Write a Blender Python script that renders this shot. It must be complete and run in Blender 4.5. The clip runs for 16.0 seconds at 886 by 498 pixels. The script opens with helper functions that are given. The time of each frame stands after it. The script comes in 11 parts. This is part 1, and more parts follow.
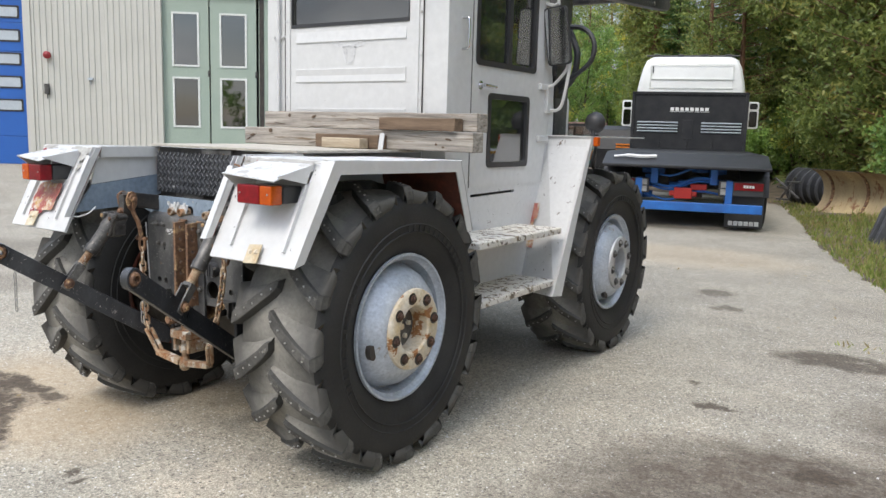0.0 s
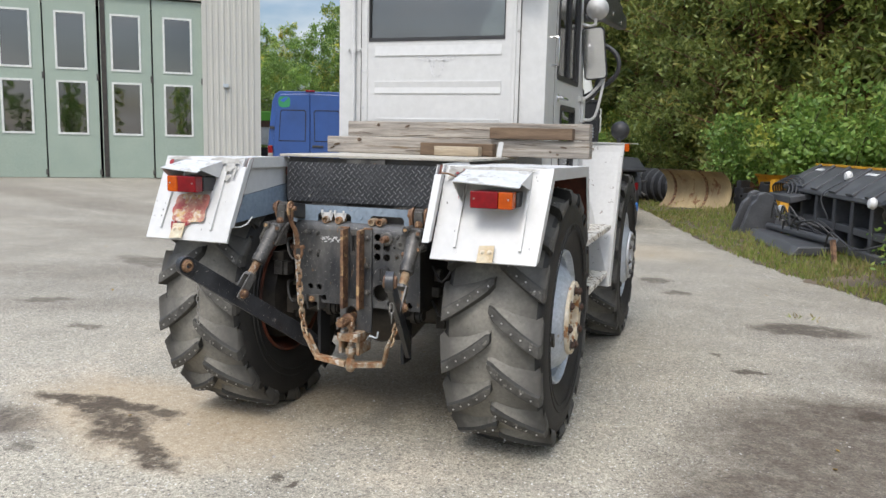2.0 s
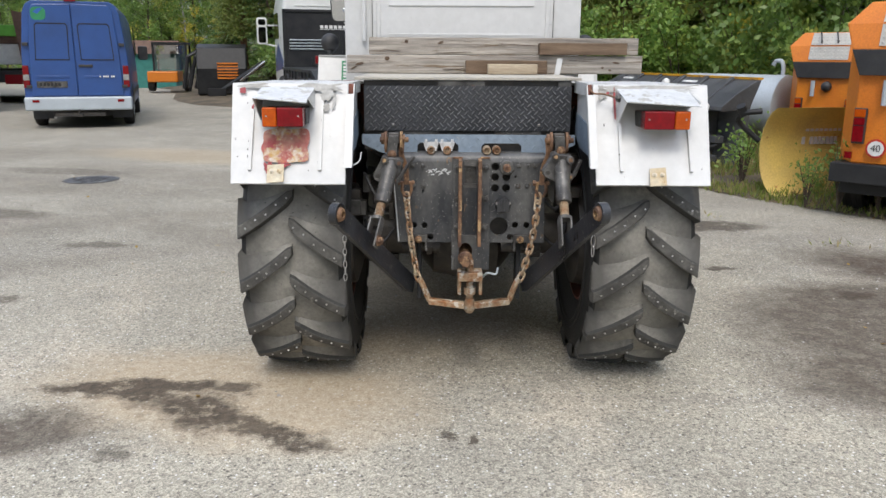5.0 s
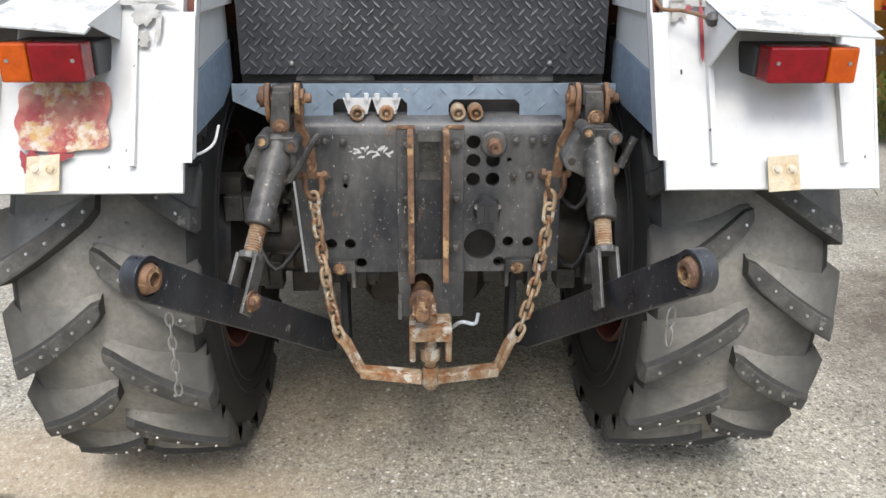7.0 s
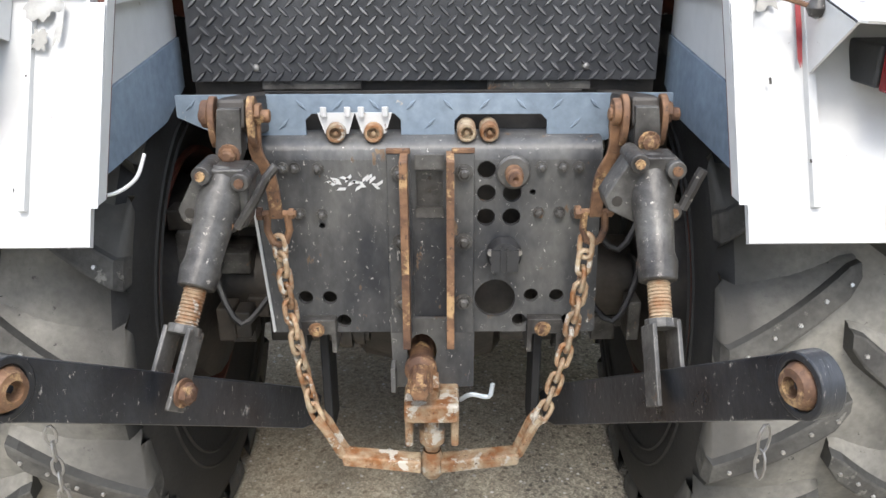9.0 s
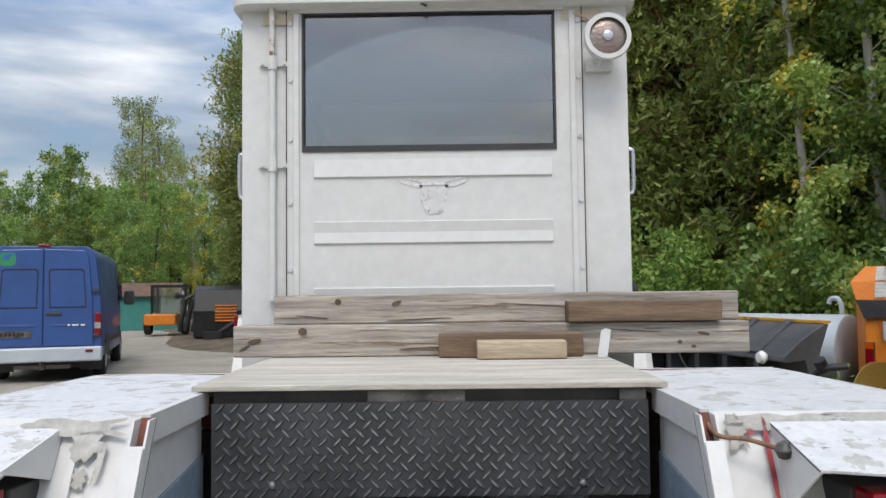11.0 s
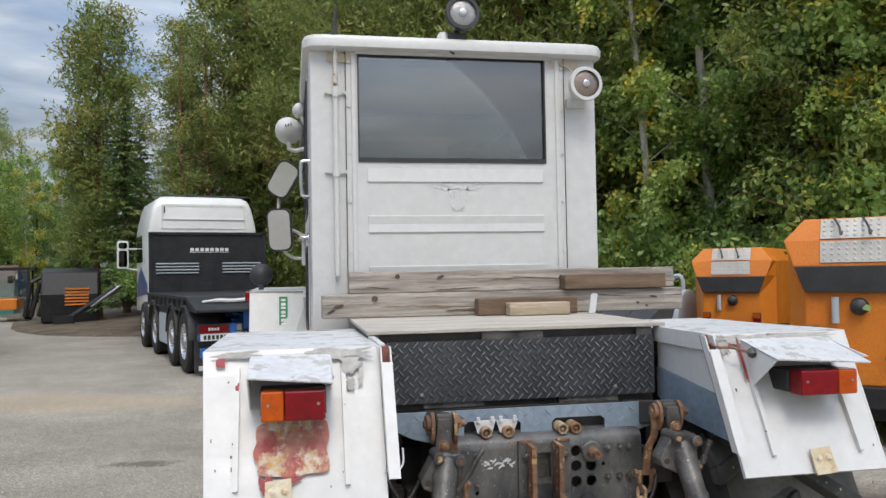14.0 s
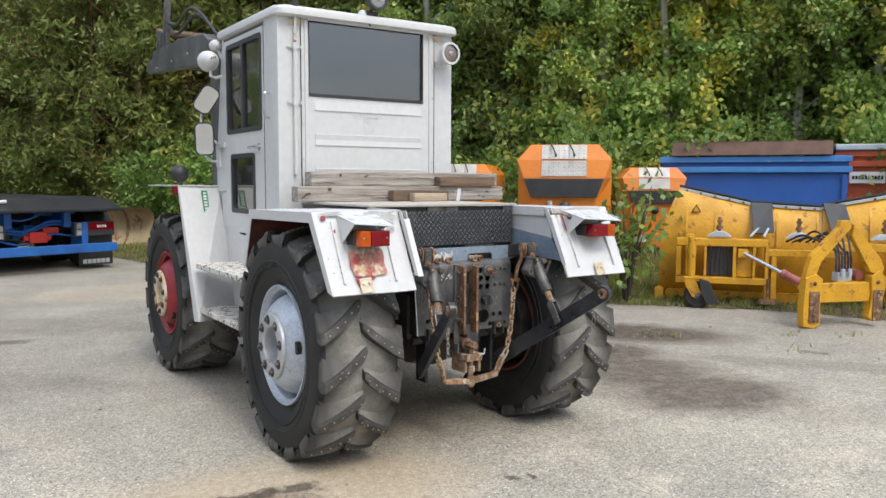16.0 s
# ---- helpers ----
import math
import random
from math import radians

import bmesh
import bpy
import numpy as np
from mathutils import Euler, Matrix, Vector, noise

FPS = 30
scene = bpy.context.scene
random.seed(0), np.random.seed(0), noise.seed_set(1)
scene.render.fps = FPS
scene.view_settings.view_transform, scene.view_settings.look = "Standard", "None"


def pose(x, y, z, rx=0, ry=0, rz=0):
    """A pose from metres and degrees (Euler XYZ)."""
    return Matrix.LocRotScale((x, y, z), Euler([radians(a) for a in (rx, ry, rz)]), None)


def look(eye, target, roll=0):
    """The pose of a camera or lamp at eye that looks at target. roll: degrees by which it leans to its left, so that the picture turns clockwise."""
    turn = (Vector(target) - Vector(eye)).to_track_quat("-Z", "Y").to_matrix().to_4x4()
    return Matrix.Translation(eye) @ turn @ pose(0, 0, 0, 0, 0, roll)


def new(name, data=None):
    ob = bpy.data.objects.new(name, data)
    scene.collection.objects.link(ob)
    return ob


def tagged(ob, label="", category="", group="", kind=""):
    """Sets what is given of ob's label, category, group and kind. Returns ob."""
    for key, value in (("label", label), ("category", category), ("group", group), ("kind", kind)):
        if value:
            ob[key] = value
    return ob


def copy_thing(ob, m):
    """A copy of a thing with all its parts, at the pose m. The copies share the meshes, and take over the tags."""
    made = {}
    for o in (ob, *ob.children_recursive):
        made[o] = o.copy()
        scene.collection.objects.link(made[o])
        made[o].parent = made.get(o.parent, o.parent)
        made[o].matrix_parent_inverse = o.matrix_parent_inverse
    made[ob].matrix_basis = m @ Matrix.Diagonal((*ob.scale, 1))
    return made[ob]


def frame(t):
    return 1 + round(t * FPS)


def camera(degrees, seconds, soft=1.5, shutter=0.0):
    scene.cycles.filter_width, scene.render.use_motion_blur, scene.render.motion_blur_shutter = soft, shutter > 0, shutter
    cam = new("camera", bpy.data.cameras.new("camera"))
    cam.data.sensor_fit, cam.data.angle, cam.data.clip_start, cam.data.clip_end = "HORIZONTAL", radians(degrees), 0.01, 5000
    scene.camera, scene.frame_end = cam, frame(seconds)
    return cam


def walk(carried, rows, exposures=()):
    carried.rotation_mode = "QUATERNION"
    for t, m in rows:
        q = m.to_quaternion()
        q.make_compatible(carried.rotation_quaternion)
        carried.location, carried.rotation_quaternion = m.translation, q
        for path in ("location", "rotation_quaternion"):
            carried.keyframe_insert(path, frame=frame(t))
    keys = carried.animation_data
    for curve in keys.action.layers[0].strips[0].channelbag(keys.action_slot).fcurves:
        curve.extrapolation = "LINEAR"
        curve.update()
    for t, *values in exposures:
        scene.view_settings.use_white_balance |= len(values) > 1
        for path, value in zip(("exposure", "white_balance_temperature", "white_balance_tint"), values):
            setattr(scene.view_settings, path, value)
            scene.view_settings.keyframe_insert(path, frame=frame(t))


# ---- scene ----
cam = camera(58.6, 16.0)
PATH = [
    (0, (-0.048, -0.023, 1.447), (-1.146, 1.623, 1.153), 1.6),
    (0.5, (-0.301, -0.399, 1.443), (-1.27, 1.327, 1.156), 2.2),
    (1, (-0.611, -0.666, 1.449), (-1.477, 1.116, 1.17), 2.3),
    (1.5, (-0.973, -0.799, 1.444), (-1.739, 1.029, 1.172), 1.9),
    (2, (-1.329, -1.05, 1.435), (-1.992, 0.817, 1.162), 1.3),
    (2.5, (-1.669, -1.267, 1.423), (-2.222, 0.634, 1.138), 0.9),
    (3, (-1.998, -1.413, 1.42), (-2.431, 0.515, 1.111), 0.7),
    (3.5, (-2.351, -1.596, 1.409), (-2.672, 0.351, 1.083), 0.6),
    (4, (-2.666, -1.563, 1.397), (-2.869, 0.395, 1.04), 0.5),
    (4.5, (-2.911, -1.367, 1.402), (-2.998, 0.591, 1.001), 0.3),
    (5, (-3.079, -1.096, 1.437), (-3.069, 0.847, 0.964), 0.3),
    (5.2, (-3.075, -0.938, 1.419), (-3.044, 0.999, 0.921), 0.1),
    (7.3, (-2.979, 0.544, 1.409), (-2.906, 2.399, 0.666), 0.3),
    (7.5, (-2.992, 0.595, 1.405), (-2.926, 2.442, 0.642), 0.3),
    (8, (-2.984, 0.708, 1.386), (-2.939, 2.546, 0.6), 0.1),
    (8.5, (-2.93, 0.841, 1.365), (-2.917, 2.679, 0.576), -0.3),
    (9, (-2.922, 0.872, 1.377), (-2.919, 2.734, 0.646), -0.3),
    (9.5, (-2.912, 0.876, 1.419), (-2.925, 2.79, 0.838), -0.6),
    (10, (-2.903, 0.856, 1.463), (-2.93, 2.824, 1.107), -0.9),
    (10.2, (-2.903, 0.842, 1.493), (-2.93, 2.824, 1.23), -0.8),
    (12.3, (-2.925, 0.713, 1.56), (-2.928, 2.665, 1.996), -0.7),
    (12.5, (-2.941, 0.708, 1.563), (-2.92, 2.665, 1.976), -0.5),
    (13, (-3.057, 0.576, 1.576), (-2.969, 2.556, 1.848), -0.4),
    (13.5, (-3.333, 0.312, 1.545), (-3.129, 2.293, 1.727), -1.0),
    (14, (-3.682, -0.02, 1.534), (-3.305, 1.943, 1.59), -1.0),
    (14.5, (-4.118, -0.309, 1.531), (-3.563, 1.612, 1.504), -1.0),
    (15, (-4.543, -0.683, 1.527), (-3.776, 1.161, 1.438), -0.4),
    (15.5, (-4.982, -0.991, 1.518), (-4.024, 0.76, 1.381), 0.0),
    (16, (-5.443, -1.293, 1.475), (-4.349, 0.372, 1.306), 0.2),
]
walk(cam, [(t, look(eye, target, roll)) for t, eye, target, roll in PATH],
     [(0, 0.88), (3, 0.70), (5, 0.63), (7.3, 1.04), (9, 1.30), (10, 0.88), (12.3, 0.44), (13.0, 0.46), (14.0, 0.48), (14.6, 0.56), (15.2, 0.67), (16, 0.77)])

# ---- world and sun ----
world = bpy.data.worlds.new("sky")
scene.world = world
world.use_nodes = True
_wn, _wl = world.node_tree.nodes, world.node_tree.links
_wn.clear()
SUN_EL, SUN_AZ = 54.0, 180.0
_sky = _wn.new("ShaderNodeTexSky")
_sky.sky_type, _sky.sun_disc = "NISHITA", False
_sky.sun_elevation, _sky.sun_rotation = radians(SUN_EL), radians(SUN_AZ)
_sky.altitude, _sky.air_density, _sky.dust_density, _sky.ozone_density = 100, 1.0, 2.0, 1.2
_tc = _wn.new("ShaderNodeTexCoord")
_map = _wn.new("ShaderNodeMapping")
_map.inputs["Scale"].default_value = (1.0, 1.0, 4.2)
_n1 = _wn.new("ShaderNodeTexNoise")
_n1.inputs["Scale"].default_value, _n1.inputs["Detail"].default_value, _n1.inputs["Roughness"].default_value = 2.3, 7, 0.55
_n1.inputs["Distortion"].default_value = 0.35
_ramp = _wn.new("ShaderNodeValToRGB")
_ramp.color_ramp.elements[0].position, _ramp.color_ramp.elements[1].position = 0.37, 0.64
_n2 = _wn.new("ShaderNodeTexNoise")
_n2.inputs["Scale"].default_value, _n2.inputs["Detail"].default_value = 4.5, 8
_cl = _wn.new("ShaderNodeValToRGB")
_cl.color_ramp.elements[0].position, _cl.color_ramp.elements[1].position = 0.36, 0.62
_cl.color_ramp.elements[0].color = (2.7, 3.05, 3.6, 1)
_cl.color_ramp.elements[1].color = (6.9, 7.1, 7.4, 1)
_mix = _wn.new("ShaderNodeMix")
_mix.data_type = "RGBA"
_bg = _wn.new("ShaderNodeBackground")
_bg.inputs["Strength"].default_value = 0.15
_out = _wn.new("ShaderNodeOutputWorld")
_wl.new(_tc.outputs["Generated"], _map.inputs["Vector"])
_wl.new(_map.outputs["Vector"], _n1.inputs["Vector"])
_wl.new(_map.outputs["Vector"], _n2.inputs["Vector"])
_wl.new(_n1.outputs["Fac"], _ramp.inputs["Fac"])
_wl.new(_n2.outputs["Fac"], _cl.inputs["Fac"])
_wl.new(_ramp.outputs["Color"], _mix.inputs["Factor"])
_wl.new(_sky.outputs["Color"], _mix.inputs["A"])
_wl.new(_cl.outputs["Color"], _mix.inputs["B"])
# an overcast sky is brightest overhead
_sep = _wn.new("ShaderNodeSeparateXYZ")
_grad = _wn.new("ShaderNodeMapRange")
_grad.inputs["From Min"].default_value, _grad.inputs["From Max"].default_value = 0.15, 0.95
_grad.inputs["To Min"].default_value, _grad.inputs["To Max"].default_value = 0.48, 1.82
_scale = _wn.new("ShaderNodeVectorMath")
_scale.operation = "SCALE"
_wl.new(_tc.outputs["Generated"], _sep.inputs["Vector"])
_wl.new(_sep.outputs["Z"], _grad.inputs["Value"])
_wl.new(_mix.outputs["Result"], _scale.inputs[0])
_wl.new(_grad.outputs["Result"], _scale.inputs["Scale"])
_wl.new(_scale.outputs["Vector"], _bg.inputs["Color"])
_wl.new(_bg.outputs["Background"], _out.inputs["Surface"])
sun = new("sun", bpy.data.lights.new("sun", "SUN"))
sun.data.energy, sun.data.angle, sun.data.color = 0.98, radians(18), (1.0, 0.945, 0.86)
_az = radians(SUN_AZ)
sun.matrix_world = look((math.sin(_az) * 30, math.cos(_az) * 30, 30 * math.tan(radians(SUN_EL))), (0, 0, 0))

# ---- small tools ----
V = Vector


def part(name, bm, material, parent, label="", smooth=False, bevel=0.0):
    """One mesh object out of a bmesh, under parent."""
    bmesh.ops.recalc_face_normals(bm, faces=bm.faces)
    me = bpy.data.meshes.new(name)
    bm.to_mesh(me)
    bm.free()
    for m in (material if isinstance(material, (list, tuple)) else [material]):
        me.materials.append(m)
    if smooth:
        me.polygons.foreach_set("use_smooth", [True] * len(me.polygons))
        me.set_sharp_from_angle(angle=radians(38))
    ob = new(name, me)
    ob.parent = parent
    if bevel:
        b = ob.modifiers.new("edges", "BEVEL")
        b.width, b.segments, b.limit_method, b.angle_limit = bevel, 2, "ANGLE", radians(40)
    if label:
        ob["label"] = label
    return ob


def thing(name, label, category, x=0, y=0, z=0, yaw=0, group="", kind=""):
    """The Empty at the base of a thing."""
    ob = new(name)
    ob.empty_display_size = 0.1
    ob.matrix_basis = pose(x, y, z, 0, 0, yaw)
    return tagged(ob, label, category, group, kind)


def lone(name, bm, material, label, category, m=None, group="", kind="", smooth=False, bevel=0.0):
    """A thing of a single mesh."""
    ob = part(name, bm, material, None, "", smooth, bevel)
    if m is not None:
        ob.matrix_basis = m
    return tagged(ob, label, category, group, kind)


def shared(name, mesh, parent, m):
    """One more object on a mesh that exists already."""
    ob = new(name, mesh)
    ob.parent = parent
    ob.matrix_basis = m
    return ob


def bm_new():
    return bmesh.new()


def box(bm, x0, x1, y0, y1, z0, z1, mi=0, m=None):
    vs = [bm.verts.new(V((x, y, z)) if m is None else m @ V((x, y, z))) for z in (z0, z1) for y in (y0, y1) for x in (x0, x1)]
    for f in ((0, 1, 3, 2), (4, 6, 7, 5), (0, 4, 5, 1), (1, 5, 7, 3), (3, 7, 6, 2), (2, 6, 4, 0)):
        bm.faces.new([vs[i] for i in f]).material_index = mi
    return vs


def prism(bm, pts, axis, a, b, mi=0, m=None):
    """A polygon of (u, v) pushed along an axis from a to b. axis x: (y, z); y: (x, z); z: (x, y)."""
    def at(u, v, w):
        p = V((w, u, v)) if axis == "x" else V((u, w, v)) if axis == "y" else V((u, v, w))
        return p if m is None else m @ p
    lo = [bm.verts.new(at(u, v, a)) for u, v in pts]
    hi = [bm.verts.new(at(u, v, b)) for u, v in pts]
    n = len(pts)
    bm.faces.new(lo).material_index = mi
    bm.faces.new(hi[::-1]).material_index = mi
    for i in range(n):
        bm.faces.new((lo[i], hi[i], hi[(i + 1) % n], lo[(i + 1) % n])).material_index = mi


def aim(p, q):
    """The pose that takes +z to the way from p to q."""
    d = V(q) - V(p)
    return Matrix.Translation(p) @ d.to_track_quat("Z", "Y").to_matrix().to_4x4(), d.length


def rod(bm, p, q, r, n=12, r2=None, mi=0, m=None):
    t, h = aim(p, q)
    if m is not None:
        t = m @ t
    r2 = r if r2 is None else r2
    lo = [bm.verts.new(t @ V((r * math.cos(2 * math.pi * i / n), r * math.sin(2 * math.pi * i / n), 0))) for i in range(n)]
    hi = [bm.verts.new(t @ V((r2 * math.cos(2 * math.pi * i / n), r2 * math.sin(2 * math.pi * i / n), h))) for i in range(n)]
    bm.faces.new(lo[::-1]).material_index = mi
    bm.faces.new(hi).material_index = mi
    for i in range(n):
        bm.faces.new((lo[i], lo[(i + 1) % n], hi[(i + 1) % n], hi[i])).material_index = mi


def hexbolt(bm, p, q, r, mi=0):
    """A bolt: washer, six-sided head, domed top."""
    p, q = V(p), V(q)
    d = (q - p)
    rod(bm, p, p + d * 0.2, r * 1.35, 12, mi=mi)
    rod(bm, p + d * 0.2, p + d * 0.8, r, 6, mi=mi)
    rod(bm, p + d * 0.8, q, r * 0.8, 8, r * 0.45, mi=mi)


def tube(bm, pts, r, n=8, mi=0, closed=False):
    """A round bar along points."""
    pts = [V(p) for p in pts]
    rings, k = [], len(pts)
    up = None
    for i, p in enumerate(pts):
        a = pts[(i - 1) % k] if (closed or i) else p
        b = pts[(i + 1) % k] if (closed or i < k - 1) else p
        d = (b - a).normalized()
        if up is None:
            up = d.orthogonal().normalized()
        up = (up - d * up.dot(d)).normalized()
        s = d.cross(up)
        rr = r[i] if isinstance(r, (list, tuple)) else r
        rings.append([bm.verts.new(p + up * rr * math.cos(2 * math.pi * j / n) + s * rr * math.sin(2 * math.pi * j / n)) for j in range(n)])
    for i in range(k if closed else k - 1):
        a, b = rings[i], rings[(i + 1) % k]
        off = 0
        if closed and i == k - 1:
            off = min(range(n), key=lambda o: (a[0].co - b[o].co).length)
        for j in range(n):
            bm.faces.new((a[j], a[(j + 1) % n], b[(j + 1 + off) % n], b[(j + off) % n])).material_index = mi
    if not closed:
        bm.faces.new(rings[0][::-1]).material_index = mi
        bm.faces.new(rings[-1]).material_index = mi


def curve_pts(ctrl, n=6):
    """Catmull-Rom through control points."""
    c = [V(p) for p in ctrl]
    c = [c[0] * 2 - c[1]] + c + [c[-1] * 2 - c[-2]]
    out = []
    for i in range(1, len(c) - 2):
        for j in range(n):
            t = j / n
            out.append(0.5 * ((2 * c[i]) + (c[i + 1] - c[i - 1]) * t + (2 * c[i - 1] - 5 * c[i] + 4 * c[i + 1] - c[i + 2]) * t * t + (3 * c[i] - c[i - 1] - 3 * c[i + 1] + c[i + 2]) * t ** 3))
    return out + [c[-2]]


def lathe(bm, prof, n=32, axis="x", mi=0, close=False, m=None, cap=True):
    """Turn a profile of (along, radius) about an axis. mi may be a list, one for each band."""
    rings = []
    for a, r in prof:
        ring = []
        for i in range(n):
            t = 2 * math.pi * i / n
            c, s = r * math.cos(t), r * math.sin(t)
            p = V((a, c, s)) if axis == "x" else V((c, a, s)) if axis == "y" else V((c, s, a))
            ring.append(bm.verts.new(p if m is None else m @ p))
        rings.append(ring)
    k = len(prof)
    for j in range(k if close else k - 1):
        a, b = rings[j], rings[(j + 1) % k]
        for i in range(n):
            f = bm.faces.new((a[i], a[(i + 1) % n], b[(i + 1) % n], b[i]))
            f.material_index = mi[j] if isinstance(mi, list) else mi
    if not close and cap:
        for ring, j in ((rings[0], 0), (rings[-1], -1)):
            if prof[j][1] > 1e-4:
                f = bm.faces.new(ring)
                f.material_index = mi[j if j == 0 else len(mi) - 1] if isinstance(mi, list) else mi


def plate(bm, pts, thick, mi=0):
    """A flat sheet through the points, with a thickness along its normal."""
    pts = [V(p) for p in pts]
    nrm = (pts[1] - pts[0]).cross(pts[2] - pts[0]).normalized() * thick
    lo, hi = [bm.verts.new(p) for p in pts], [bm.verts.new(p + nrm) for p in pts]
    n = len(pts)
    bm.faces.new(lo[::-1]).material_index = mi
    bm.faces.new(hi).material_index = mi
    for i in range(n):
        bm.faces.new((lo[i], lo[(i + 1) % n], hi[(i + 1) % n], hi[i])).material_index = mi


def rounded(w, h, r, n=4, cx=0.0, cy=0.0):
    """A rounded oblong as points."""
    out = []
    for sx, sy, a0 in ((1, 1, 0), (-1, 1, 90), (-1, -1, 180), (1, -1, 270)):
        for i in range(n + 1):
            a = radians(a0 + 90 * i / n)
            out.append((cx + sx * (w / 2 - r) + r * math.cos(a), cy + sy * (h / 2 - r) + r * math.sin(a)))
    return out


def disc_pts(r, n=12, cx=0.0, cy=0.0):
    return [(cx + r * math.cos(2 * math.pi * i / n), cy + r * math.sin(2 * math.pi * i / n)) for i in range(n)]


def holed(bm, outer, holes, axis, a, b, mi=0):
    """A sheet with real holes: outer and holes are loops of (u, v)."""
    def at(u, v, w):
        return V((w, u, v)) if axis == "x" else V((u, w, v)) if axis == "y" else V((u, v, w))
    for w in (a, b):
        t = bmesh.new()
        for loop in (outer, *holes):
            vs = [t.verts.new(at(u, v, w)) for u, v in loop]
            for i in range(len(vs)):
                t.edges.new((vs[i], vs[(i + 1) % len(vs)]))
        bmesh.ops.triangle_fill(t, use_beauty=True, use_dissolve=False, edges=t.edges)
        got = {}
        for f in t.faces:
            for v in f.verts:
                if v not in got:
                    got[v] = bm.verts.new(v.co)
            bm.faces.new([got[v] for v in f.verts]).material_index = mi
        t.free()
    for loop in (outer, *holes):
        n = len(loop)
        lo, hi = [bm.verts.new(at(u, v, a)) for u, v in loop], [bm.verts.new(at(u, v, b)) for u, v in loop]
        for i in range(n):
            bm.faces.new((lo[i], lo[(i + 1) % n], hi[(i + 1) % n], hi[i])).material_index = mi

# ---- materials ----
def mat(name, base, rough=0.6, metal=0.0, dark=None, scale=6.0, amount=0.5, fine=60.0, bump=0.15, wear=None, wear_at=0.62, wear_scale=9.0,
        wear_rough=0.85, wear2=None, stretch=(1, 1, 1), coat=0.0, soft=0.06, vary=0.0, speck=None, speck_at=0.66, speck_scale=150.0, spec=0.5):
    """A worn surface: a base colour that drifts to a second one, fine relief, and patches where a wear colour shows."""
    m = bpy.data.materials.new(name)
    m.use_nodes = True
    nt = m.node_tree
    nd, ln = nt.nodes, nt.links
    b = nd["Principled BSDF"]
    dark = dark or tuple(c * 0.72 for c in base)
    tc, mp = nd.new("ShaderNodeTexCoord"), nd.new("ShaderNodeMapping")
    mp.inputs["Scale"].default_value = stretch
    ln.new(tc.outputs["Object"], mp.inputs["Vector"])
    info = nd.new("ShaderNodeObjectInfo")
    add = nd.new("ShaderNodeVectorMath")
    add.operation = "ADD"
    mul = nd.new("ShaderNodeMath")
    mul.operation = "MULTIPLY"
    mul.inputs[1].default_value = 37.0
    ln.new(info.outputs["Random"], mul.inputs[0])
    ln.new(mp.outputs["Vector"], add.inputs[0])
    ln.new(mul.outputs[0], add.inputs[1])

    def noi(s, detail=5, rough_=0.6):
        n = nd.new("ShaderNodeTexNoise")
        n.inputs["Scale"].default_value, n.inputs["Detail"].default_value, n.inputs["Roughness"].default_value = s, detail, rough_
        ln.new(add.outputs[0], n.inputs["Vector"])
        return n

    def ramp(src, lo, hi):
        r = nd.new("ShaderNodeMapRange")
        r.inputs["From Min"].default_value, r.inputs["From Max"].default_value = lo, hi
        ln.new(src, r.inputs["Value"])
        return r.outputs["Result"]

    def mixc(f, a, c):
        x = nd.new("ShaderNodeMix")
        x.data_type = "RGBA"
        for k, v in (("Factor", f), ("A", a), ("B", c)):
            if isinstance(v, (tuple, list)):
                x.inputs[k].default_value = (*v[:3], 1)
            elif isinstance(v, (int, float)):
                x.inputs[k].default_value = v
            else:
                ln.new(v, x.inputs[k])
        return x.outputs["Result"]

    big, small = noi(scale), noi(fine, 3)
    f = ramp(big.outputs["Fac"], 0.5 - 0.28 / max(amount, 0.05) * 0.5, 0.5 + 0.28 / max(amount, 0.05) * 0.5)
    col = mixc(f, base, dark)
    g = nd.new("ShaderNodeMix")
    g.data_type, g.blend_type = "RGBA", "MULTIPLY"
    g.inputs["Factor"].default_value = 0.35 * amount
    ln.new(col, g.inputs["A"])
    gg = nd.new("ShaderNodeMapRange")
    gg.inputs["From Min"].default_value, gg.inputs["From Max"].default_value = 0.3, 0.7
    gg.inputs["To Min"].default_value, gg.inputs["To Max"].default_value = 0.4, 1.25
    ln.new(small.outputs["Fac"], gg.inputs["Value"])
    ln.new(gg.outputs["Result"], g.inputs["B"])
    col = g.outputs["Result"]
    rsrc = None
    if wear:
        wn = noi(wear_scale, 9, 0.68)
        wf = ramp(wn.outputs["Fac"], wear_at, wear_at + soft)
        wcol = wear
        if wear2:
            wcol = mixc(ramp(small.outputs["Fac"], 0.35, 0.65), wear, wear2)
        col = mixc(wf, col, wcol)
        rsrc = wf
    if speck:
        col = mixc(ramp(noi(speck_scale * 0.45, 7, 0.78).outputs["Fac"], speck_at, speck_at + 0.03), col, speck)
    if vary:
        hs = nd.new("ShaderNodeHueSaturation")
        mr = nd.new("ShaderNodeMapRange")
        mr.inputs["To Min"].default_value, mr.inputs["To Max"].default_value = 1 - vary, 1 + vary
        ln.new(info.outputs["Random"], mr.inputs["Value"])
        ln.new(mr.outputs["Result"], hs.inputs["Value"])
        ln.new(col, hs.inputs["Color"])
        col = hs.outputs["Color"]
    ln.new(col, b.inputs["Base Color"])
    b.inputs["Metallic"].default_value = metal
    b.inputs["Specular IOR Level"].default_value = spec
    rm = nd.new("ShaderNodeMapRange")
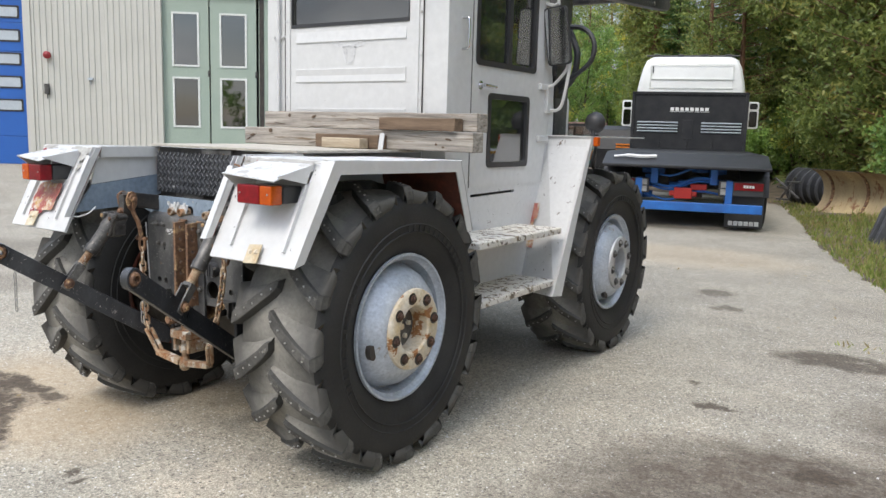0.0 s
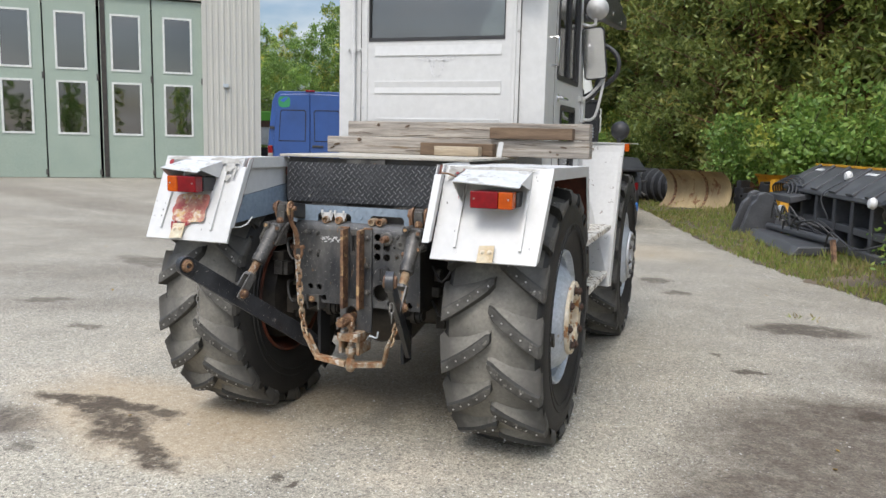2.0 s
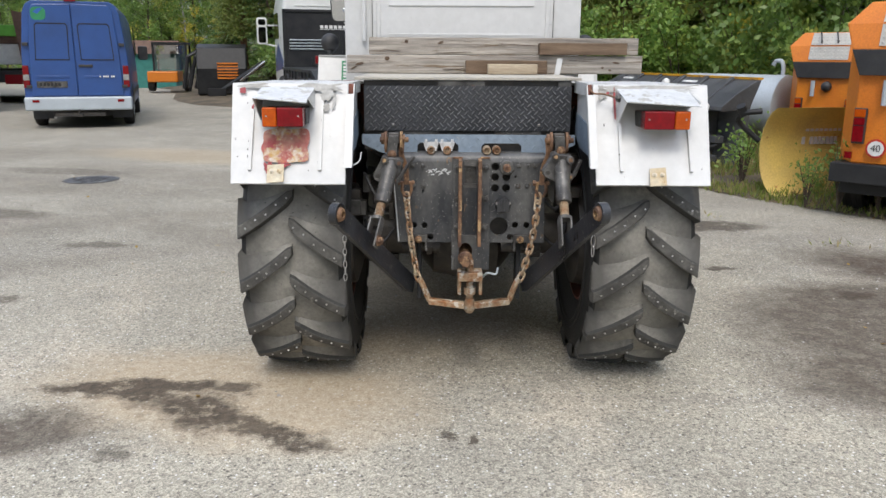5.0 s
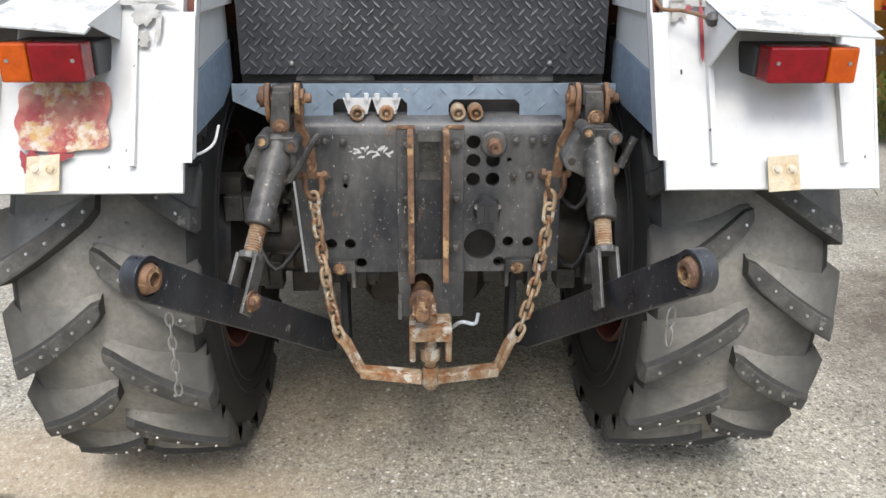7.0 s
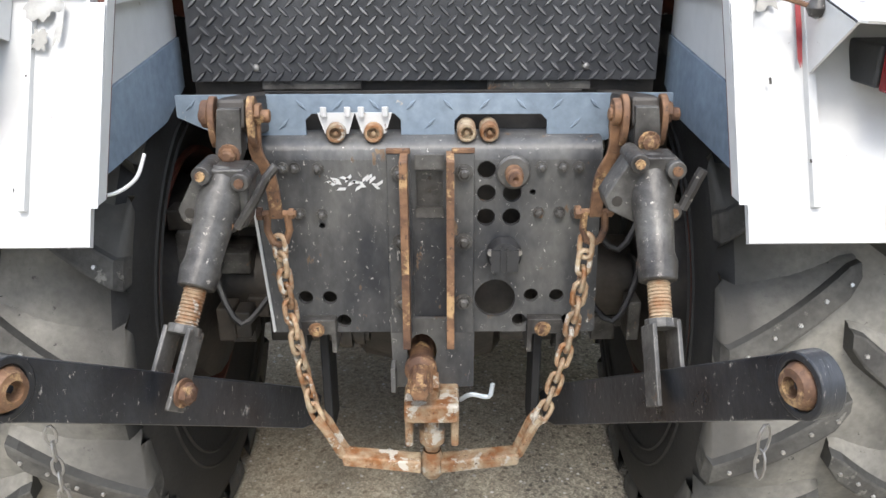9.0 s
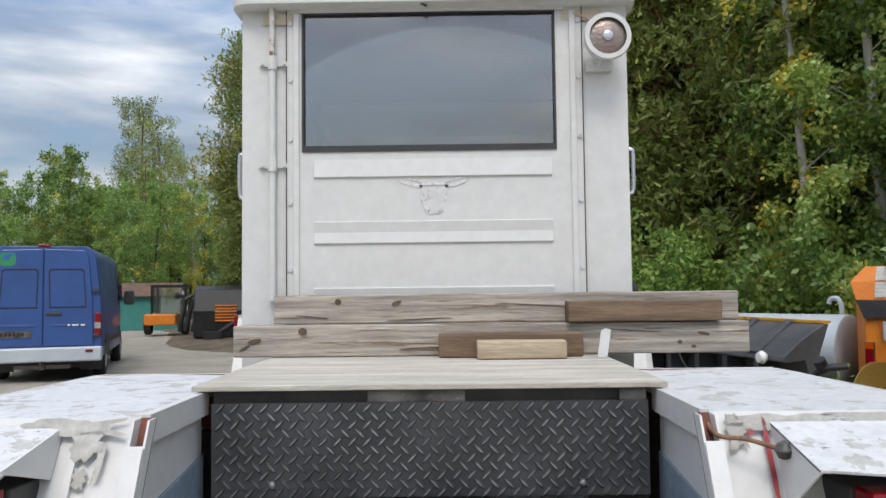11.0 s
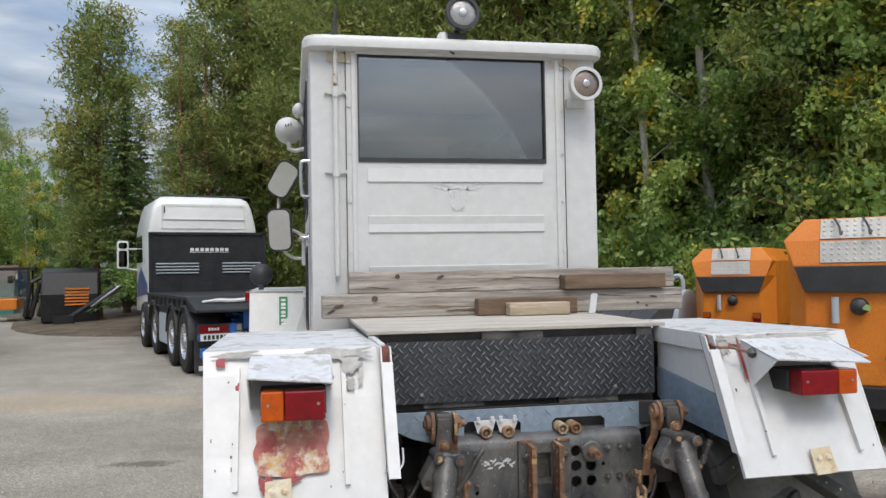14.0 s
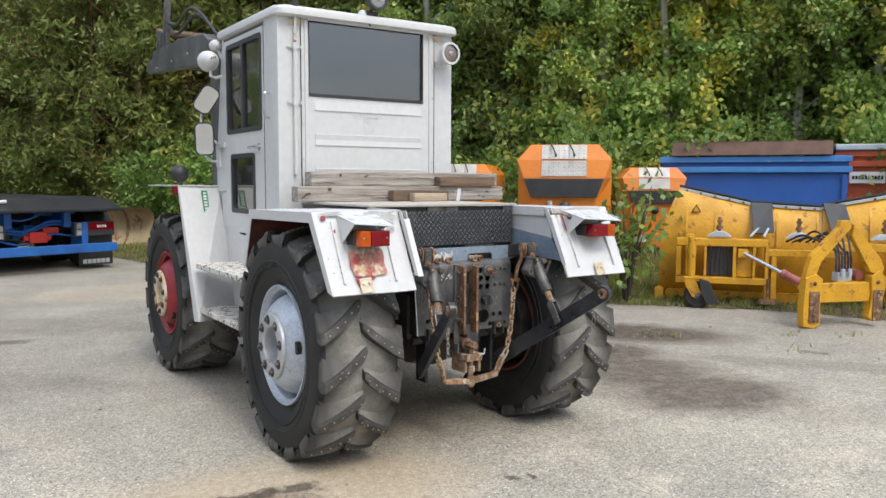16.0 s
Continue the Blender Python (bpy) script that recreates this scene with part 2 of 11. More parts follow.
    rm.inputs["To Min"].default_value, rm.inputs["To Max"].default_value = max(rough - 0.12, 0.03), min(rough + 0.15, 1)
    ln.new(big.outputs["Fac"], rm.inputs["Value"])
    if rsrc is not None:
        rx = nd.new("ShaderNodeMix")
        ln.new(rsrc, rx.inputs["Factor"])
        ln.new(rm.outputs["Result"], rx.inputs["A"])
        rx.inputs["B"].default_value = wear_rough
        ln.new(rx.outputs["Result"], b.inputs["Roughness"])
    else:
        ln.new(rm.outputs["Result"], b.inputs["Roughness"])
    if coat:
        b.inputs["Coat Weight"].default_value, b.inputs["Coat Roughness"].default_value = coat, 0.12
    if bump:
        bp = nd.new("ShaderNodeBump")
        bp.inputs["Strength"].default_value, bp.inputs["Distance"].default_value = bump, 0.004
        if rsrc is not None:
            sm = nd.new("ShaderNodeMath")
            sm.operation = "SUBTRACT"
            ln.new(small.outputs["Fac"], sm.inputs[0])
            ln.new(rsrc, sm.inputs[1])
            ln.new(sm.outputs[0], bp.inputs["Height"])
        else:
            ln.new(small.outputs["Fac"], bp.inputs["Height"])
        ln.new(bp.outputs["Normal"], b.inputs["Normal"])
    return m


def glass(name, tint=(0.85, 0.9, 0.9), rough=0.02, dust=0.0, ior=1.6):
    m = bpy.data.materials.new(name)
    m.use_nodes = True
    nd, ln = m.node_tree.nodes, m.node_tree.links
    nd.clear()
    out, mx = nd.new("ShaderNodeOutputMaterial"), nd.new("ShaderNodeMixShader")
    tr, gl = nd.new("ShaderNodeBsdfTransparent"), nd.new("ShaderNodeBsdfGlossy")
    fr = nd.new("ShaderNodeFresnel")
    fr.inputs["IOR"].default_value = ior
    tr.inputs["Color"].default_value = (*tint, 1)
    gl.inputs["Roughness"].default_value = rough
    ln.new(fr.outputs["Fac"], mx.inputs["Fac"])
    ln.new(tr.outputs["BSDF"], mx.inputs[1])
    ln.new(gl.outputs["BSDF"], mx.inputs[2])
    last = mx.outputs["Shader"]
    if dust:
        df = nd.new("ShaderNodeBsdfDiffuse")
        df.inputs["Color"].default_value = (0.5, 0.48, 0.44, 1)
        m2 = nd.new("ShaderNodeMixShader")
        m2.inputs["Fac"].default_value = dust
        ln.new(last, m2.inputs[1])
        ln.new(df.outputs["BSDF"], m2.inputs[2])
        last = m2.outputs["Shader"]
    ln.new(last, out.inputs["Surface"])
    return m


RUST, RUST2 = (0.20, 0.075, 0.025), (0.33, 0.16, 0.06)
M_WHITE = mat("white_paint", (0.60, 0.60, 0.588), 0.36, dark=(0.56, 0.558, 0.54), scale=2.2, amount=0.3, fine=25, bump=0.05, wear=(0.36, 0.33, 0.28), wear_at=0.70, wear_scale=18, soft=0.03, speck=(0.17, 0.11, 0.08), speck_at=0.675, speck_scale=70)
M_WHITE_CHIP = mat("chipped_white_paint", (0.60, 0.60, 0.588), 0.45, dark=(0.58, 0.58, 0.57), scale=3, amount=0.3, fine=40, bump=0.25, wear=(0.07, 0.06, 0.05), wear2=(0.20, 0.15, 0.12), wear_at=0.635, wear_scale=18, soft=0.010)
M_WHITE_STEP = mat("worn_step_paint", (0.66, 0.65, 0.61), 0.55, dark=(0.60, 0.55, 0.46), scale=6, amount=0.6, fine=40, bump=0.4, wear=(0.09, 0.08, 0.07), wear2=(0.24, 0.18, 0.11), wear_at=0.54, wear_scale=24, soft=0.012)
M_WHITE_FLAKE = mat("flaking_white_paint", (0.60, 0.605, 0.60), 0.5, dark=(0.53, 0.54, 0.54), scale=4, amount=0.7, fine=40, bump=0.3, wear=(0.36, 0.35, 0.32), wear2=(0.46, 0.45, 0.42), wear_at=0.555, wear_scale=12, soft=0.010, speck=(0.13, 0.11, 0.09), speck_at=0.625, speck_scale=75)
M_REDWEAR = mat("red_lead_patch", (0.34, 0.04, 0.04), 0.55, dark=(0.44, 0.24, 0.17), scale=12, amount=1.0, fine=50, bump=0.3, wear=(0.60, 0.54, 0.48), wear2=(0.48, 0.30, 0.10), wear_at=0.50, wear_scale=14, soft=0.07)
M_BLUEGREY = mat("blue_grey_paint", (0.25, 0.31, 0.37), 0.5, dark=(0.17, 0.215, 0.265), scale=5, amount=0.9, fine=50, bump=0.15, wear=(0.55, 0.52, 0.46), wear2=(0.2, 0.16, 0.12), wear_at=0.67, wear_scale=16, soft=0.02)
M_RIM = mat("silver_rim_paint", (0.53, 0.565, 0.61), 0.38, 0.2, dark=(0.38, 0.415, 0.46), scale=7, amount=1.0, fine=70, bump=0.15, wear=(0.50, 0.52, 0.54), wear2=(0.2, 0.15, 0.1), wear_at=0.62, wear_scale=12)
M_NUT = mat("dark_rusty_nut", (0.10, 0.048, 0.028), 0.7, 0.2, dark=(0.05, 0.03, 0.022), scale=30, amount=0.9, bump=0.3)
M_RIM_RED = mat("red_rim_paint", (0.33, 0.02, 0.03), 0.5, dark=(0.2, 0.02, 0.02), scale=5, amount=0.7, fine=60, wear=(0.12, 0.09, 0.08), wear_at=0.66)
M_RIM_RUST = mat("rusty_rim", (0.20, 0.055, 0.03), 0.75, dark=(0.08, 0.035, 0.025), scale=8, amount=0.9, bump=0.4)
M_HUB = mat("rusty_white_hub", (0.68, 0.63, 0.53), 0.6, dark=(0.56, 0.43, 0.25), scale=12, amount=0.9, fine=60, bump=0.3, wear=(0.24, 0.10, 0.035), wear2=RUST2, wear_at=0.57, wear_scale=13, soft=0.03)
M_HUBSILVER = mat("silver_hub", (0.55, 0.56, 0.57), 0.45, 0.4, dark=(0.42, 0.42, 0.42), scale=9, amount=0.6, fine=60, bump=0.2, wear=(0.22, 0.15, 0.1), wear_at=0.64)
M_RUBBER = mat("tyre_rubber", (0.017, 0.0168, 0.0165), 0.62, spec=0.3, dark=(0.036, 0.0345, 0.032), scale=4, amount=0.8, fine=90, bump=0.25)
M_RUBBER_DUST = mat("dusty_tread_rubber", (0.275, 0.26, 0.225), 0.92, dark=(0.145, 0.137, 0.12), scale=5, amount=0.9, fine=70, bump=0.35, wear=(0.29, 0.275, 0.235), wear_at=0.58, wear_scale=9, soft=0.15, speck=(0.05, 0.047, 0.042), speck_at=0.64, speck_scale=120)
M_LUG = mat("lug_rubber", (0.036, 0.0355, 0.033), 0.62, spec=0.35, dark=(0.062, 0.060, 0.054), scale=7, amount=0.9, fine=80, bump=0.35)
M_RIDGE = mat("scuffed_ridge_rubber", (0.105, 0.10, 0.088), 0.85, dark=(0.055, 0.052, 0.047), scale=14, amount=1.0, fine=80, bump=0.5, wear=(0.20, 0.19, 0.165), wear_at=0.60, wear_scale=22, soft=0.05)


def dark_shoulders(m, colour, near, far):
    """Dust lies on the middle of the tread; towards the shoulders the bare rubber shows."""
    nd, ln = m.node_tree.nodes, m.node_tree.links
    b = nd["Principled BSDF"]
    src = b.inputs["Base Color"].links[0].from_socket
    tc, sep, ab, no = nd.new("ShaderNodeTexCoord"), nd.new("ShaderNodeSeparateXYZ"), nd.new("ShaderNodeMath"), nd.new("ShaderNodeTexNoise")
    ab.operation = "ABSOLUTE"
    no.inputs["Scale"].default_value, no.inputs["Detail"].default_value = 9, 6
    wob, rg, mx = nd.new("ShaderNodeMath"), nd.new("ShaderNodeMapRange"), nd.new("ShaderNodeMix")
    wob.operation = "MULTIPLY_ADD"
    wob.inputs[1].default_value = 0.16
    rg.inputs["From Min"].default_value, rg.inputs["From Max"].default_value = near + 0.08, far + 0.08
    rg.inputs["To Max"].default_value = 0.88
    mx.data_type = "RGBA"
    mx.inputs["B"].default_value = (*colour, 1)
    ln.new(tc.outputs["Object"], sep.inputs["Vector"])
    ln.new(tc.outputs["Object"], no.inputs["Vector"])
    ln.new(sep.outputs["X"], ab.inputs[0])
    ln.new(no.outputs["Fac"], wob.inputs[0])
    ln.new(ab.outputs[0], wob.inputs[2])
    ln.new(wob.outputs[0], rg.inputs["Value"])
    ln.new(rg.outputs["Result"], mx.inputs["Factor"])
    ln.new(src, mx.inputs["A"])
    ln.new(mx.outputs["Result"], b.inputs["Base Color"])


dark_shoulders(M_RUBBER_DUST, (0.060, 0.057, 0.051), 0.06, 0.19)
M_STUD = mat("bright_stud", (0.62, 0.61, 0.58), 0.3, 0.7, dark=(0.34, 0.32, 0.29), scale=40, amount=0.8, bump=0.1)
M_STEEL = mat("worn_steel", (0.42, 0.41, 0.39), 0.4, 0.8, dark=(0.28, 0.26, 0.24), scale=12, amount=0.7, bump=0.2)
M_CHROME = mat("chrome", (0.75, 0.75, 0.76), 0.12, 1.0, scale=8, amount=0.2, bump=0.02)
M_BLACKPL = mat("worn_black_paint", (0.019, 0.021, 0.026), 0.40, spec=0.5, dark=(0.125, 0.122, 0.115), scale=3.6, amount=1.0, fine=60, bump=0.3, wear=(0.26, 0.17, 0.09), wear2=(0.13, 0.09, 0.06), wear_at=0.625, wear_scale=15, soft=0.02, stretch=(1.3, 1, 0.75), speck=(0.50, 0.48, 0.44), speck_at=0.625, speck_scale=190)
M_LINK = mat("scraped_black_bar", (0.013, 0.014, 0.017), 0.30, spec=0.5, dark=(0.040, 0.042, 0.046), scale=6, amount=1.0, fine=70, bump=0.25, wear=(0.36, 0.35, 0.33), wear2=(0.12, 0.09, 0.07), wear_at=0.635, wear_scale=16, soft=0.05, stretch=(3.2, 0.7, 0.7), speck=(0.45, 0.42, 0.38), speck_at=0.62, speck_scale=190)
M_BLACK = mat("black_paint", (0.014, 0.015, 0.017), 0.45, spec=0.25, dark=(0.035, 0.035, 0.036), scale=4, amount=0.6, bump=0.1, wear=(0.12, 0.11, 0.1), wear_at=0.68)
M_PLOUGHBLACK = mat("weathered_black_plough_paint", (0.048, 0.050, 0.054), 0.42, spec=0.5, dark=(0.080, 0.082, 0.086), scale=3, amount=0.9, fine=40, bump=0.12, wear=(0.13, 0.115, 0.10), wear_at=0.66, wear_scale=9)
# oily metal, and also the painted shade of sheets behind gaps and slots
M_DARK = mat("oily_metal_and_gap_shade", (0.018, 0.017, 0.016), 0.5, dark=(0.06, 0.05, 0.04), scale=9, amount=1.0, fine=50, bump=0.4, speck=(0.2, 0.18, 0.15), speck_at=0.67)
M_CAST = mat("greasy_cast_iron", (0.135, 0.130, 0.120), 0.42, 0.2, dark=(0.032, 0.029, 0.027), scale=11, amount=1.0, fine=60, bump=0.5, wear=(0.20, 0.115, 0.06), wear_at=0.635, wear_scale=15, speck=(0.36, 0.33, 0.29), speck_at=0.615, speck_scale=170)
M_RUST = mat("rusty_steel", (0.275, 0.150, 0.078), 0.65, 0.15, dark=(0.095, 0.050, 0.032), scale=15, amount=1.0, fine=80, bump=0.5, wear=(0.46, 0.30, 0.15), wear_at=0.55, wear_scale=16, speck=(0.05, 0.035, 0.028), speck_at=0.60, speck_scale=170)
M_CHAIN = mat("rusty_chain", (0.46, 0.37, 0.25), 0.6, 0.15, dark=(0.255, 0.105, 0.035), scale=26, amount=1.0, fine=90, bump=0.4, wear=(0.52, 0.48, 0.41), wear_at=0.56, wear_scale=20, soft=0.03, vary=0.28, speck=(0.11, 0.055, 0.028), speck_at=0.60, speck_scale=160)
M_TREAD = mat("dark_tread_plate", (0.042, 0.044, 0.049), 0.40, 0.3, dark=(0.075, 0.077, 0.082), scale=7, amount=0.8, fine=70, bump=0.2, wear=(0.18, 0.18, 0.17), wear_at=0.72, wear_scale=30)
M_TREAD_TOP = mat("worn_tread_crest", (0.36, 0.36, 0.365), 0.3, 0.5, dark=(0.13, 0.13, 0.135), scale=9, amount=0.8, fine=70, bump=0.2)
M_WOOD = mat("weathered_wood", (0.49, 0.44, 0.375), 0.85, dark=(0.225, 0.20, 0.172), scale=2.6, amount=1.0, fine=26, bump=0.6, stretch=(1.0, 10, 22), wear=(0.13, 0.095, 0.065), wear2=(0.26, 0.19, 0.12), wear_at=0.57, wear_scale=3.2, soft=0.05)
M_WOOD_DARK = mat("dark_wood", (0.20, 0.135, 0.085), 0.85, dark=(0.10, 0.065, 0.04), scale=2.2, amount=1.0, fine=20, bump=0.5, stretch=(1.2, 9, 14))
M_WOODEND = mat("pale_wood", (0.47, 0.39, 0.28), 0.85, dark=(0.32, 0.25, 0.17), scale=3, amount=1.0, fine=20, bump=0.4, stretch=(1.2, 9, 14))
M_DECK = mat("weathered_ply_deck", (0.54, 0.505, 0.43), 0.85, dark=(0.36, 0.33, 0.28), scale=3, amount=0.9, fine=40, bump=0.4, stretch=(1, 6, 6))
M_GLASS = glass("cab_glass", (0.66, 0.69, 0.65), dust=0.02, ior=3.1)
M_GLASS_DARK = glass("tinted_glass", (0.12, 0.13, 0.14))
M_MIRROR = mat("mirror_glass", (0.85, 0.86, 0.87), 0.04, 1.0, scale=3, amount=0.1, bump=0)
M_PLASTIC = mat("black_plastic", (0.022, 0.022, 0.024), 0.5, dark=(0.04, 0.04, 0.04), scale=8, amount=0.6, bump=0.15)
M_RED_LENS = mat("red_lens", (0.24, 0.003, 0.008), 0.15, dark=(0.13, 0.002, 0.005), scale=30, amount=0.6, fine=160, bump=0.1, spec=0.4)
M_AMBER_LENS = mat("amber_lens", (0.55, 0.095, 0.003), 0.15, dark=(0.36, 0.05, 0.002), scale=30, amount=0.6, fine=160, bump=0.1, spec=0.4)
M_LENS = mat("lamp_lens", (0.42, 0.42, 0.41), 0.15, 0.15, dark=(0.2, 0.2, 0.19), scale=8, amount=0.5, fine=120, bump=0.5, coat=0.5)
M_LENS_DIRTY = mat("dirty_lamp_lens", (0.36, 0.30, 0.26), 0.2, 0.5, dark=(0.22, 0.16, 0.13), scale=8, amount=0.8, fine=120, bump=0.5, coat=0.4)
M_GREEN = mat("green_sticker", (0.03, 0.26, 0.11), 0.45, bump=0.02)
M_TAN = mat("tan_tape", (0.62, 0.54, 0.40), 0.7, bump=0.1)
M_GREY = mat("grey_print", (0.55, 0.55, 0.55), 0.6, bump=0)
M_BLUE = mat("blue_van_paint", (0.026, 0.080, 0.27), 0.35, dark=(0.020, 0.060, 0.20), scale=2, amount=0.6, bump=0.03, coat=0.25)
M_BLUE_TRUCK = mat("blue_chassis_paint", (0.02, 0.14, 0.45), 0.45, dark=(0.015, 0.08, 0.28), scale=5, amount=0.7, bump=0.1)
M_BLUE_BOX = mat("blue_container_paint", (0.025, 0.115, 0.42), 0.5, dark=(0.02, 0.09, 0.32), scale=2, amount=0.7, bump=0.08, wear=(0.2, 0.15, 0.12), wear_at=0.72, wear_scale=8)
M_BLUE_RIM = mat("light_blue_rim_paint", (0.06, 0.25, 0.58), 0.5, dark=(0.05, 0.20, 0.48), scale=3, amount=0.7, bump=0.08, wear=(0.25, 0.19, 0.15), wear2=(0.45, 0.42, 0.38), wear_at=0.62, wear_scale=7)
M_BLUE_DOOR = mat("blue_door_paint", (0.02, 0.12, 0.45), 0.5, scale=1, amount=0.4, bump=0.05)
M_ORANGE = mat("orange_paint", (0.72, 0.23, 0.02), 0.45, dark=(0.62, 0.17, 0.015), scale=2.5, amount=0.7, bump=0.06, wear=(0.28, 0.10, 0.04), wear_at=0.70, wear_scale=10)
M_ORANGE_RED = mat("orange_red_paint", (0.55, 0.10, 0.03), 0.5, dark=(0.42, 0.07, 0.025), scale=2.5, amount=0.7, bump=0.06)
M_YELLOW = mat("yellow_plough_paint", (0.68, 0.35, 0.014), 0.5, dark=(0.52, 0.255, 0.012), scale=3, amount=1.0, bump=0.12, wear=(0.20, 0.09, 0.03), wear2=(0.42, 0.20, 0.04), wear_at=0.585, wear_scale=9, soft=0.03, speck=(0.12, 0.06, 0.025), speck_at=0.65, speck_scale=60)
M_REDSLEEVE = mat("faded_red_sleeve", (0.42, 0.13, 0.11), 0.5, dark=(0.30, 0.08, 0.07), scale=8, amount=0.9, bump=0.1, wear=(0.5, 0.36, 0.3), wear_at=0.62)
M_PALE_YELLOW = mat("faded_yellow_paint", (0.66, 0.49, 0.13), 0.6, dark=(0.50, 0.36, 0.12), scale=2, amount=0.8, bump=0.1, wear=(0.30, 0.13, 0.05), wear2=(0.45, 0.22, 0.05), wear_at=0.62, wear_scale=5)
M_TANPLOUGH = mat("worn_tan_mouldboard", (0.44, 0.34, 0.18), 0.6, dark=(0.27, 0.20, 0.11), scale=2.2, amount=1.0, bump=0.1, wear=(0.26, 0.11, 0.045), wear2=(0.12, 0.07, 0.04), wear_at=0.57, wear_scale=3.5, stretch=(1, 1, 0.4))
M_GALV = mat("galvanised_grey", (0.50, 0.55, 0.58), 0.5, 0.2, dark=(0.40, 0.44, 0.47), scale=2, amount=0.6, bump=0.05)
M_PATTERN = mat("pale_checker_plate", (0.58, 0.56, 0.50), 0.5, 0.3, dark=(0.44, 0.42, 0.38), scale=5, amount=0.6, bump=0.1)
M_TARP = mat("rust_brown_tarp", (0.16, 0.09, 0.06), 0.8, dark=(0.10, 0.06, 0.045), scale=4, amount=0.9, bump=0.2)
M_CLAD = mat("cream_cladding", (0.55, 0.54, 0.485), 0.55, dark=(0.49, 0.48, 0.43), scale=1, amount=0.5, bump=0.04, wear=(0.55, 0.50, 0.40), wear_at=0.74, wear_scale=3)
M_DOORGREEN = mat("pale_green_door", (0.35, 0.415, 0.345), 0.5, dark=(0.29, 0.36, 0.30), scale=1.2, amount=0.6, bump=0.04)
M_FRAMEWHITE = mat("white_frame", (0.78, 0.80, 0.76), 0.5, bump=0.03)
M_WINDARK = glass("workshop_glass", (0.05, 0.06, 0.07), ior=3.4)
# interior darkness put into the colour, for the cab and workshop insides
M_INSIDE = mat("interior_shade", (0.05, 0.055, 0.065), 0.8, scale=1.5, amount=0.9, bump=0)
M_CONC = mat("concrete", (0.38, 0.37, 0.34), 0.9, scale=3, amount=0.7, bump=0.3)
M_TRUCKWHITE = mat("white_truck_paint", (0.80, 0.81, 0.78), 0.3, scale=2, amount=0.3, bump=0.02, coat=0.3)
M_SILVER = mat("polished_wheel", (0.62, 0.62, 0.63), 0.25, 0.9, scale=6, amount=0.4, bump=0.05)
M_SIGNWHITE = mat("white_sign", (0.80, 0.80, 0.78), 0.5, bump=0.01)
M_SIGNRED = mat("red_sign", (0.55, 0.03, 0.02), 0.5, bump=0.01)
M_SIGNBLACK = mat("black_print", (0.015, 0.015, 0.015), 0.6, bump=0.01)
M_TEAL = mat("teal_paint", (0.05, 0.25, 0.22), 0.6, bump=0.05)
M_LIME = mat("lime_green_paint", (0.16, 0.50, 0.06), 0.5, bump=0.05)

# ---- the ground ----
STAINS = ((-4.50, 2.12, 0.36, 0.10, -6, 1.0), (-4.32, 2.20, 0.26, 0.10, 0, 1.0), (-4.10, 1.93, 0.30, 0.15, -28, 1.0), (-3.68, 1.73, 0.20, 0.09, -15, 1.0), (-3.88, 1.82, 0.2, 0.09, -30, 0.9), (-4.02, 2.16, 0.13, 0.10, 0, 0.9), (-4.30, 1.55, 0.12, 0.06, 0, 0.6), 
          (-0.66, 5.72, 0.46, 0.22, 0, 0.85), (-0.48, 3.65, 0.15, 0.10, 10, 0.8), (-1.95, 7.55, 0.18, 0.2, 0, 0.7), (-1.7, 6.9, 0.12, 0.14, 0, 0.7), (-6.79, 4.1, 0.22, 0.12, 20, 0.65), (-7.3, 6.15, 0.75, 0.26, -15, 0.7),
          (-5.78, 3.5, 0.17, 0.10, 0, 0.7), (-5.70, 4.9, 0.3, 0.12, 0, 0.6), (1.0, 2.62, 0.16, 0.07, -40, 0.6), (-4.9, 6.85, 0.3, 0.14, 0, 0.7), (-7.9, 8.9, 1.0, 0.3, -15, 0.5),
          (-3.05, 1.75, 0.04, 0.03, 0, 0.9), (-2.93, 1.71, 0.03, 0.03, 0, 0.9), (-1.1, 4.25, 0.08, 0.06, 0, 0.9), (-1.3, 4.6, 0.06, 0.05, 0, 0.9))
# broad oil marks with soft edges, tyre swaths, and a dark ellipse under the tractor
SOFT = ((-0.80, 3.02, 0.60, 0.70, 10, 0.86), (-0.88, 2.25, 0.68, 0.54, -20, 0.86), (-0.55, 3.55, 0.55, 0.40, 20, 0.9), (0.36, 4.08, 0.95, 0.50, -48, 1.0), (-4.76, 1.72, 0.36, 0.2, 0, 0.85), (-2.9, 3.9, 0.8, 1.1, 0, 0.4),
        (-7.2, 3.6, 2.6, 0.30, 28, 0.26), (-7.6, 5.3, 3.4, 0.44, 18, 0.26), (-5.6, 8.2, 3.0, 0.55, -28, 0.24), (-8.5, 8.0, 3.2, 0.6, -12, 0.26), (-12.5, 11.2, 5.0, 0.75, -8, 0.3), (-5.2, 5.4, 1.6, 0.24, -40, 0.24), (0.6, 2.3, 1.6, 0.2, -50, 0.3), (-0.2, 1.2, 1.2, 0.25, -30, 0.25))
SANDY = ((-4.0, 2.15, 0.95, 0.55, -12, 1.0), (-3.3, 3.4, 0.7, 1.2, 0, 0.5), (-6.5, 10.5, 2.2, 0.8, -20, 0.7), (-3.0, 9.8, 1.6, 1.0, 0, 0.5))


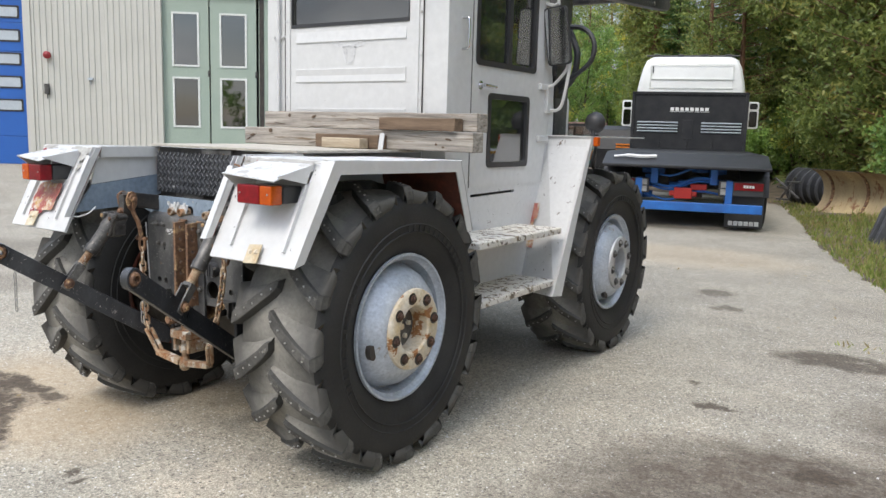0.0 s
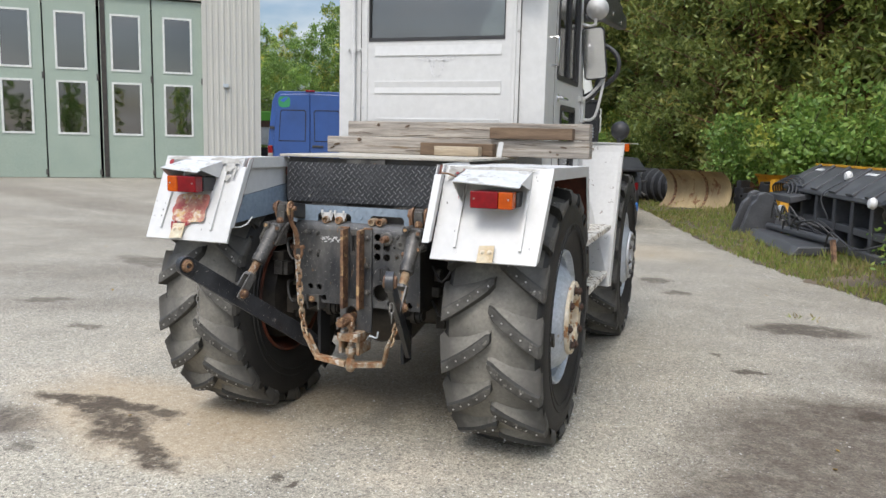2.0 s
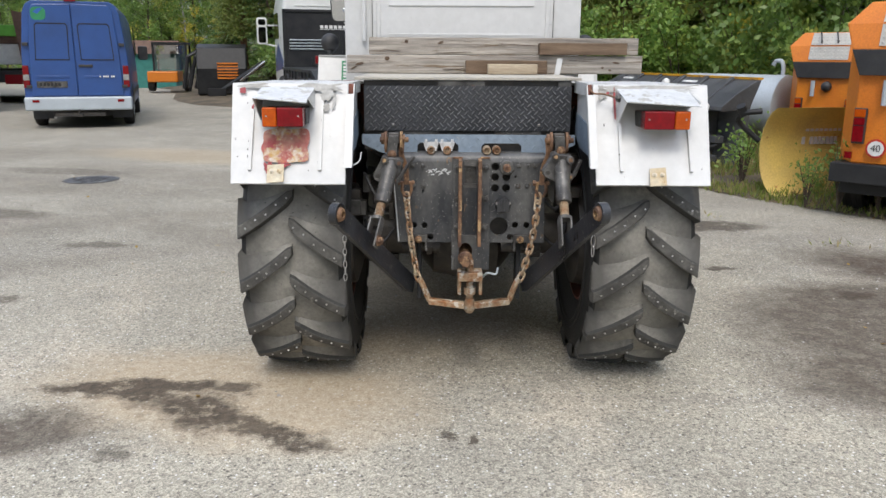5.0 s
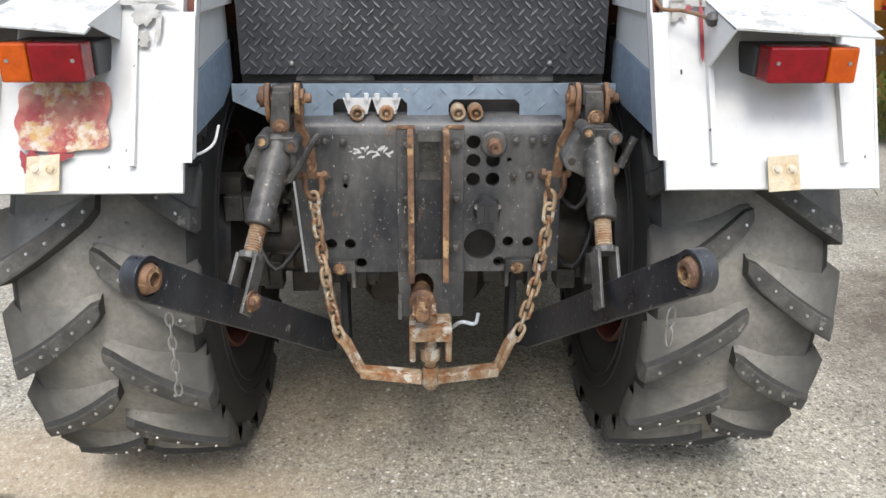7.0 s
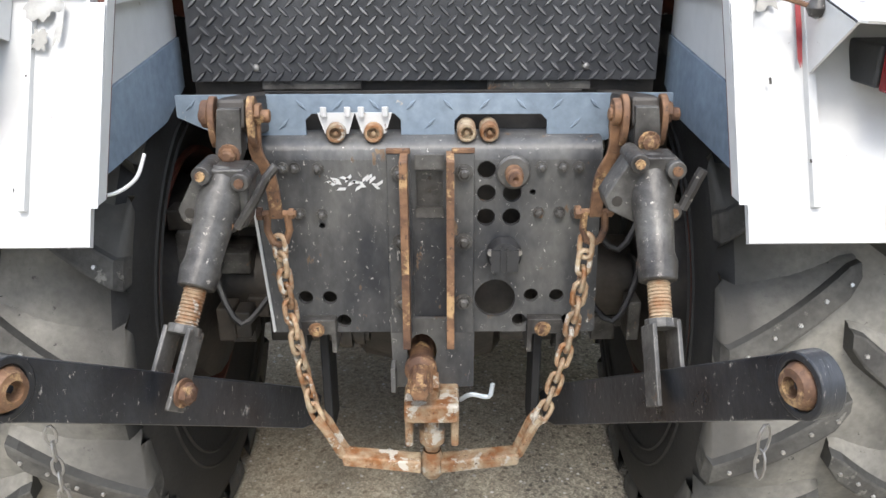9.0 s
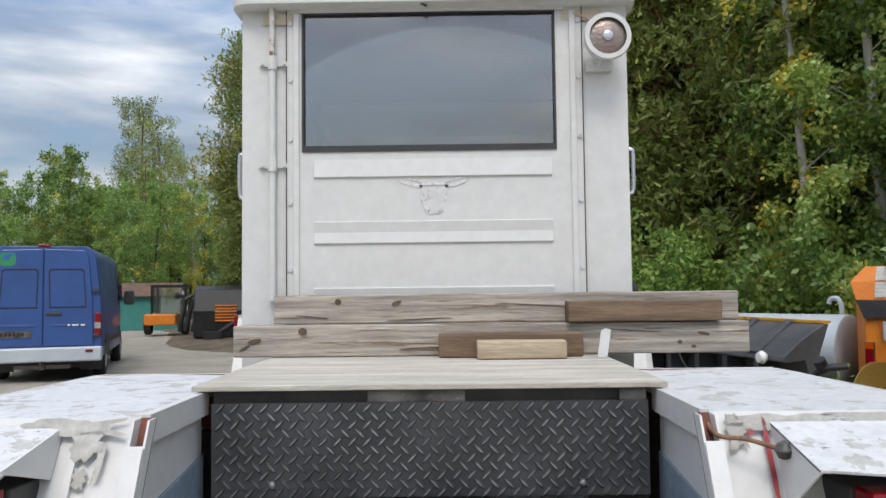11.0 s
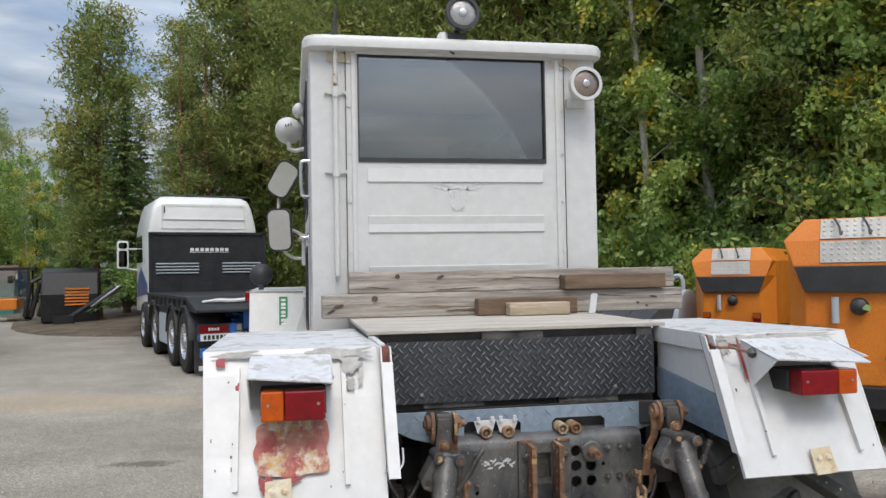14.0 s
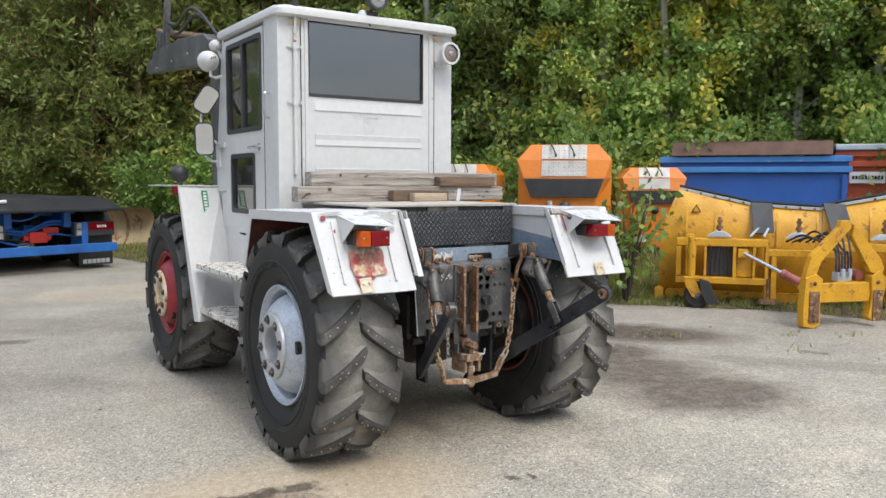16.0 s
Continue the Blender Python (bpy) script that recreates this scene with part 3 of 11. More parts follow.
def ground_material():
    m = bpy.data.materials.new("worn_asphalt")
    m.use_nodes = True
    nd, ln = m.node_tree.nodes, m.node_tree.links
    b = nd["Principled BSDF"]
    tc = nd.new("ShaderNodeTexCoord")

    def noi(s, d=4, r=0.6, w=None):
        n = nd.new("ShaderNodeTexNoise")
        n.inputs["Scale"].default_value, n.inputs["Detail"].default_value, n.inputs["Roughness"].default_value = s, d, r
        ln.new(w or tc.outputs["Object"], n.inputs["Vector"])
        return n.outputs["Fac"]

    def rng(src, a, c, lo=0.0, hi=1.0):
        r = nd.new("ShaderNodeMapRange")
        r.inputs["From Min"].default_value, r.inputs["From Max"].default_value = a, c
        r.inputs["To Min"].default_value, r.inputs["To Max"].default_value = lo, hi
        ln.new(src, r.inputs["Value"])
        return r.outputs["Result"]

    def math_(op, a, c):
        n = nd.new("ShaderNodeMath")
        n.operation = op
        for i, v in enumerate((a, c)):
            if isinstance(v, (int, float)):
                n.inputs[i].default_value = v
            else:
                ln.new(v, n.inputs[i])
        return n.outputs[0]

    def mixc(f, a, c, mode="MIX"):
        x = nd.new("ShaderNodeMix")
        x.data_type, x.blend_type = "RGBA", mode
        for k, v in (("Factor", f), ("A", a), ("B", c)):
            if isinstance(v, tuple):
                x.inputs[k].default_value = (*v, 1)
            elif isinstance(v, (int, float)):
                x.inputs[k].default_value = v
            else:
                ln.new(v, x.inputs[k])
        return x.outputs["Result"]

    col = mixc(rng(noi(0.35, 6, 0.65), 0.36, 0.64), (0.475, 0.442, 0.365), (0.325, 0.305, 0.256))
    col = mixc(rng(noi(1.7, 5, 0.7), 0.5, 0.72), col, (0.52, 0.465, 0.375))
    # the ground turns darker and greyer with distance from the tractor's rear, unevenly
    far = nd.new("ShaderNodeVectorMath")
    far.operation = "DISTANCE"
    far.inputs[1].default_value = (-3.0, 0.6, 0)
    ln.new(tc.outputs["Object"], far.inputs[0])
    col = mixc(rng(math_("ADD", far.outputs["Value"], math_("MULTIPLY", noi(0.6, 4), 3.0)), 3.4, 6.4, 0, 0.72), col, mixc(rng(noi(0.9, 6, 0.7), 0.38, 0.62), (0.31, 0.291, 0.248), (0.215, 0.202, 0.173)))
    st = nd.new("ShaderNodeMapping")
    st.inputs["Rotation"].default_value, st.inputs["Scale"].default_value = (0, 0, radians(-28)), (0.18, 1.5, 1)
    ln.new(tc.outputs["Object"], st.inputs["Vector"])
    col = mixc(rng(noi(1.1, 5, 0.6, st.outputs["Vector"]), 0.52, 0.75, 0, 0.55), col, (0.29, 0.27, 0.24))
    vo = nd.new("ShaderNodeTexVoronoi")
    vo.inputs["Scale"].default_value = 85
    ln.new(tc.outputs["Object"], vo.inputs["Vector"])
    stone = nd.new("ShaderNodeSeparateColor")
    ln.new(vo.outputs["Color"], stone.inputs["Color"])
    col = mixc(0.85, col, mixc(stone.outputs["Red"], (0.70, 0.69, 0.68), (1.24, 1.23, 1.20)), "MULTIPLY")
    vo3 = nd.new("ShaderNodeTexVoronoi")
    vo3.inputs["Scale"].default_value = 210
    ln.new(tc.outputs["Object"], vo3.inputs["Vector"])
    grit = nd.new("ShaderNodeSeparateColor")
    ln.new(vo3.outputs["Color"], grit.inputs["Color"])
    col = mixc(0.8, col, mixc(rng(grit.outputs["Green"], 0.1, 0.9), (0.55, 0.54, 0.53), (1.36, 1.34, 1.30)), "MULTIPLY")
    vo2 = nd.new("ShaderNodeTexVoronoi")
    vo2.inputs["Scale"].default_value = 24
    ln.new(tc.outputs["Object"], vo2.inputs["Vector"])
    chip = math_("MULTIPLY", rng(vo2.outputs["Distance"], 0.20, 0.13), rng(noi(5, 3), 0.50, 0.60))
    col = mixc(math_("MULTIPLY", chip, 0.35), col, (0.72, 0.70, 0.66))
    for size, pick, tone in ((62, "Red", (0.80, 0.79, 0.76)), (48, "Blue", (0.10, 0.09, 0.08))):
        v4 = nd.new("ShaderNodeTexVoronoi")
        v4.inputs["Scale"].default_value = size
        ln.new(tc.outputs["Object"], v4.inputs["Vector"])
        sc = nd.new("ShaderNodeSeparateColor")
        ln.new(v4.outputs["Color"], sc.inputs["Color"])
        spot = math_("MULTIPLY", rng(v4.outputs["Distance"], 0.34, 0.22), rng(sc.outputs[pick], 0.86, 0.90))
        col = mixc(math_("MULTIPLY", spot, 0.8), col, tone)
    # oil and soil stains, and the dark ellipse under the tractor
    wob = nd.new("ShaderNodeTexNoise")
    wob.inputs["Scale"].default_value, wob.inputs["Detail"].default_value = 3.0, 8
    wob.inputs["Roughness"].default_value = 0.7
    ln.new(tc.outputs["Object"], wob.inputs["Vector"])
    wv = nd.new("ShaderNodeVectorMath")
    wv.operation = "MULTIPLY_ADD"
    wv.inputs[1].default_value, wv.inputs[2].default_value = (0.55, 0.55, 0), (-0.275, -0.275, 0)
    ln.new(wob.outputs["Color"], wv.inputs[0])
    pos = nd.new("ShaderNodeVectorMath")
    ln.new(tc.outputs["Object"], pos.inputs[0])
    ln.new(wv.outputs[0], pos.inputs[1])
    sand = None
    total = None
    soft = None
    for row in SANDY + STAINS + SOFT:
        x, y, a, c, turn, strong = row
        mp = nd.new("ShaderNodeMapping")
        mp.vector_type = "TEXTURE"
        mp.inputs["Location"].default_value, mp.inputs["Rotation"].default_value, mp.inputs["Scale"].default_value = (x, y, 0), (0, 0, radians(turn)), (a, c, 1)
        ln.new(pos.outputs[0], mp.inputs["Vector"])
        le = nd.new("ShaderNodeVectorMath")
        le.operation = "LENGTH"
        ln.new(mp.outputs["Vector"], le.inputs[0])
        one = rng(le.outputs["Value"], *((1.28, 0.62) if row in SOFT else (1.12, 0.62)), 0, strong)
        if row in SOFT:
            soft = one if soft is None else math_("MAXIMUM", soft, one)
        elif row in SANDY:
            sand = one if sand is None else math_("MAXIMUM", sand, one)
        else:
            total = one if total is None else math_("MAXIMUM", total, one)
    col = mixc(math_("MULTIPLY", sand, 0.55), col, mixc(rng(noi(22, 4), 0.35, 0.65), (0.40, 0.29, 0.17), (0.50, 0.40, 0.27)))
    col = mixc(math_("MULTIPLY", soft, rng(noi(9, 8, 0.75), 0.34, 0.56, 0.68, 1.0)), col, mixc(rng(noi(40, 4), 0.35, 0.65), (0.052, 0.039, 0.029), (0.115, 0.09, 0.068)))
    mask = math_("MULTIPLY", total, rng(noi(7, 8, 0.78), 0.31, 0.47))
    col = mixc(math_("MULTIPLY", mask, 0.9), col, mixc(rng(noi(30, 4), 0.35, 0.65), (0.030, 0.024, 0.018), (0.085, 0.063, 0.045)))
    ln.new(col, b.inputs["Base Color"])
    b.inputs["Roughness"].default_value = 0.92
    b.inputs["Specular IOR Level"].default_value = 0.25
    bp = nd.new("ShaderNodeBump")
    bp.inputs["Strength"].default_value, bp.inputs["Distance"].default_value = 0.30, 0.005
    h = math_("ADD", vo.outputs["Distance"], math_("MULTIPLY", noi(14, 5), 1.2))
    ln.new(h, bp.inputs["Height"])
    ln.new(bp.outputs["Normal"], b.inputs["Normal"])
    return m


def yard_height(x, y):
    """The yard climbs a little towards the workshop."""
    a, b = max(0.0, min(1.0, (-x - 12.0) / 4.0)), max(0.0, min(1.0, (24.0 - y) / 4.0))
    return 0.24 * a * a * (3 - 2 * a) * b


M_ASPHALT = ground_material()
M_SOIL = mat("leaf_strewn_soil", (0.15, 0.115, 0.075), 0.95, dark=(0.075, 0.06, 0.04), scale=1.4, amount=1.0, fine=40, bump=0.6, wear=(0.24, 0.17, 0.10), wear_at=0.58, wear_scale=3, soft=0.1)
_bm = bm_new()
_xs = [-400, -150, -70, -40] + [-30 + i * 2 for i in range(26)] + [35, 60, 120, 400]
_vs = {}
for _i, _x in enumerate(_xs):
    for _j, _y in enumerate(_xs):
        _vs[_i, _j] = _bm.verts.new((_x, _y, yard_height(_x, _y)))
for _i in range(len(_xs) - 1):
    for _j in range(len(_xs) - 1):
        _bm.faces.new((_vs[_i, _j], _vs[_i + 1, _j], _vs[_i + 1, _j + 1], _vs[_i, _j + 1]))
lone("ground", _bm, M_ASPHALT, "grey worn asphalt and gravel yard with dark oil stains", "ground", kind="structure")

EDGE = ((14, -9), (8, -4), (5.0, 0.2), (3.5, 2.4), (2.7, 4.2), (1.54, 5.46), (0.4, 6.8), (-0.32, 8.1), (-1.0, 9.73), (-1.9, 12.6), (-2.7, 15.8), (-4.2, 20.0), (-7.6, 21.2), (-10.4, 23.0), (-12.5, 27), (-15.5, 35), (-20, 48), (-30, 75))
RISE = ((0, 0.004), (0.12, 0.02), (0.35, 0.05), (0.8, 0.07), (1.6, 0.10), (3, 0.16), (5, 0.28), (8, 0.6), (12, 1.1), (18, 1.7), (30, 2.4), (60, 3.2))


def edge_line():
    """The yard's edge, closely stepped, with the outward way at each step."""
    p = curve_pts([(x, y, 0) for x, y in EDGE], 12)
    out = []
    for i, q in enumerate(p):
        d = p[min(i + 3, len(p) - 1)] - p[max(i - 3, 0)]
        out.append((q, V((d.y, -d.x, 0)).normalized()))
    return out


EDGE_LINE = edge_line()


def bank(u, w):
    """A place on the verge: u along the edge (0..1), w metres outward from it."""
    k = u * (len(EDGE_LINE) - 1)
    i = min(int(k), len(EDGE_LINE) - 2)
    q = EDGE_LINE[i][0].lerp(EDGE_LINE[i + 1][0], k - i)
    d = EDGE_LINE[i][1].lerp(EDGE_LINE[i + 1][1], k - i)
    z = 0
    for (a, za), (b, zb) in zip(RISE, RISE[1:]):
        if a <= w <= b:
            z = za + (zb - za) * (w - a) / (b - a)
    q = q + d * w
    z += noise.noise(q * 1.3) * min(0.06, w * 0.1) + noise.noise(q * 0.3) * min(0.5, w * 0.03)
    return V((q.x, q.y, z if w > 0.01 else 0.004))


_bm = bm_new()
_n = 260
_rows = []
for _i in range(_n + 1):
    _u = _i / _n
    _jit = 0.16 * noise.noise(V((_u * 90, 3, 0))) + 0.06 * noise.noise(V((_u * 300, 8, 0)))
    _rows.append([_bm.verts.new(bank(_u, max(w, 0)) - EDGE_LINE[int(_u * (len(EDGE_LINE) - 1))][1] * (_jit if w < 2 else 0)) for w, _ in RISE])
for _i in range(_n):
    for _j in range(len(RISE) - 1):
        _bm.faces.new((_rows[_i][_j], _rows[_i + 1][_j], _rows[_i + 1][_j + 1], _rows[_i][_j + 1]))
lone("verge", _bm, M_SOIL, "brown soil verge and bank with fallen leaves beside the yard", "verge", kind="structure", smooth=True)

# ---- tractor wheels ----
TYRE_R, TYRE_W, LUGS = 0.625, 0.44, 16


def lug_mesh(side):
    """One tread lug: a studded ridge from the tread's middle to the shoulder, the sloping paddle behind it and its end on the side wall."""
    bm = bm_new()
    rows, kind = [], []
    n = 10

    def line(t):
        return side * (-0.006 + 0.218 * t), -0.205 * t + 0.040 * t * t

    for i in range(n + 1):
        t = i / n
        u, v = line(t)
        w = 0.026 * min(1.0, 0.55 + 4.5 * t)
        top = TYRE_R - 0.012 * t * t - (0.006 if i == 0 else 0)
        low = 0.578 - 0.040 * t ** 3
        trail = w + 0.022 + 0.125 * t ** 1.4
        ring = []
        for dv, r in ((-w - 0.008, low), (-w, top - 0.002), (-w * 0.75, top), (w * 0.75, top), (w, top - 0.002), (w + 0.007, top - 0.013 - 0.006 * (1 - t)), (w + (trail - w) * 0.62, low + (top - 0.013 - low) * 0.66), (trail, low - 0.004)):
            a = (v + dv) / TYRE_R
            ring.append(bm.verts.new((u, -r * math.cos(a), r * math.sin(a))))
        rows.append(ring)
    u, v = line(1.0)
    for du, drop, pinch in ((0.009, 0.022, 0.0), (0.010, 0.055, 0.012), (0.000, 0.085, 0.030)):
        ring = []
        w, trail = 0.026, 0.170
        for dv, r in ((-w - 0.004 + pinch, 0.0), (-w + pinch, 0.0), (-w * 0.75 + pinch, 0.0), (w * 0.75 + pinch * 0.6, 0.0), (w + pinch * 0.6, 0.0), (w + 0.008 + pinch * 0.4, 0.0), (trail * 0.56 - pinch * 0.6, 0.0), (trail * 0.88 - pinch * 1.6, 0.0)):
            a = (v + dv) / TYRE_R
            rr = TYRE_R - 0.012 - drop
            ring.append(bm.verts.new((u + side * du, -rr * math.cos(a), rr * math.sin(a))))
        rows.append(ring)
    last = []
    for q in rows[-1]:
        last.append(bm.verts.new((q.co.x - side * 0.03, q.co.y, q.co.z)))
    rows.append(last)
    for k, (a, b) in enumerate(zip(rows, rows[1:])):
        for j in range(7):
            f = bm.faces.new((a[j], a[j + 1], b[j + 1], b[j]))
            f.material_index = 0 if j in (0, 4) else 3 if j < 4 else 2
            f.smooth = j >= 5
    bm.faces.new(rows[0])
    for i in range(5):
        t = 0.10 + 0.19 * i
        u, v = line(t)
        v += 0.004 if i % 2 else -0.004
        a, r = v / TYRE_R, TYRE_R - 0.012 * t * t
        d = V((0, -math.cos(a), math.sin(a)))
        p = V((u, 0, 0)) + d * (r - 0.004)
        rod(bm, p, p + d * 0.0075, 0.0052, 6, 0.0036, mi=1)
    bmesh.ops.recalc_face_normals(bm, faces=bm.faces)
    me = bpy.data.meshes.new("lug")
    bm.to_mesh(me)
    bm.free()
    me.materials.append(M_LUG)
    me.materials.append(M_STUD)
    me.materials.append(M_RUBBER_DUST)
    me.materials.append(M_RIDGE)
    return me


LUG = {s: lug_mesh(s) for s in (-1, 1)}


def tyre(parent, x, y, z, spin, label, out):
    bm = bm_new()
    half = TYRE_W / 2
    side = [(-0.150, 0.300), (-0.172, 0.312), (-0.182, 0.335), (-0.205, 0.375), (-0.222, 0.43), (-0.226, 0.47), (-0.222, 0.515), (-0.212, 0.548), (-0.19, 0.568)]
    prof = side + [(-0.10, 0.582), (0, 0.586), (0.10, 0.582)] + [(-a, r) for a, r in side[::-1]]
    mi = [0] * (len(side) - 1) + [1] * 4 + [0] * (len(side) - 1)
    lathe(bm, prof, 72, "x", mi, cap=False)
    for a, r in ((-0.2245, 0.452), (-0.2225, 0.418), (0.2245, 0.452), (0.2225, 0.418)):
        lathe(bm, [(a, r - 0.004), (a * 1.018, r), (a, r + 0.004)], 72, "x", 0, cap=False)
    # raised maker's writing on the side wall, too worn to read: short bars
    rnd = random.Random(int(abs(x * 100 + y * 10)))
    for k in range(46):
        if 14 < k < 24 or 36 < k:
            continue
        a = radians(k * 5.2 + 20)
        r = 0.435
        mm = pose(0, 0, 0, math.degrees(a), 0, 0)
        h = rnd.uniform(0.010, 0.017)
        box(bm, out * 0.2215, out * 0.2265, r - h, r + h, -0.010, 0.008, 0, mm)
    ob = part("tyre", bm, [M_RUBBER, M_RUBBER_DUST], parent, label, smooth=True)
    ob.matrix_basis = pose(x, y, z)
    for s in (-1, 1):
        for k in range(LUGS):
            ang = 360.0 / LUGS * (k + (0.5 if s > 0 else 0)) + spin
            shared("lug", LUG[s], ob, pose(0, 0, 0, ang, 0, 0))
    return ob


def wheel_rim(parent, x, y, z, out, rim, hub, spin, rim_label, hub_label, nut=None):
    """Dished steel wheel, bolted hub and nuts; out is +1 or -1."""
    bm = bm_new()
    prof = [(0.178, 0.324), (0.190, 0.322), (0.190, 0.312), (0.172, 0.305), (0.164, 0.293), (0.13, 0.288), (0.098, 0.284), (0.094, 0.277), (0.120, 0.270), (0.162, 0.254), (0.198, 0.226), (0.221, 0.196), (0.230, 0.177), (0.230, 0.10), (0.05, 0.10)]
    lathe(bm, [(out * a, r) for a, r in prof], 56, "x", cap=False)
    ob = part("wheel_rim", bm, [rim], parent, rim_label, smooth=True)
    ob.matrix_basis = pose(x, y, z, spin, 0, 0)
    bm = bm_new()
    lathe(bm, [(-out * a, r) for a, r in ((0.178, 0.324), (0.190, 0.322), (0.190, 0.312), (0.165, 0.300), (-0.055, 0.270), (-0.040, 0.20), (-0.070, 0.12))], 56, "x", cap=False)
    part("inner_rim", bm, M_RIM_RUST, ob, "rust-red inner rim", smooth=True)
    bm = bm_new()
    prism(bm, [(-0.235 + 0.020 * math.cos(t), -0.02 + 0.034 * math.sin(t)) for t in [0.5236 * i for i in range(12)]], "x", out * 0.176, out * 0.200)
    part("valve_hole", bm, M_DARK, ob, "dark valve slot")
    bm = bm_new()
    ring = [(out * 0.231, 0.178), (out * 0.244, 0.175), (out * 0.249, 0.167), (out * 0.247, 0.106), (out * 0.240, 0.099), (out * 0.165, 0.093), (out * 0.160, 0.0005)]
    lathe(bm, ring, 40, "x", cap=False)
    for k in range(5):
        a = 2 * math.pi * k / 5
        c, s = 0.050 * math.cos(a), 0.050 * math.sin(a)
        rod(bm, (out * 0.160, c, s), (out * 0.182, c, s), 0.011, 8)
    rod(bm, (out * 0.160, 0, 0), (out * 0.180, 0, 0), 0.014, 10)
    part("hub", bm, [hub], ob, hub_label, smooth=True)
    # darker disc over the floor of the hub recess
    bm = bm_new()
    lathe(bm, [(out * 0.1655, 0.0925), (out * 0.168, 0.090), (out * 0.168, 0.0005)], 32, "x", cap=False)
    part("axle_face", bm, M_CAST, ob, "dark axle face")
    bm = bm_new()
    rod(bm, (out * 0.244, 0, 0), (out * 0.2505, 0, 0), 0.026, 18, mi=1)
    rod(bm, (out * 0.2505, 0, 0), (out * 0.261, 0, 0), 0.0175, 6)
    rod(bm, (out * 0.261, 0, 0), (out * 0.267, 0, 0), 0.011, 8, 0.008)
    bmesh.ops.recalc_face_normals(bm, faces=bm.faces)
    me = bpy.data.meshes.new("wheel_nut")
    bm.to_mesh(me)
    bm.free()
    me.materials.append(nut or M_NUT)
    me.materials.append(M_DARK)
    for k in range(8):
        a = 2 * math.pi * k / 8
        shared("wheel_nut", me, ob, Matrix.Translation((0, 0.140 * math.cos(a), 0.140 * math.sin(a))))
    return ob

# ---- the tractor ----
TR = thing("tractor", "white forestry tractor with flaking paint and big lugged tyres on asphalt", "tractor", -2.955, 2.66, 0)
for _sx, _sy, _rim, _hub, _rl, _hl in ((1, 0.0, M_RIM, M_HUB, "dished silver-painted wheel", "rusty white hub"), (-1, 0.0, M_RIM, M_HUBSILVER, "dished silver-painted wheel", "grey painted hub"),
                                       (1, 2.36, M_RIM, M_HUBSILVER, "dished silver-painted wheel", "grey painted hub"), (-1, 2.36, M_RIM_RED, M_HUB, "dark red painted wheel", "rusty white hub")):
    tyre(TR, _sx * 0.735, _sy, 0.605, (-1.25 if _sx > 0 else -5.0) + 3 * _sy, "black lugged tyre with dusty tread and worn studs", _sx)
    wheel_rim(TR, _sx * 0.738, _sy, 0.605, _sx, _rim, _hub, 11 * _sx + 20 * _sy, _rl, _hl, M_NUT if _hub is M_HUB else M_CAST)


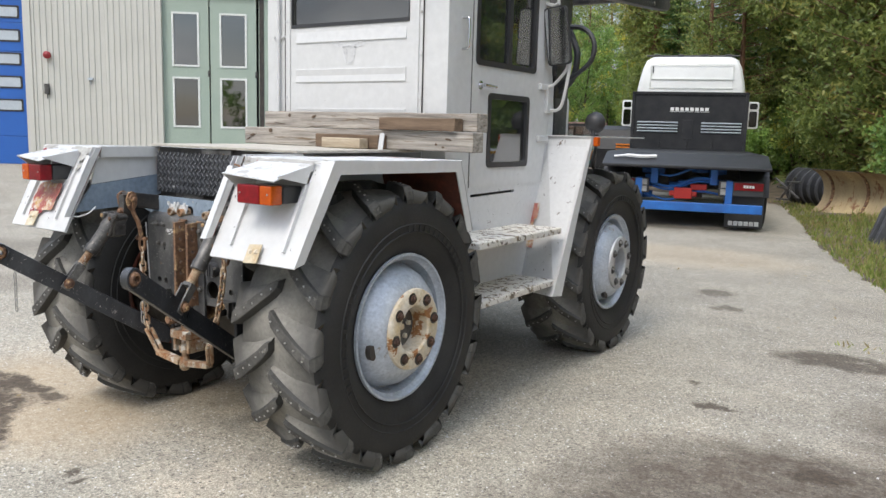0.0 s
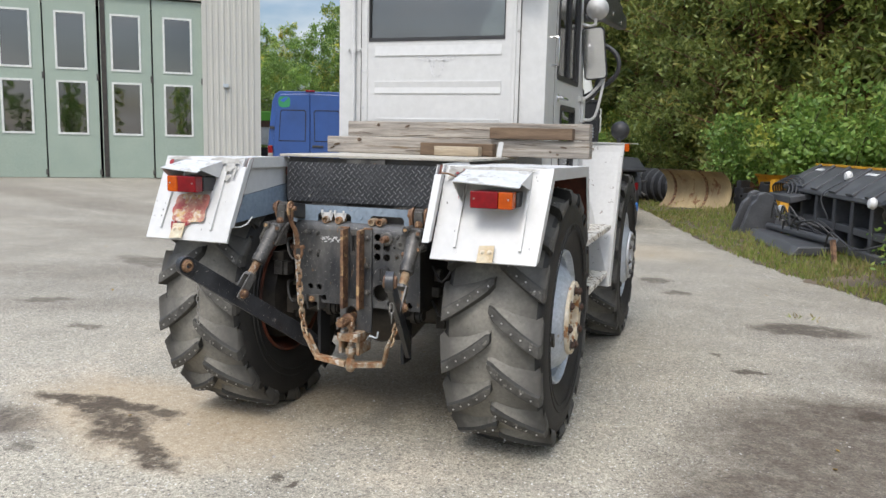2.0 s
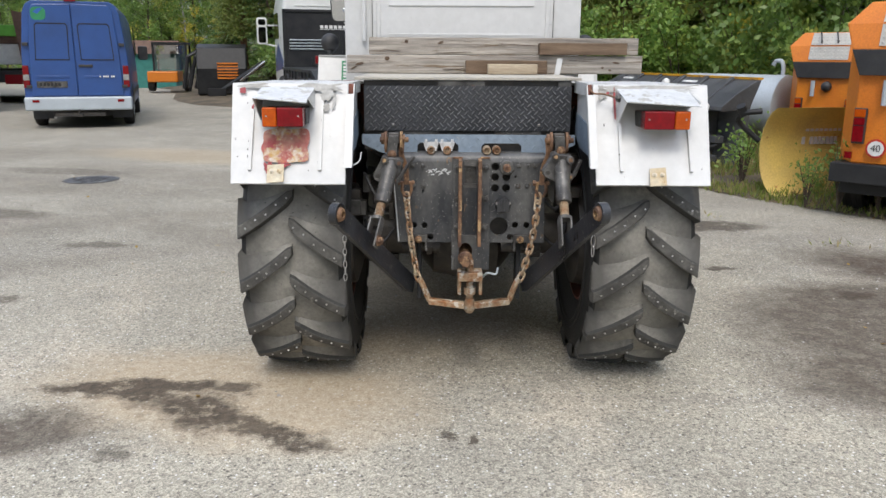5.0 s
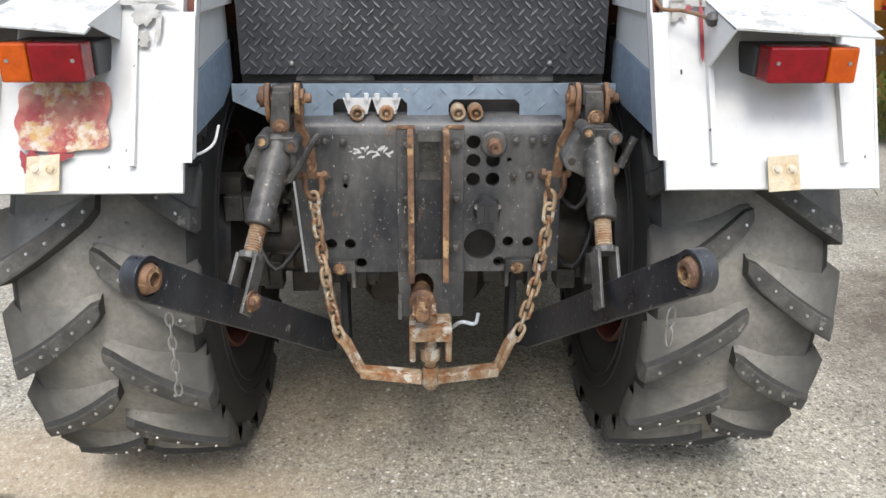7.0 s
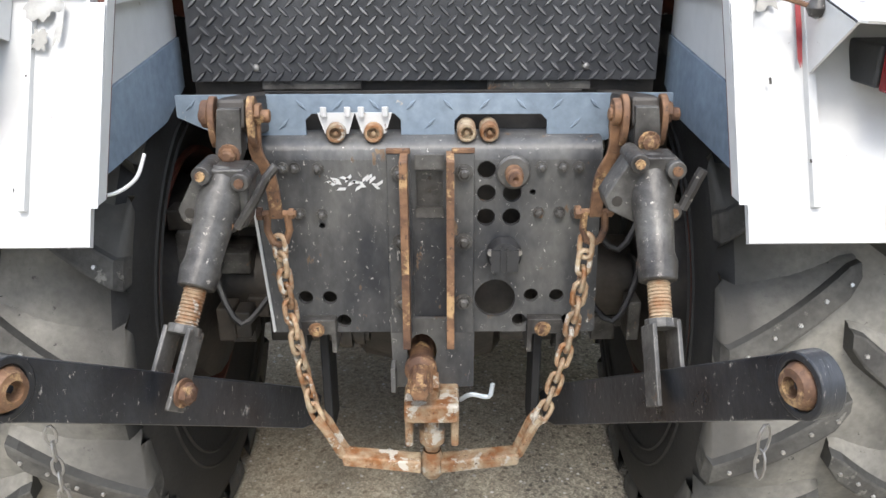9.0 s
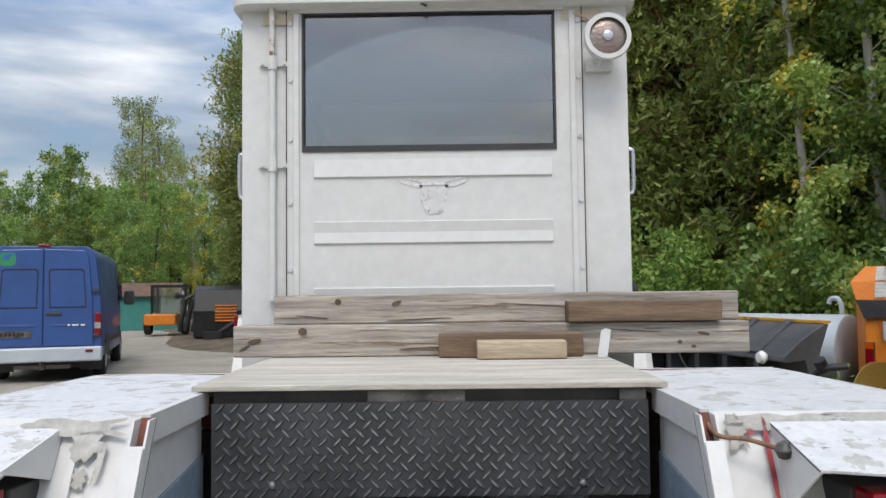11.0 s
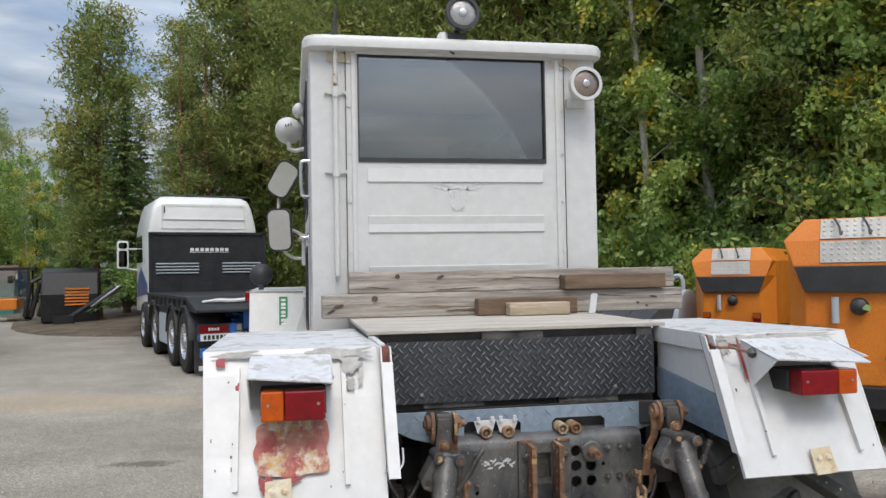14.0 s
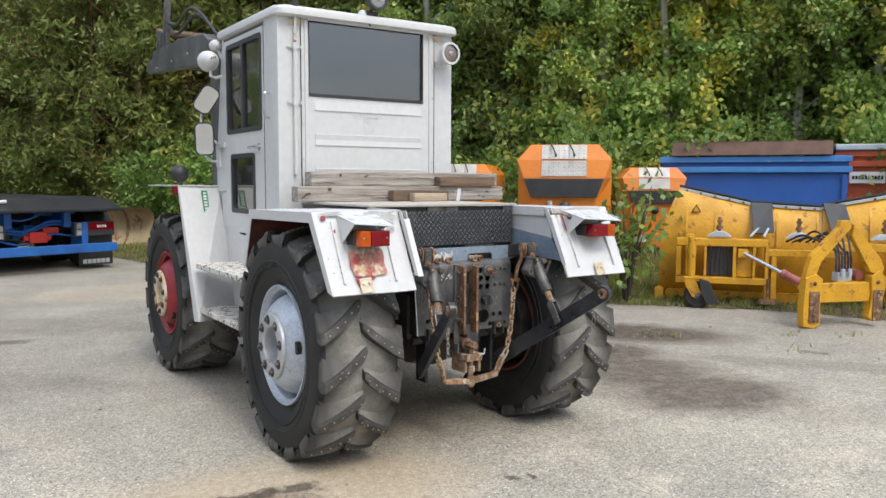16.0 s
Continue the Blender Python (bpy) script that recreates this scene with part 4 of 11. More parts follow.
def fender(s):
    """Rear mudguard on side s: flat top, sloped back and front sheets, folded lips, inner wall."""
    xo, xi = 0.955, 0.494
    th = 0.012
    # profile along y
    prof = [(-0.685, 0.950), (-0.492, 1.330), (0.360, 1.318), (0.480, 0.985)]
    sheets = (("back_sheet", 0, 1, M_WHITE), ("top_sheet", 1, 2, M_WHITE_FLAKE), ("front_sheet", 2, 3, M_RIM_RUST))
    for name, i, j, m in sheets:
        (y0, z0), (y1, z1) = prof[i], prof[j]
        bm = bm_new()
        d = V((0, y1 - y0, z1 - z0)).normalized()
        nrm = V((0, d.z, -d.y))
        nx, ny = 8, 6
        grid = []
        for a in range(nx + 1):
            row = []
            for b in range(ny + 1):
                t = b / ny
                x = xi + (xo - (0.018 * (1 - t) if i == 0 else 0) - xi) * a / nx
                p = V((s * x, y0 + (y1 - y0) * t, z0 + (z1 - z0) * t))
                k = noise.noise(V((x * 4 + i * 3, t * 3, s))) * 0.006
                row.append(p + nrm * k)
            grid.append(row)
        for off, flip in ((0, 0), (th, 1)):
            vv = [[bm.verts.new(p + nrm * off) for p in row] for row in grid]
            for a in range(nx):
                for b in range(ny):
                    bm.faces.new((vv[a][b], vv[a + 1][b], vv[a + 1][b + 1], vv[a][b + 1]))
            if off == 0:
                keep = vv
        rim0 = [keep[a][0] for a in range(nx + 1)] + [keep[nx][b] for b in range(1, ny + 1)] + [keep[a][ny] for a in range(nx - 1, -1, -1)] + [keep[0][b] for b in range(ny - 1, 0, -1)]
        rim1 = [vv[a][0] for a in range(nx + 1)] + [vv[nx][b] for b in range(1, ny + 1)] + [vv[a][ny] for a in range(nx - 1, -1, -1)] + [vv[0][b] for b in range(ny - 1, 0, -1)]
        for a in range(len(rim0)):
            bm.faces.new((rim0[a], rim0[(a + 1) % len(rim0)], rim1[(a + 1) % len(rim0)], rim1[a]))
        if name == "back_sheet":
            for xx in (xi + 0.10, xo - 0.085):
                mm = Matrix.Translation((s * xx, (y0 + y1) / 2, (z0 + z1) / 2)) @ d.to_track_quat("Z", "X").to_matrix().to_4x4()
                box(bm, -0.008, 0.008, -0.006, 0.006, -0.16, 0.16, 0, Matrix.Translation(-nrm * 0.006) @ mm)
        part(name, bm, m if name != "front_sheet" else [M_RIM_RUST], TR, {"back_sheet": "dented white sheet with rust spots", "top_sheet": "white paint flaking to grey", "front_sheet": "rust-brown inside sheet"}[name])
    # folded outer lip
    bm = bm_new()
    w = 0.05
    inner = [(-0.685 + 0.052, 0.962), (-0.492 + 0.034, 1.330 - 0.052), (0.360 - 0.030, 1.318 - 0.050), (0.480 - 0.04, 0.985)]
    lo = [bm.verts.new((s * (xo - 0.018 * max(0, min(1, (1.33 - z) / 0.38)) * (y < -0.3)), y, z)) for y, z in prof + inner[::-1]]
    hi = [bm.verts.new(v.co + V((s * 0.006, 0, 0))) for v in lo]
    for q in ((0, 1, 6, 7), (1, 2, 5, 6), (2, 3, 4, 5)):
        bm.faces.new([lo[k] for k in q])
        bm.faces.new([hi[k] for k in q])
    for k in range(8):
        bm.faces.new((lo[k], lo[(k + 1) % 8], hi[(k + 1) % 8], hi[k]))
    part("lip", bm, M_WHITE, TR)
    bm = bm_new()
    y0, z0 = prof[2]
    y1, z1 = prof[3]
    plate(bm, [(s * xi, y0 + 0.014, z0), (s * xo, y0 + 0.014, z0), (s * xo, y1 + 0.014, z1), (s * xi, y1 + 0.014, z1)], 0.004)
    part("front_cover", bm, M_WHITE, TR)
    # inner wall, upright, with its square tube at the back
    bm = bm_new()
    prism(bm, [(-0.50, 1.33), (-0.17, 1.325), (-0.17, 1.20), (-0.545, 1.16)], "x", s * 0.492, s * 0.500)
    box(bm, s * 0.476, s * 0.492, -0.50, -0.17, 1.285, 1.335)
    part("inner_wall", bm, M_WHITE, TR)
    bm = bm_new()
    prism(bm, [(-0.545, 1.158), (-0.17, 1.198), (-0.17, 1.10), (-0.30, 1.055), (-0.63, 1.035)], "x", s * 0.488, s * 0.498)
    part("inner_skirt", bm, M_BLUEGREY, TR, "blue-grey painted skirt")
    bm = bm_new()
    prism(bm, [(-0.562, 1.292), (-0.565, 1.290), (-0.703, 1.017), (-0.70, 1.02)], "x", s * 0.464, s * 0.494)
    sq = part("square_tube", bm, M_WHITE, TR, "open-ended white square tube")
    for a, b in ((0.464, 0.468), (0.490, 0.494)):
        bm = bm_new()
        prism(bm, [(-0.505, 1.330), (-0.535, 1.330), (-0.70, 1.02), (-0.67, 1.02)], "x", s * a, s * b)
        part("tube_wall", bm, M_WHITE, sq)
    # brown inner sheet, its dark colour deepens the shade in the tube's mouth
    bm = bm_new()
    prism(bm, [(-0.502, 1.330), (-0.505, 1.330), (-0.67, 1.02), (-0.667, 1.02)], "x", s * 0.464, s * 0.494)
    part("tube_inside", bm, M_RIM_RUST, TR, "dark brown sheet for the shade inside the tube")


fender(1)
fender(-1)

# the cab shell: a thick sheet with window openings
def cab():
    w, y0, y1, z0, z1 = 0.645, 0.71, 1.90, 1.10, 2.50
    th = 0.03
    bm = bm_new()
    win = [(-0.438, 2.020), (0.400, 2.020), (0.400, 2.476), (-0.438, 2.476)]
    holed(bm, [(-0.49, z0), (0.49, z0), (0.49, z1), (-0.49, z1)], [win], "y", y0 - 0.006, y0 + th)
    part("rear_panel", bm, M_WHITE, TR, "white cab rear panel with pressed ribs", bevel=0.003)
    for s in (-1, 1):
        bm = bm_new()
        prism(bm, [(s * 0.49, y0), (s * (w - 0.004), y0), (s * w, y0 + 0.06), (s * w, y0 + 0.225), (s * (w - th), y0 + 0.225), (s * (w - th), y0 + th), (s * 0.49, y0 + th)], "z", z0 - 0.02, z1)
        part("rear_corner_panel", bm, M_WHITE, TR, "white cab corner panel", bevel=0.004)
    # ribs
    for z, dz in ((1.926, 1), (1.774, -1), (1.707, 1), (1.556, -1)):
        bm = bm_new()
        # an overhanging lip above each pressed field, a rising ledge below it
        k = 1 if dz > 0 else -1
        prism(bm, [(y0 - 0.005, z + k * 0.065), (y0 - 0.013, z), (y0 - 0.0125, z - k * 0.003), (y0 - 0.004, z - k * 0.003)], "x", -0.40, 0.385)
        part("rib", bm, M_WHITE, TR, bevel=0.001)
    for s in (-1, 1):
        bm = bm_new()
        low = rounded(0.45, 0.38, 0.03, 3, 1.345, 1.46)
        top = rounded(0.66, 0.59, 0.02, 3, 1.31, 2.115)
        holed(bm, [(0.94, 1.15), (1.78, 1.15), (1.86, 1.62), (1.72, 2.46), (0.94, 2.46)], [low, top], "x", s * (w - 0.028), s * (w + 0.004))
        dr = part("door", bm, M_WHITE, TR, "white cab door with black-framed windows", bevel=0.003)
        for nm, lp, wd, hh in (("upper_window", top, 0.66, 0.59), ("lower_window", low, 0.45, 0.38)):
            bm = bm_new()
            cx, cy = (1.31, 2.115) if nm == "upper_window" else (1.345, 1.46)
            holed(bm, rounded(wd + 0.03, hh + 0.03, 0.03, 3, cx, cy), [rounded(wd - 0.03, hh - 0.03, 0.02, 3, cx, cy)], "x", s * (w - 0.01), s * (w + 0.010))
            if nm == "upper_window":
                box(bm, *sorted((s * (w - 0.008), s * (w + 0.008))), cx + 0.005, cx + 0.04, cy - hh / 2, cy + hh / 2)
            part(nm + "_seal", bm, M_PLASTIC, dr, "black rubber window seal")
            bm = bm_new()
            box(bm, *sorted((s * (w - 0.014), s * (w - 0.009))), cx - wd / 2, cx + wd / 2, cy - hh / 2, cy + hh / 2)
            g = part(nm, bm, M_GLASS, dr, "clear door glass")
            g.visible_shadow = False
        # handle
        bm = bm_new()
        rod(bm, (s * w, 1.02, 1.70), (s * (w + 0.035), 1.02, 1.70), 0.012, 10)
        rod(bm, (s * (w + 0.035), 1.012, 1.70), (s * (w + 0.042), 1.13, 1.695), 0.011, 10, 0.008)
        rod(bm, (s * w, 1.02, 1.70), (s * (w + 0.008), 1.02, 1.70), 0.024, 14)
        part("door_handle", bm, M_CHROME, dr, "chrome door handle", smooth=True)
        for z in (1.735, 1.42):
            bm = bm_new()
            box(bm, *sorted((s * (w + 0.003), s * (w + 0.022))), 1.70, 1.83, z - 0.018, z + 0.018)
            part("hinge", bm, M_WHITE, dr, bevel=0.004)
        bm = bm_new()
        holed(bm, [(0.93, 0.52), (1.62, 0.50), (1.80, 1.15), (0.935, 1.15)], [[(0.96, 1.095), (1.45, 1.105), (1.45, 1.12), (0.96, 1.112)]], "x", s * (w - 0.02), s * w)
        part("lower_side_panel", bm, M_WHITE_CHIP if s > 0 else M_WHITE, TR, "white lower cab side with chipped paint")
        # dark sheet behind the slot, its colour stands in for the shade inside
        bm = bm_new()
        box(bm, s * (w - 0.06), s * (w - 0.055), 0.94, 1.5, 1.08, 1.13)
        part("slot_backing", bm, M_DARK, TR)
        # front pillar and front wall edge
        bm = bm_new()
        prism(bm, [(1.725, 2.50), (1.76, 2.50), (1.93, 1.62), (1.93, 1.10), (1.80, 1.10), (1.865, 1.62)], "x", s * (w - 0.05), s * w)
        part("front_pillar", bm, M_WHITE, TR, bevel=0.004)
    # roof: a shallow cap with rounded rim
    bm = bm_new()
    rings = []
    for z, g in ((2.487, 0.012), (2.494, 0.026), (2.525, 0.028), (2.542, 0.020), (2.551, -0.005), (2.560, -0.10), (2.568, -0.30)):
        pts = rounded(2 * (w + g), 1.14 + 2 * g, 0.07, 4, 0, 1.245)
        rings.append([bm.verts.new((x, y, z + 0.004 * noise.noise(V((x * 2, y * 2, 0))))) for x, y in pts])
    for a, b in zip(rings, rings[1:]):
        for i in range(len(a)):
            bm.faces.new((a[i], a[(i + 1) % len(a)], b[(i + 1) % len(a)], b[i]))
    bm.faces.new(rings[0][::-1])
    bm.faces.new(rings[-1])
    part("roof", bm, M_WHITE, TR, "white rounded cab roof cap", smooth=True)
    # windows
    bm = bm_new()
    box(bm, -0.438, 0.400, y0 + 0.008, y0 + 0.013, 2.02, 2.476)
    g = part("rear_window", bm, M_GLASS, TR, "reflecting rear window with black seal")
    g.visible_shadow = False
    bm = bm_new()
    holed(bm, [(-0.440, 2.008), (0.402, 2.008), (0.402, 2.478), (-0.440, 2.478)], [[(-0.434, 2.028), (0.396, 2.028), (0.396, 2.472), (-0.434, 2.472)]], "y", y0 - 0.011, y0 + 0.006)
    part("window_seal", bm, M_PLASTIC, g, "black rubber seal", bevel=0.003)
    bm = bm_new()
    holed(bm, [(-w + 0.03, 1.7), (w - 0.03, 1.7), (w - 0.03, 2.48), (-w + 0.03, 2.48)], [[(-w + 0.09, 1.76), (w - 0.09, 1.76), (w - 0.09, 2.43), (-w + 0.09, 2.43)]], "y", 1.80, 1.83)
    part("windscreen_frame", bm, M_BLACK, TR, "dark windscreen frame")
    bm = bm_new()
    box(bm, -w + 0.09, w - 0.09, 1.812, 1.817, 1.76, 2.43)
    g = part("windscreen", bm, M_GLASS, TR, "windscreen glass")
    g.visible_shadow = False
    # lining coloured dark so the cab looks shaded behind its glass
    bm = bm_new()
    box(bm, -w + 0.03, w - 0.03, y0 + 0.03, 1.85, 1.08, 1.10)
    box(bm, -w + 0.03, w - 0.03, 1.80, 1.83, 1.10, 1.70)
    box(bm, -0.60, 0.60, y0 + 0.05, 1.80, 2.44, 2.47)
    part("cab_lining", bm, M_INSIDE, TR, "cab lining with the inside shade in its colour")
    bm = bm_new()
    box(bm, -0.24, 0.24, 1.0, 1.45, 1.40, 1.52)
    box(bm, -0.22, 0.22, 0.98, 1.08, 1.52, 1.98)
    box(bm, -0.2, 0.2, 1.05, 1.4, 1.10, 1.40)
    part("seat", bm, M_PLASTIC, TR, "black driver's seat", bevel=0.04)
    bm = bm_new()
    tube(bm, [(0.19 * math.cos(a), 1.60 + 0.07 * math.sin(a), 1.85 + 0.17 * math.sin(a)) for a in [2 * math.pi * i / 20 for i in range(20)]], 0.014, 8, closed=True)
    rod(bm, (0, 1.60, 1.85), (0, 1.72, 1.60), 0.02, 8)
    part("steering_wheel", bm, M_PLASTIC, TR)


cab()

# chassis, hood, front panels, steps
_bm = bm_new()
for _s in (-1, 1):
    box(_bm, _s * 0.22, _s * 0.32, -0.30, 3.2, 0.62, 0.86)
box(_bm, -0.32, 0.32, 0.35, 0.55, 0.62, 0.90)
box(_bm, -0.40, 0.40, 0.75, 1.75, 0.50, 1.05)
part("chassis_frame", _bm, M_DARK, TR, "dark oily chassis")
for _y in (0.0, 2.36):
    _bm = bm_new()
    rod(_bm, (-0.66, _y, 0.605), (0.66, _y, 0.605), 0.10, 16)
    lathe(_bm, [(-0.22, 0.10), (-0.15, 0.19), (0, 0.22), (0.15, 0.19), (0.22, 0.10)], 20, "x", m=Matrix.Translation((0, _y, 0.605)))
    for _s in (-1, 1):
        lathe(_bm, [(_s * 0.48, 0.10), (_s * 0.52, 0.24), (_s * 0.62, 0.26), (_s * 0.70, 0.20)], 24, "x", m=Matrix.Translation((0, _y, 0.605)))
    part("axle", _bm, M_DARK, TR, "dark greasy axle", smooth=True)
_bm = bm_new()
prism(_bm, rounded(0.86, 0.62, 0.06, 4, 0, 1.42), "y", 1.95, 2.62)
part("hood", _bm, M_WHITE, TR, "white engine hood", bevel=0.006)
_bm = bm_new()
for _s in (-1, 1):
    for _k in range(9):
        box(_bm, *sorted((_s * 0.428, _s * 0.438)), 2.05, 2.42, 1.45 + _k * 0.022, 1.462 + _k * 0.022)
part("hood_grille", _bm, M_BLACK, TR, "black hood grille")
for _s in (-1, 1):
    _bm = bm_new()
    prism(_bm, [(1.86, 1.445), (1.875, 1.445), (1.52, 0.505), (1.40, 0.52)], "x", _s * 0.955, _s * 0.949)
    part("mudguard_lip", _bm, M_WHITE, TR)
    _bm = bm_new()
    plate(_bm, [(_s * 0.63, 1.88, 1.445), (_s * 0.955, 1.84, 1.445), (_s * 0.955, 1.40, 0.52), (_s * 0.63, 1.56, 0.50)][::_s], 0.008)
    part("front_mudguard", _bm, M_WHITE_CHIP if _s > 0 else M_WHITE, TR, "white sloped mudguard sheet with chipped paint")
    _bm = bm_new()
    prism(_bm, [(0.60, 1.86), (0.955, 1.83), (0.955, 2.75), (0.60, 2.75)] if _s > 0 else [(-0.60, 1.86), (-0.955, 1.83), (-0.955, 2.75), (-0.60, 2.75)], "z", 1.437, 1.445)
    part("mudguard_top", _bm, M_WHITE, TR)
    for _z, _y0, _y1 in ((0.875, 0.60, 1.52), (0.575, 0.56, 1.46)):
        _bm = bm_new()
        box(_bm, *sorted((_s * 0.64, _s * 0.935)), _y0, _y1, _z, _z + 0.035)
        part("step", _bm, M_WHITE_STEP, TR, "step with worn white paint", bevel=0.006)
    _bm = bm_new()
    prism(_bm, [(0.60, 0.575), (1.46, 0.575), (1.54, 0.90), (0.60, 0.90)], "x", _s * 0.66, _s * 0.668)
    part("step_back", _bm, M_WHITE, TR)
    _bm = bm_new()
    lathe(_bm, [(0, 0.005), (0.004, 0.03), (0.03, 0.06), (0.06, 0.066), (0.07, 0.055), (0.07, 0.0005)], 20, "y", m=Matrix.Translation((_s * 0.90, 1.95, 1.53)))
    rod(_bm, (_s * 0.90, 1.98, 1.44), (_s * 0.90, 1.98, 1.48), 0.015, 8)
    part("front_lamp", _bm, M_PLASTIC, TR, "round black lamp housing", smooth=True)

# deck and tread plate
_bm = bm_new()
box(_bm, -0.50, 0.50, -0.215, 0.70, 1.338, 1.350)
part("deck", _bm, M_DECK, TR, "weathered plywood deck", bevel=0.002)
_bm = bm_new()
box(_bm, -0.458, 0.458, -0.212, -0.205, 1.117, 1.312)
part("tread_plate", _bm, M_TREAD, TR, "dark diamond tread plate")

# timber on the deck
def timber(name, x0, x1, y0, y1, z0, z1, m, label, yaw=0):
    bm = bm_new()
    n = 14
    rings = []
    for i in range(n + 1):
        x = x0 + (x1 - x0) * i / n
        k = [noise.noise(V((x * 5, q, z0 * 7))) * 0.003 for q in range(4)]
        rings.append([bm.verts.new(p) for p in ((x, y0 + k[0], z0 + 0.001), (x, y1 + k[1], z0 + 0.001), (x, y1 + k[1], z1 + k[2]), (x, y0 + k[0], z1 + k[3] * 0.6))])
    for a, b in zip(rings, rings[1:]):
        for j in range(4):
            bm.faces.new((a[j], a[(j + 1) % 4], b[(j + 1) % 4], b[j]))
    bm.faces.new(rings[0])
    bm.faces.new(rings[-1][::-1])
    return lone(name, bm, m, label, "timber", pose(-2.955, 2.66, 0), group="timbers on the tractor deck", bevel=0.004)


_beam = timber("timber_beam", -0.610, 0.938, 0.497, 0.592, 1.351, 1.446, M_WOOD, "long grey weathered wooden beam lying on the deck")
_beam2 = timber("timber_beam", -0.498, 0.926, 0.548, 0.648, 1.4475, 1.536, M_WOOD, "long grey weathered wooden beam lying on another beam")
timber("timber_block", 0.395, 0.850, 0.470, 0.543, 1.4475, 1.510, M_WOOD_DARK, "short dark brown wooden block on a grey beam")
timber("timber_block", 0.010, 0.430, 0.420, 0.493, 1.351, 1.420, M_WOOD_DARK, "short dark split wooden block on the deck")
timber("timber_block", 0.120, 0.372, 0.348, 0.416, 1.351, 1.402, M_WOODEND, "short pale wooden block on the deck")


# knots, cracks and nail heads in the beams' front faces
M_KNOT = mat("dark_knot", (0.15, 0.095, 0.055), 0.8, dark=(0.07, 0.045, 0.03), scale=40, amount=1.0, fine=90, bump=0.3)
for _o, _y, _list in ((_beam, 0.4945, ((-0.545, 1.400, 0.022, 0.007, 12), (-0.40, 1.428, 0.013, 0.011, 0), (-0.575, 1.380, 0.018, 0.004, 25), (0.155, 1.412, 0.006, 0.006, 0), (0.180, 1.400, 0.006, 0.006, 0), (0.150, 1.392, 0.006, 0.006, 0), (0.80, 1.410, 0.020, 0.005, -10), (0.73, 1.385, 0.007, 0.006, 0), (0.77, 1.372, 0.008, 0.005, 0), (-0.05, 1.375, 0.06, 0.0015, 3), (0.60, 1.420, 0.08, 0.0015, -4))),
                      (_beam2, 0.5455, ((-0.30, 1.515, 0.010, 0.010, 0), (-0.12, 1.51, 0.016, 0.006, 20), (-0.05, 1.46, 0.10, 0.0015, 2), (0.30, 1.50, 0.12, 0.0016, -3), (-0.38, 1.47, 0.05, 0.0015, -6)))):
    for _x, _z, _a, _b, _t in _list:
        _bm = bm_new()
        _c, _s = math.cos(radians(_t)), math.sin(radians(_t))
        prism(_bm, [(_x + _a * math.cos(q) * _c - _b * math.sin(q) * _s, _z + _a * math.cos(q) * _s + _b * math.sin(q) * _c) for q in [0.6283 * i for i in range(10)]], "y", _y - 0.0008, _y + 0.004)
        part("knot", _bm, M_KNOT, _o)

# ---- the tractor's rear: tread plate, cross member, plate, links, chains ----
def tread_bars():
    """The raised diamonds of the tread plate, one bar a mesh object would be too many: joined."""
    bm = bm_new()
    k = 0
    for j in range(11):
        for i in range(29):
            x, z = -0.440 + i * 0.0310 + (0.0155 if j % 2 else 0), 1.1265 + j * 0.0176
            if x > 0.446:
                continue
            a = 45 if j % 2 else -45
            mm = Matrix.Translation((x, -0.212, z)) @ pose(0, 0, 0, 0, a, 0)
            prof = [(-0.0158, 0.0), (-0.007, 0.0038), (0.007, 0.0038), (0.0158, 0.0), (0.007, -0.0038), (-0.007, -0.0038)]
            lo = [bm.verts.new(mm @ V((u, 0, v))) for u, v in prof]
            hi = [bm.verts.new(mm @ V((u * 0.8, -0.0045, v * 0.5))) for u, v in prof]
            bm.faces.new(hi).material_index = 1
            for q in range(6):
                bm.faces.new((lo[q], lo[(q + 1) % 6], hi[(q + 1) % 6], hi[q]))
    ob = part("tread_pattern", bm, [M_TREAD, M_TREAD_TOP], TR)
    return tagged(ob, kind="stuff")


tread_bars()
for _x in (-0.33, 0.318):
    _bm = bm_new()
    lathe(_bm, [(-0.006, 0.0005), (-0.004, 0.006), (0, 0.008)], 10, "y", m=Matrix.Translation((_x, -0.213, 1.143)))
    part("bolt", _bm, M_STEEL, TR, smooth=True)

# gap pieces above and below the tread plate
# a dark sheet fills the gap in place of the shade behind the plates
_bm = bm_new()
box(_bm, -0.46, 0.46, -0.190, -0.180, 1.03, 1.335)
part("gap_backing", _bm, M_DARK, TR, "dark sheet standing in for shade behind the plates")
for _x0, _x1, _z0, _z1 in ((-0.322, -0.126, 1.100, 1.116), (0.126, 0.330, 1.098, 1.116), (-0.13, 0.075, 1.3125, 1.336), (0.40, 0.455, 1.3125, 1.336)):
    _bm = bm_new()
    box(_bm, _x0, _x1, -0.206, -0.193, _z0, _z1)
    part("spacer", _bm, M_CAST, TR, "grey spacer strip")

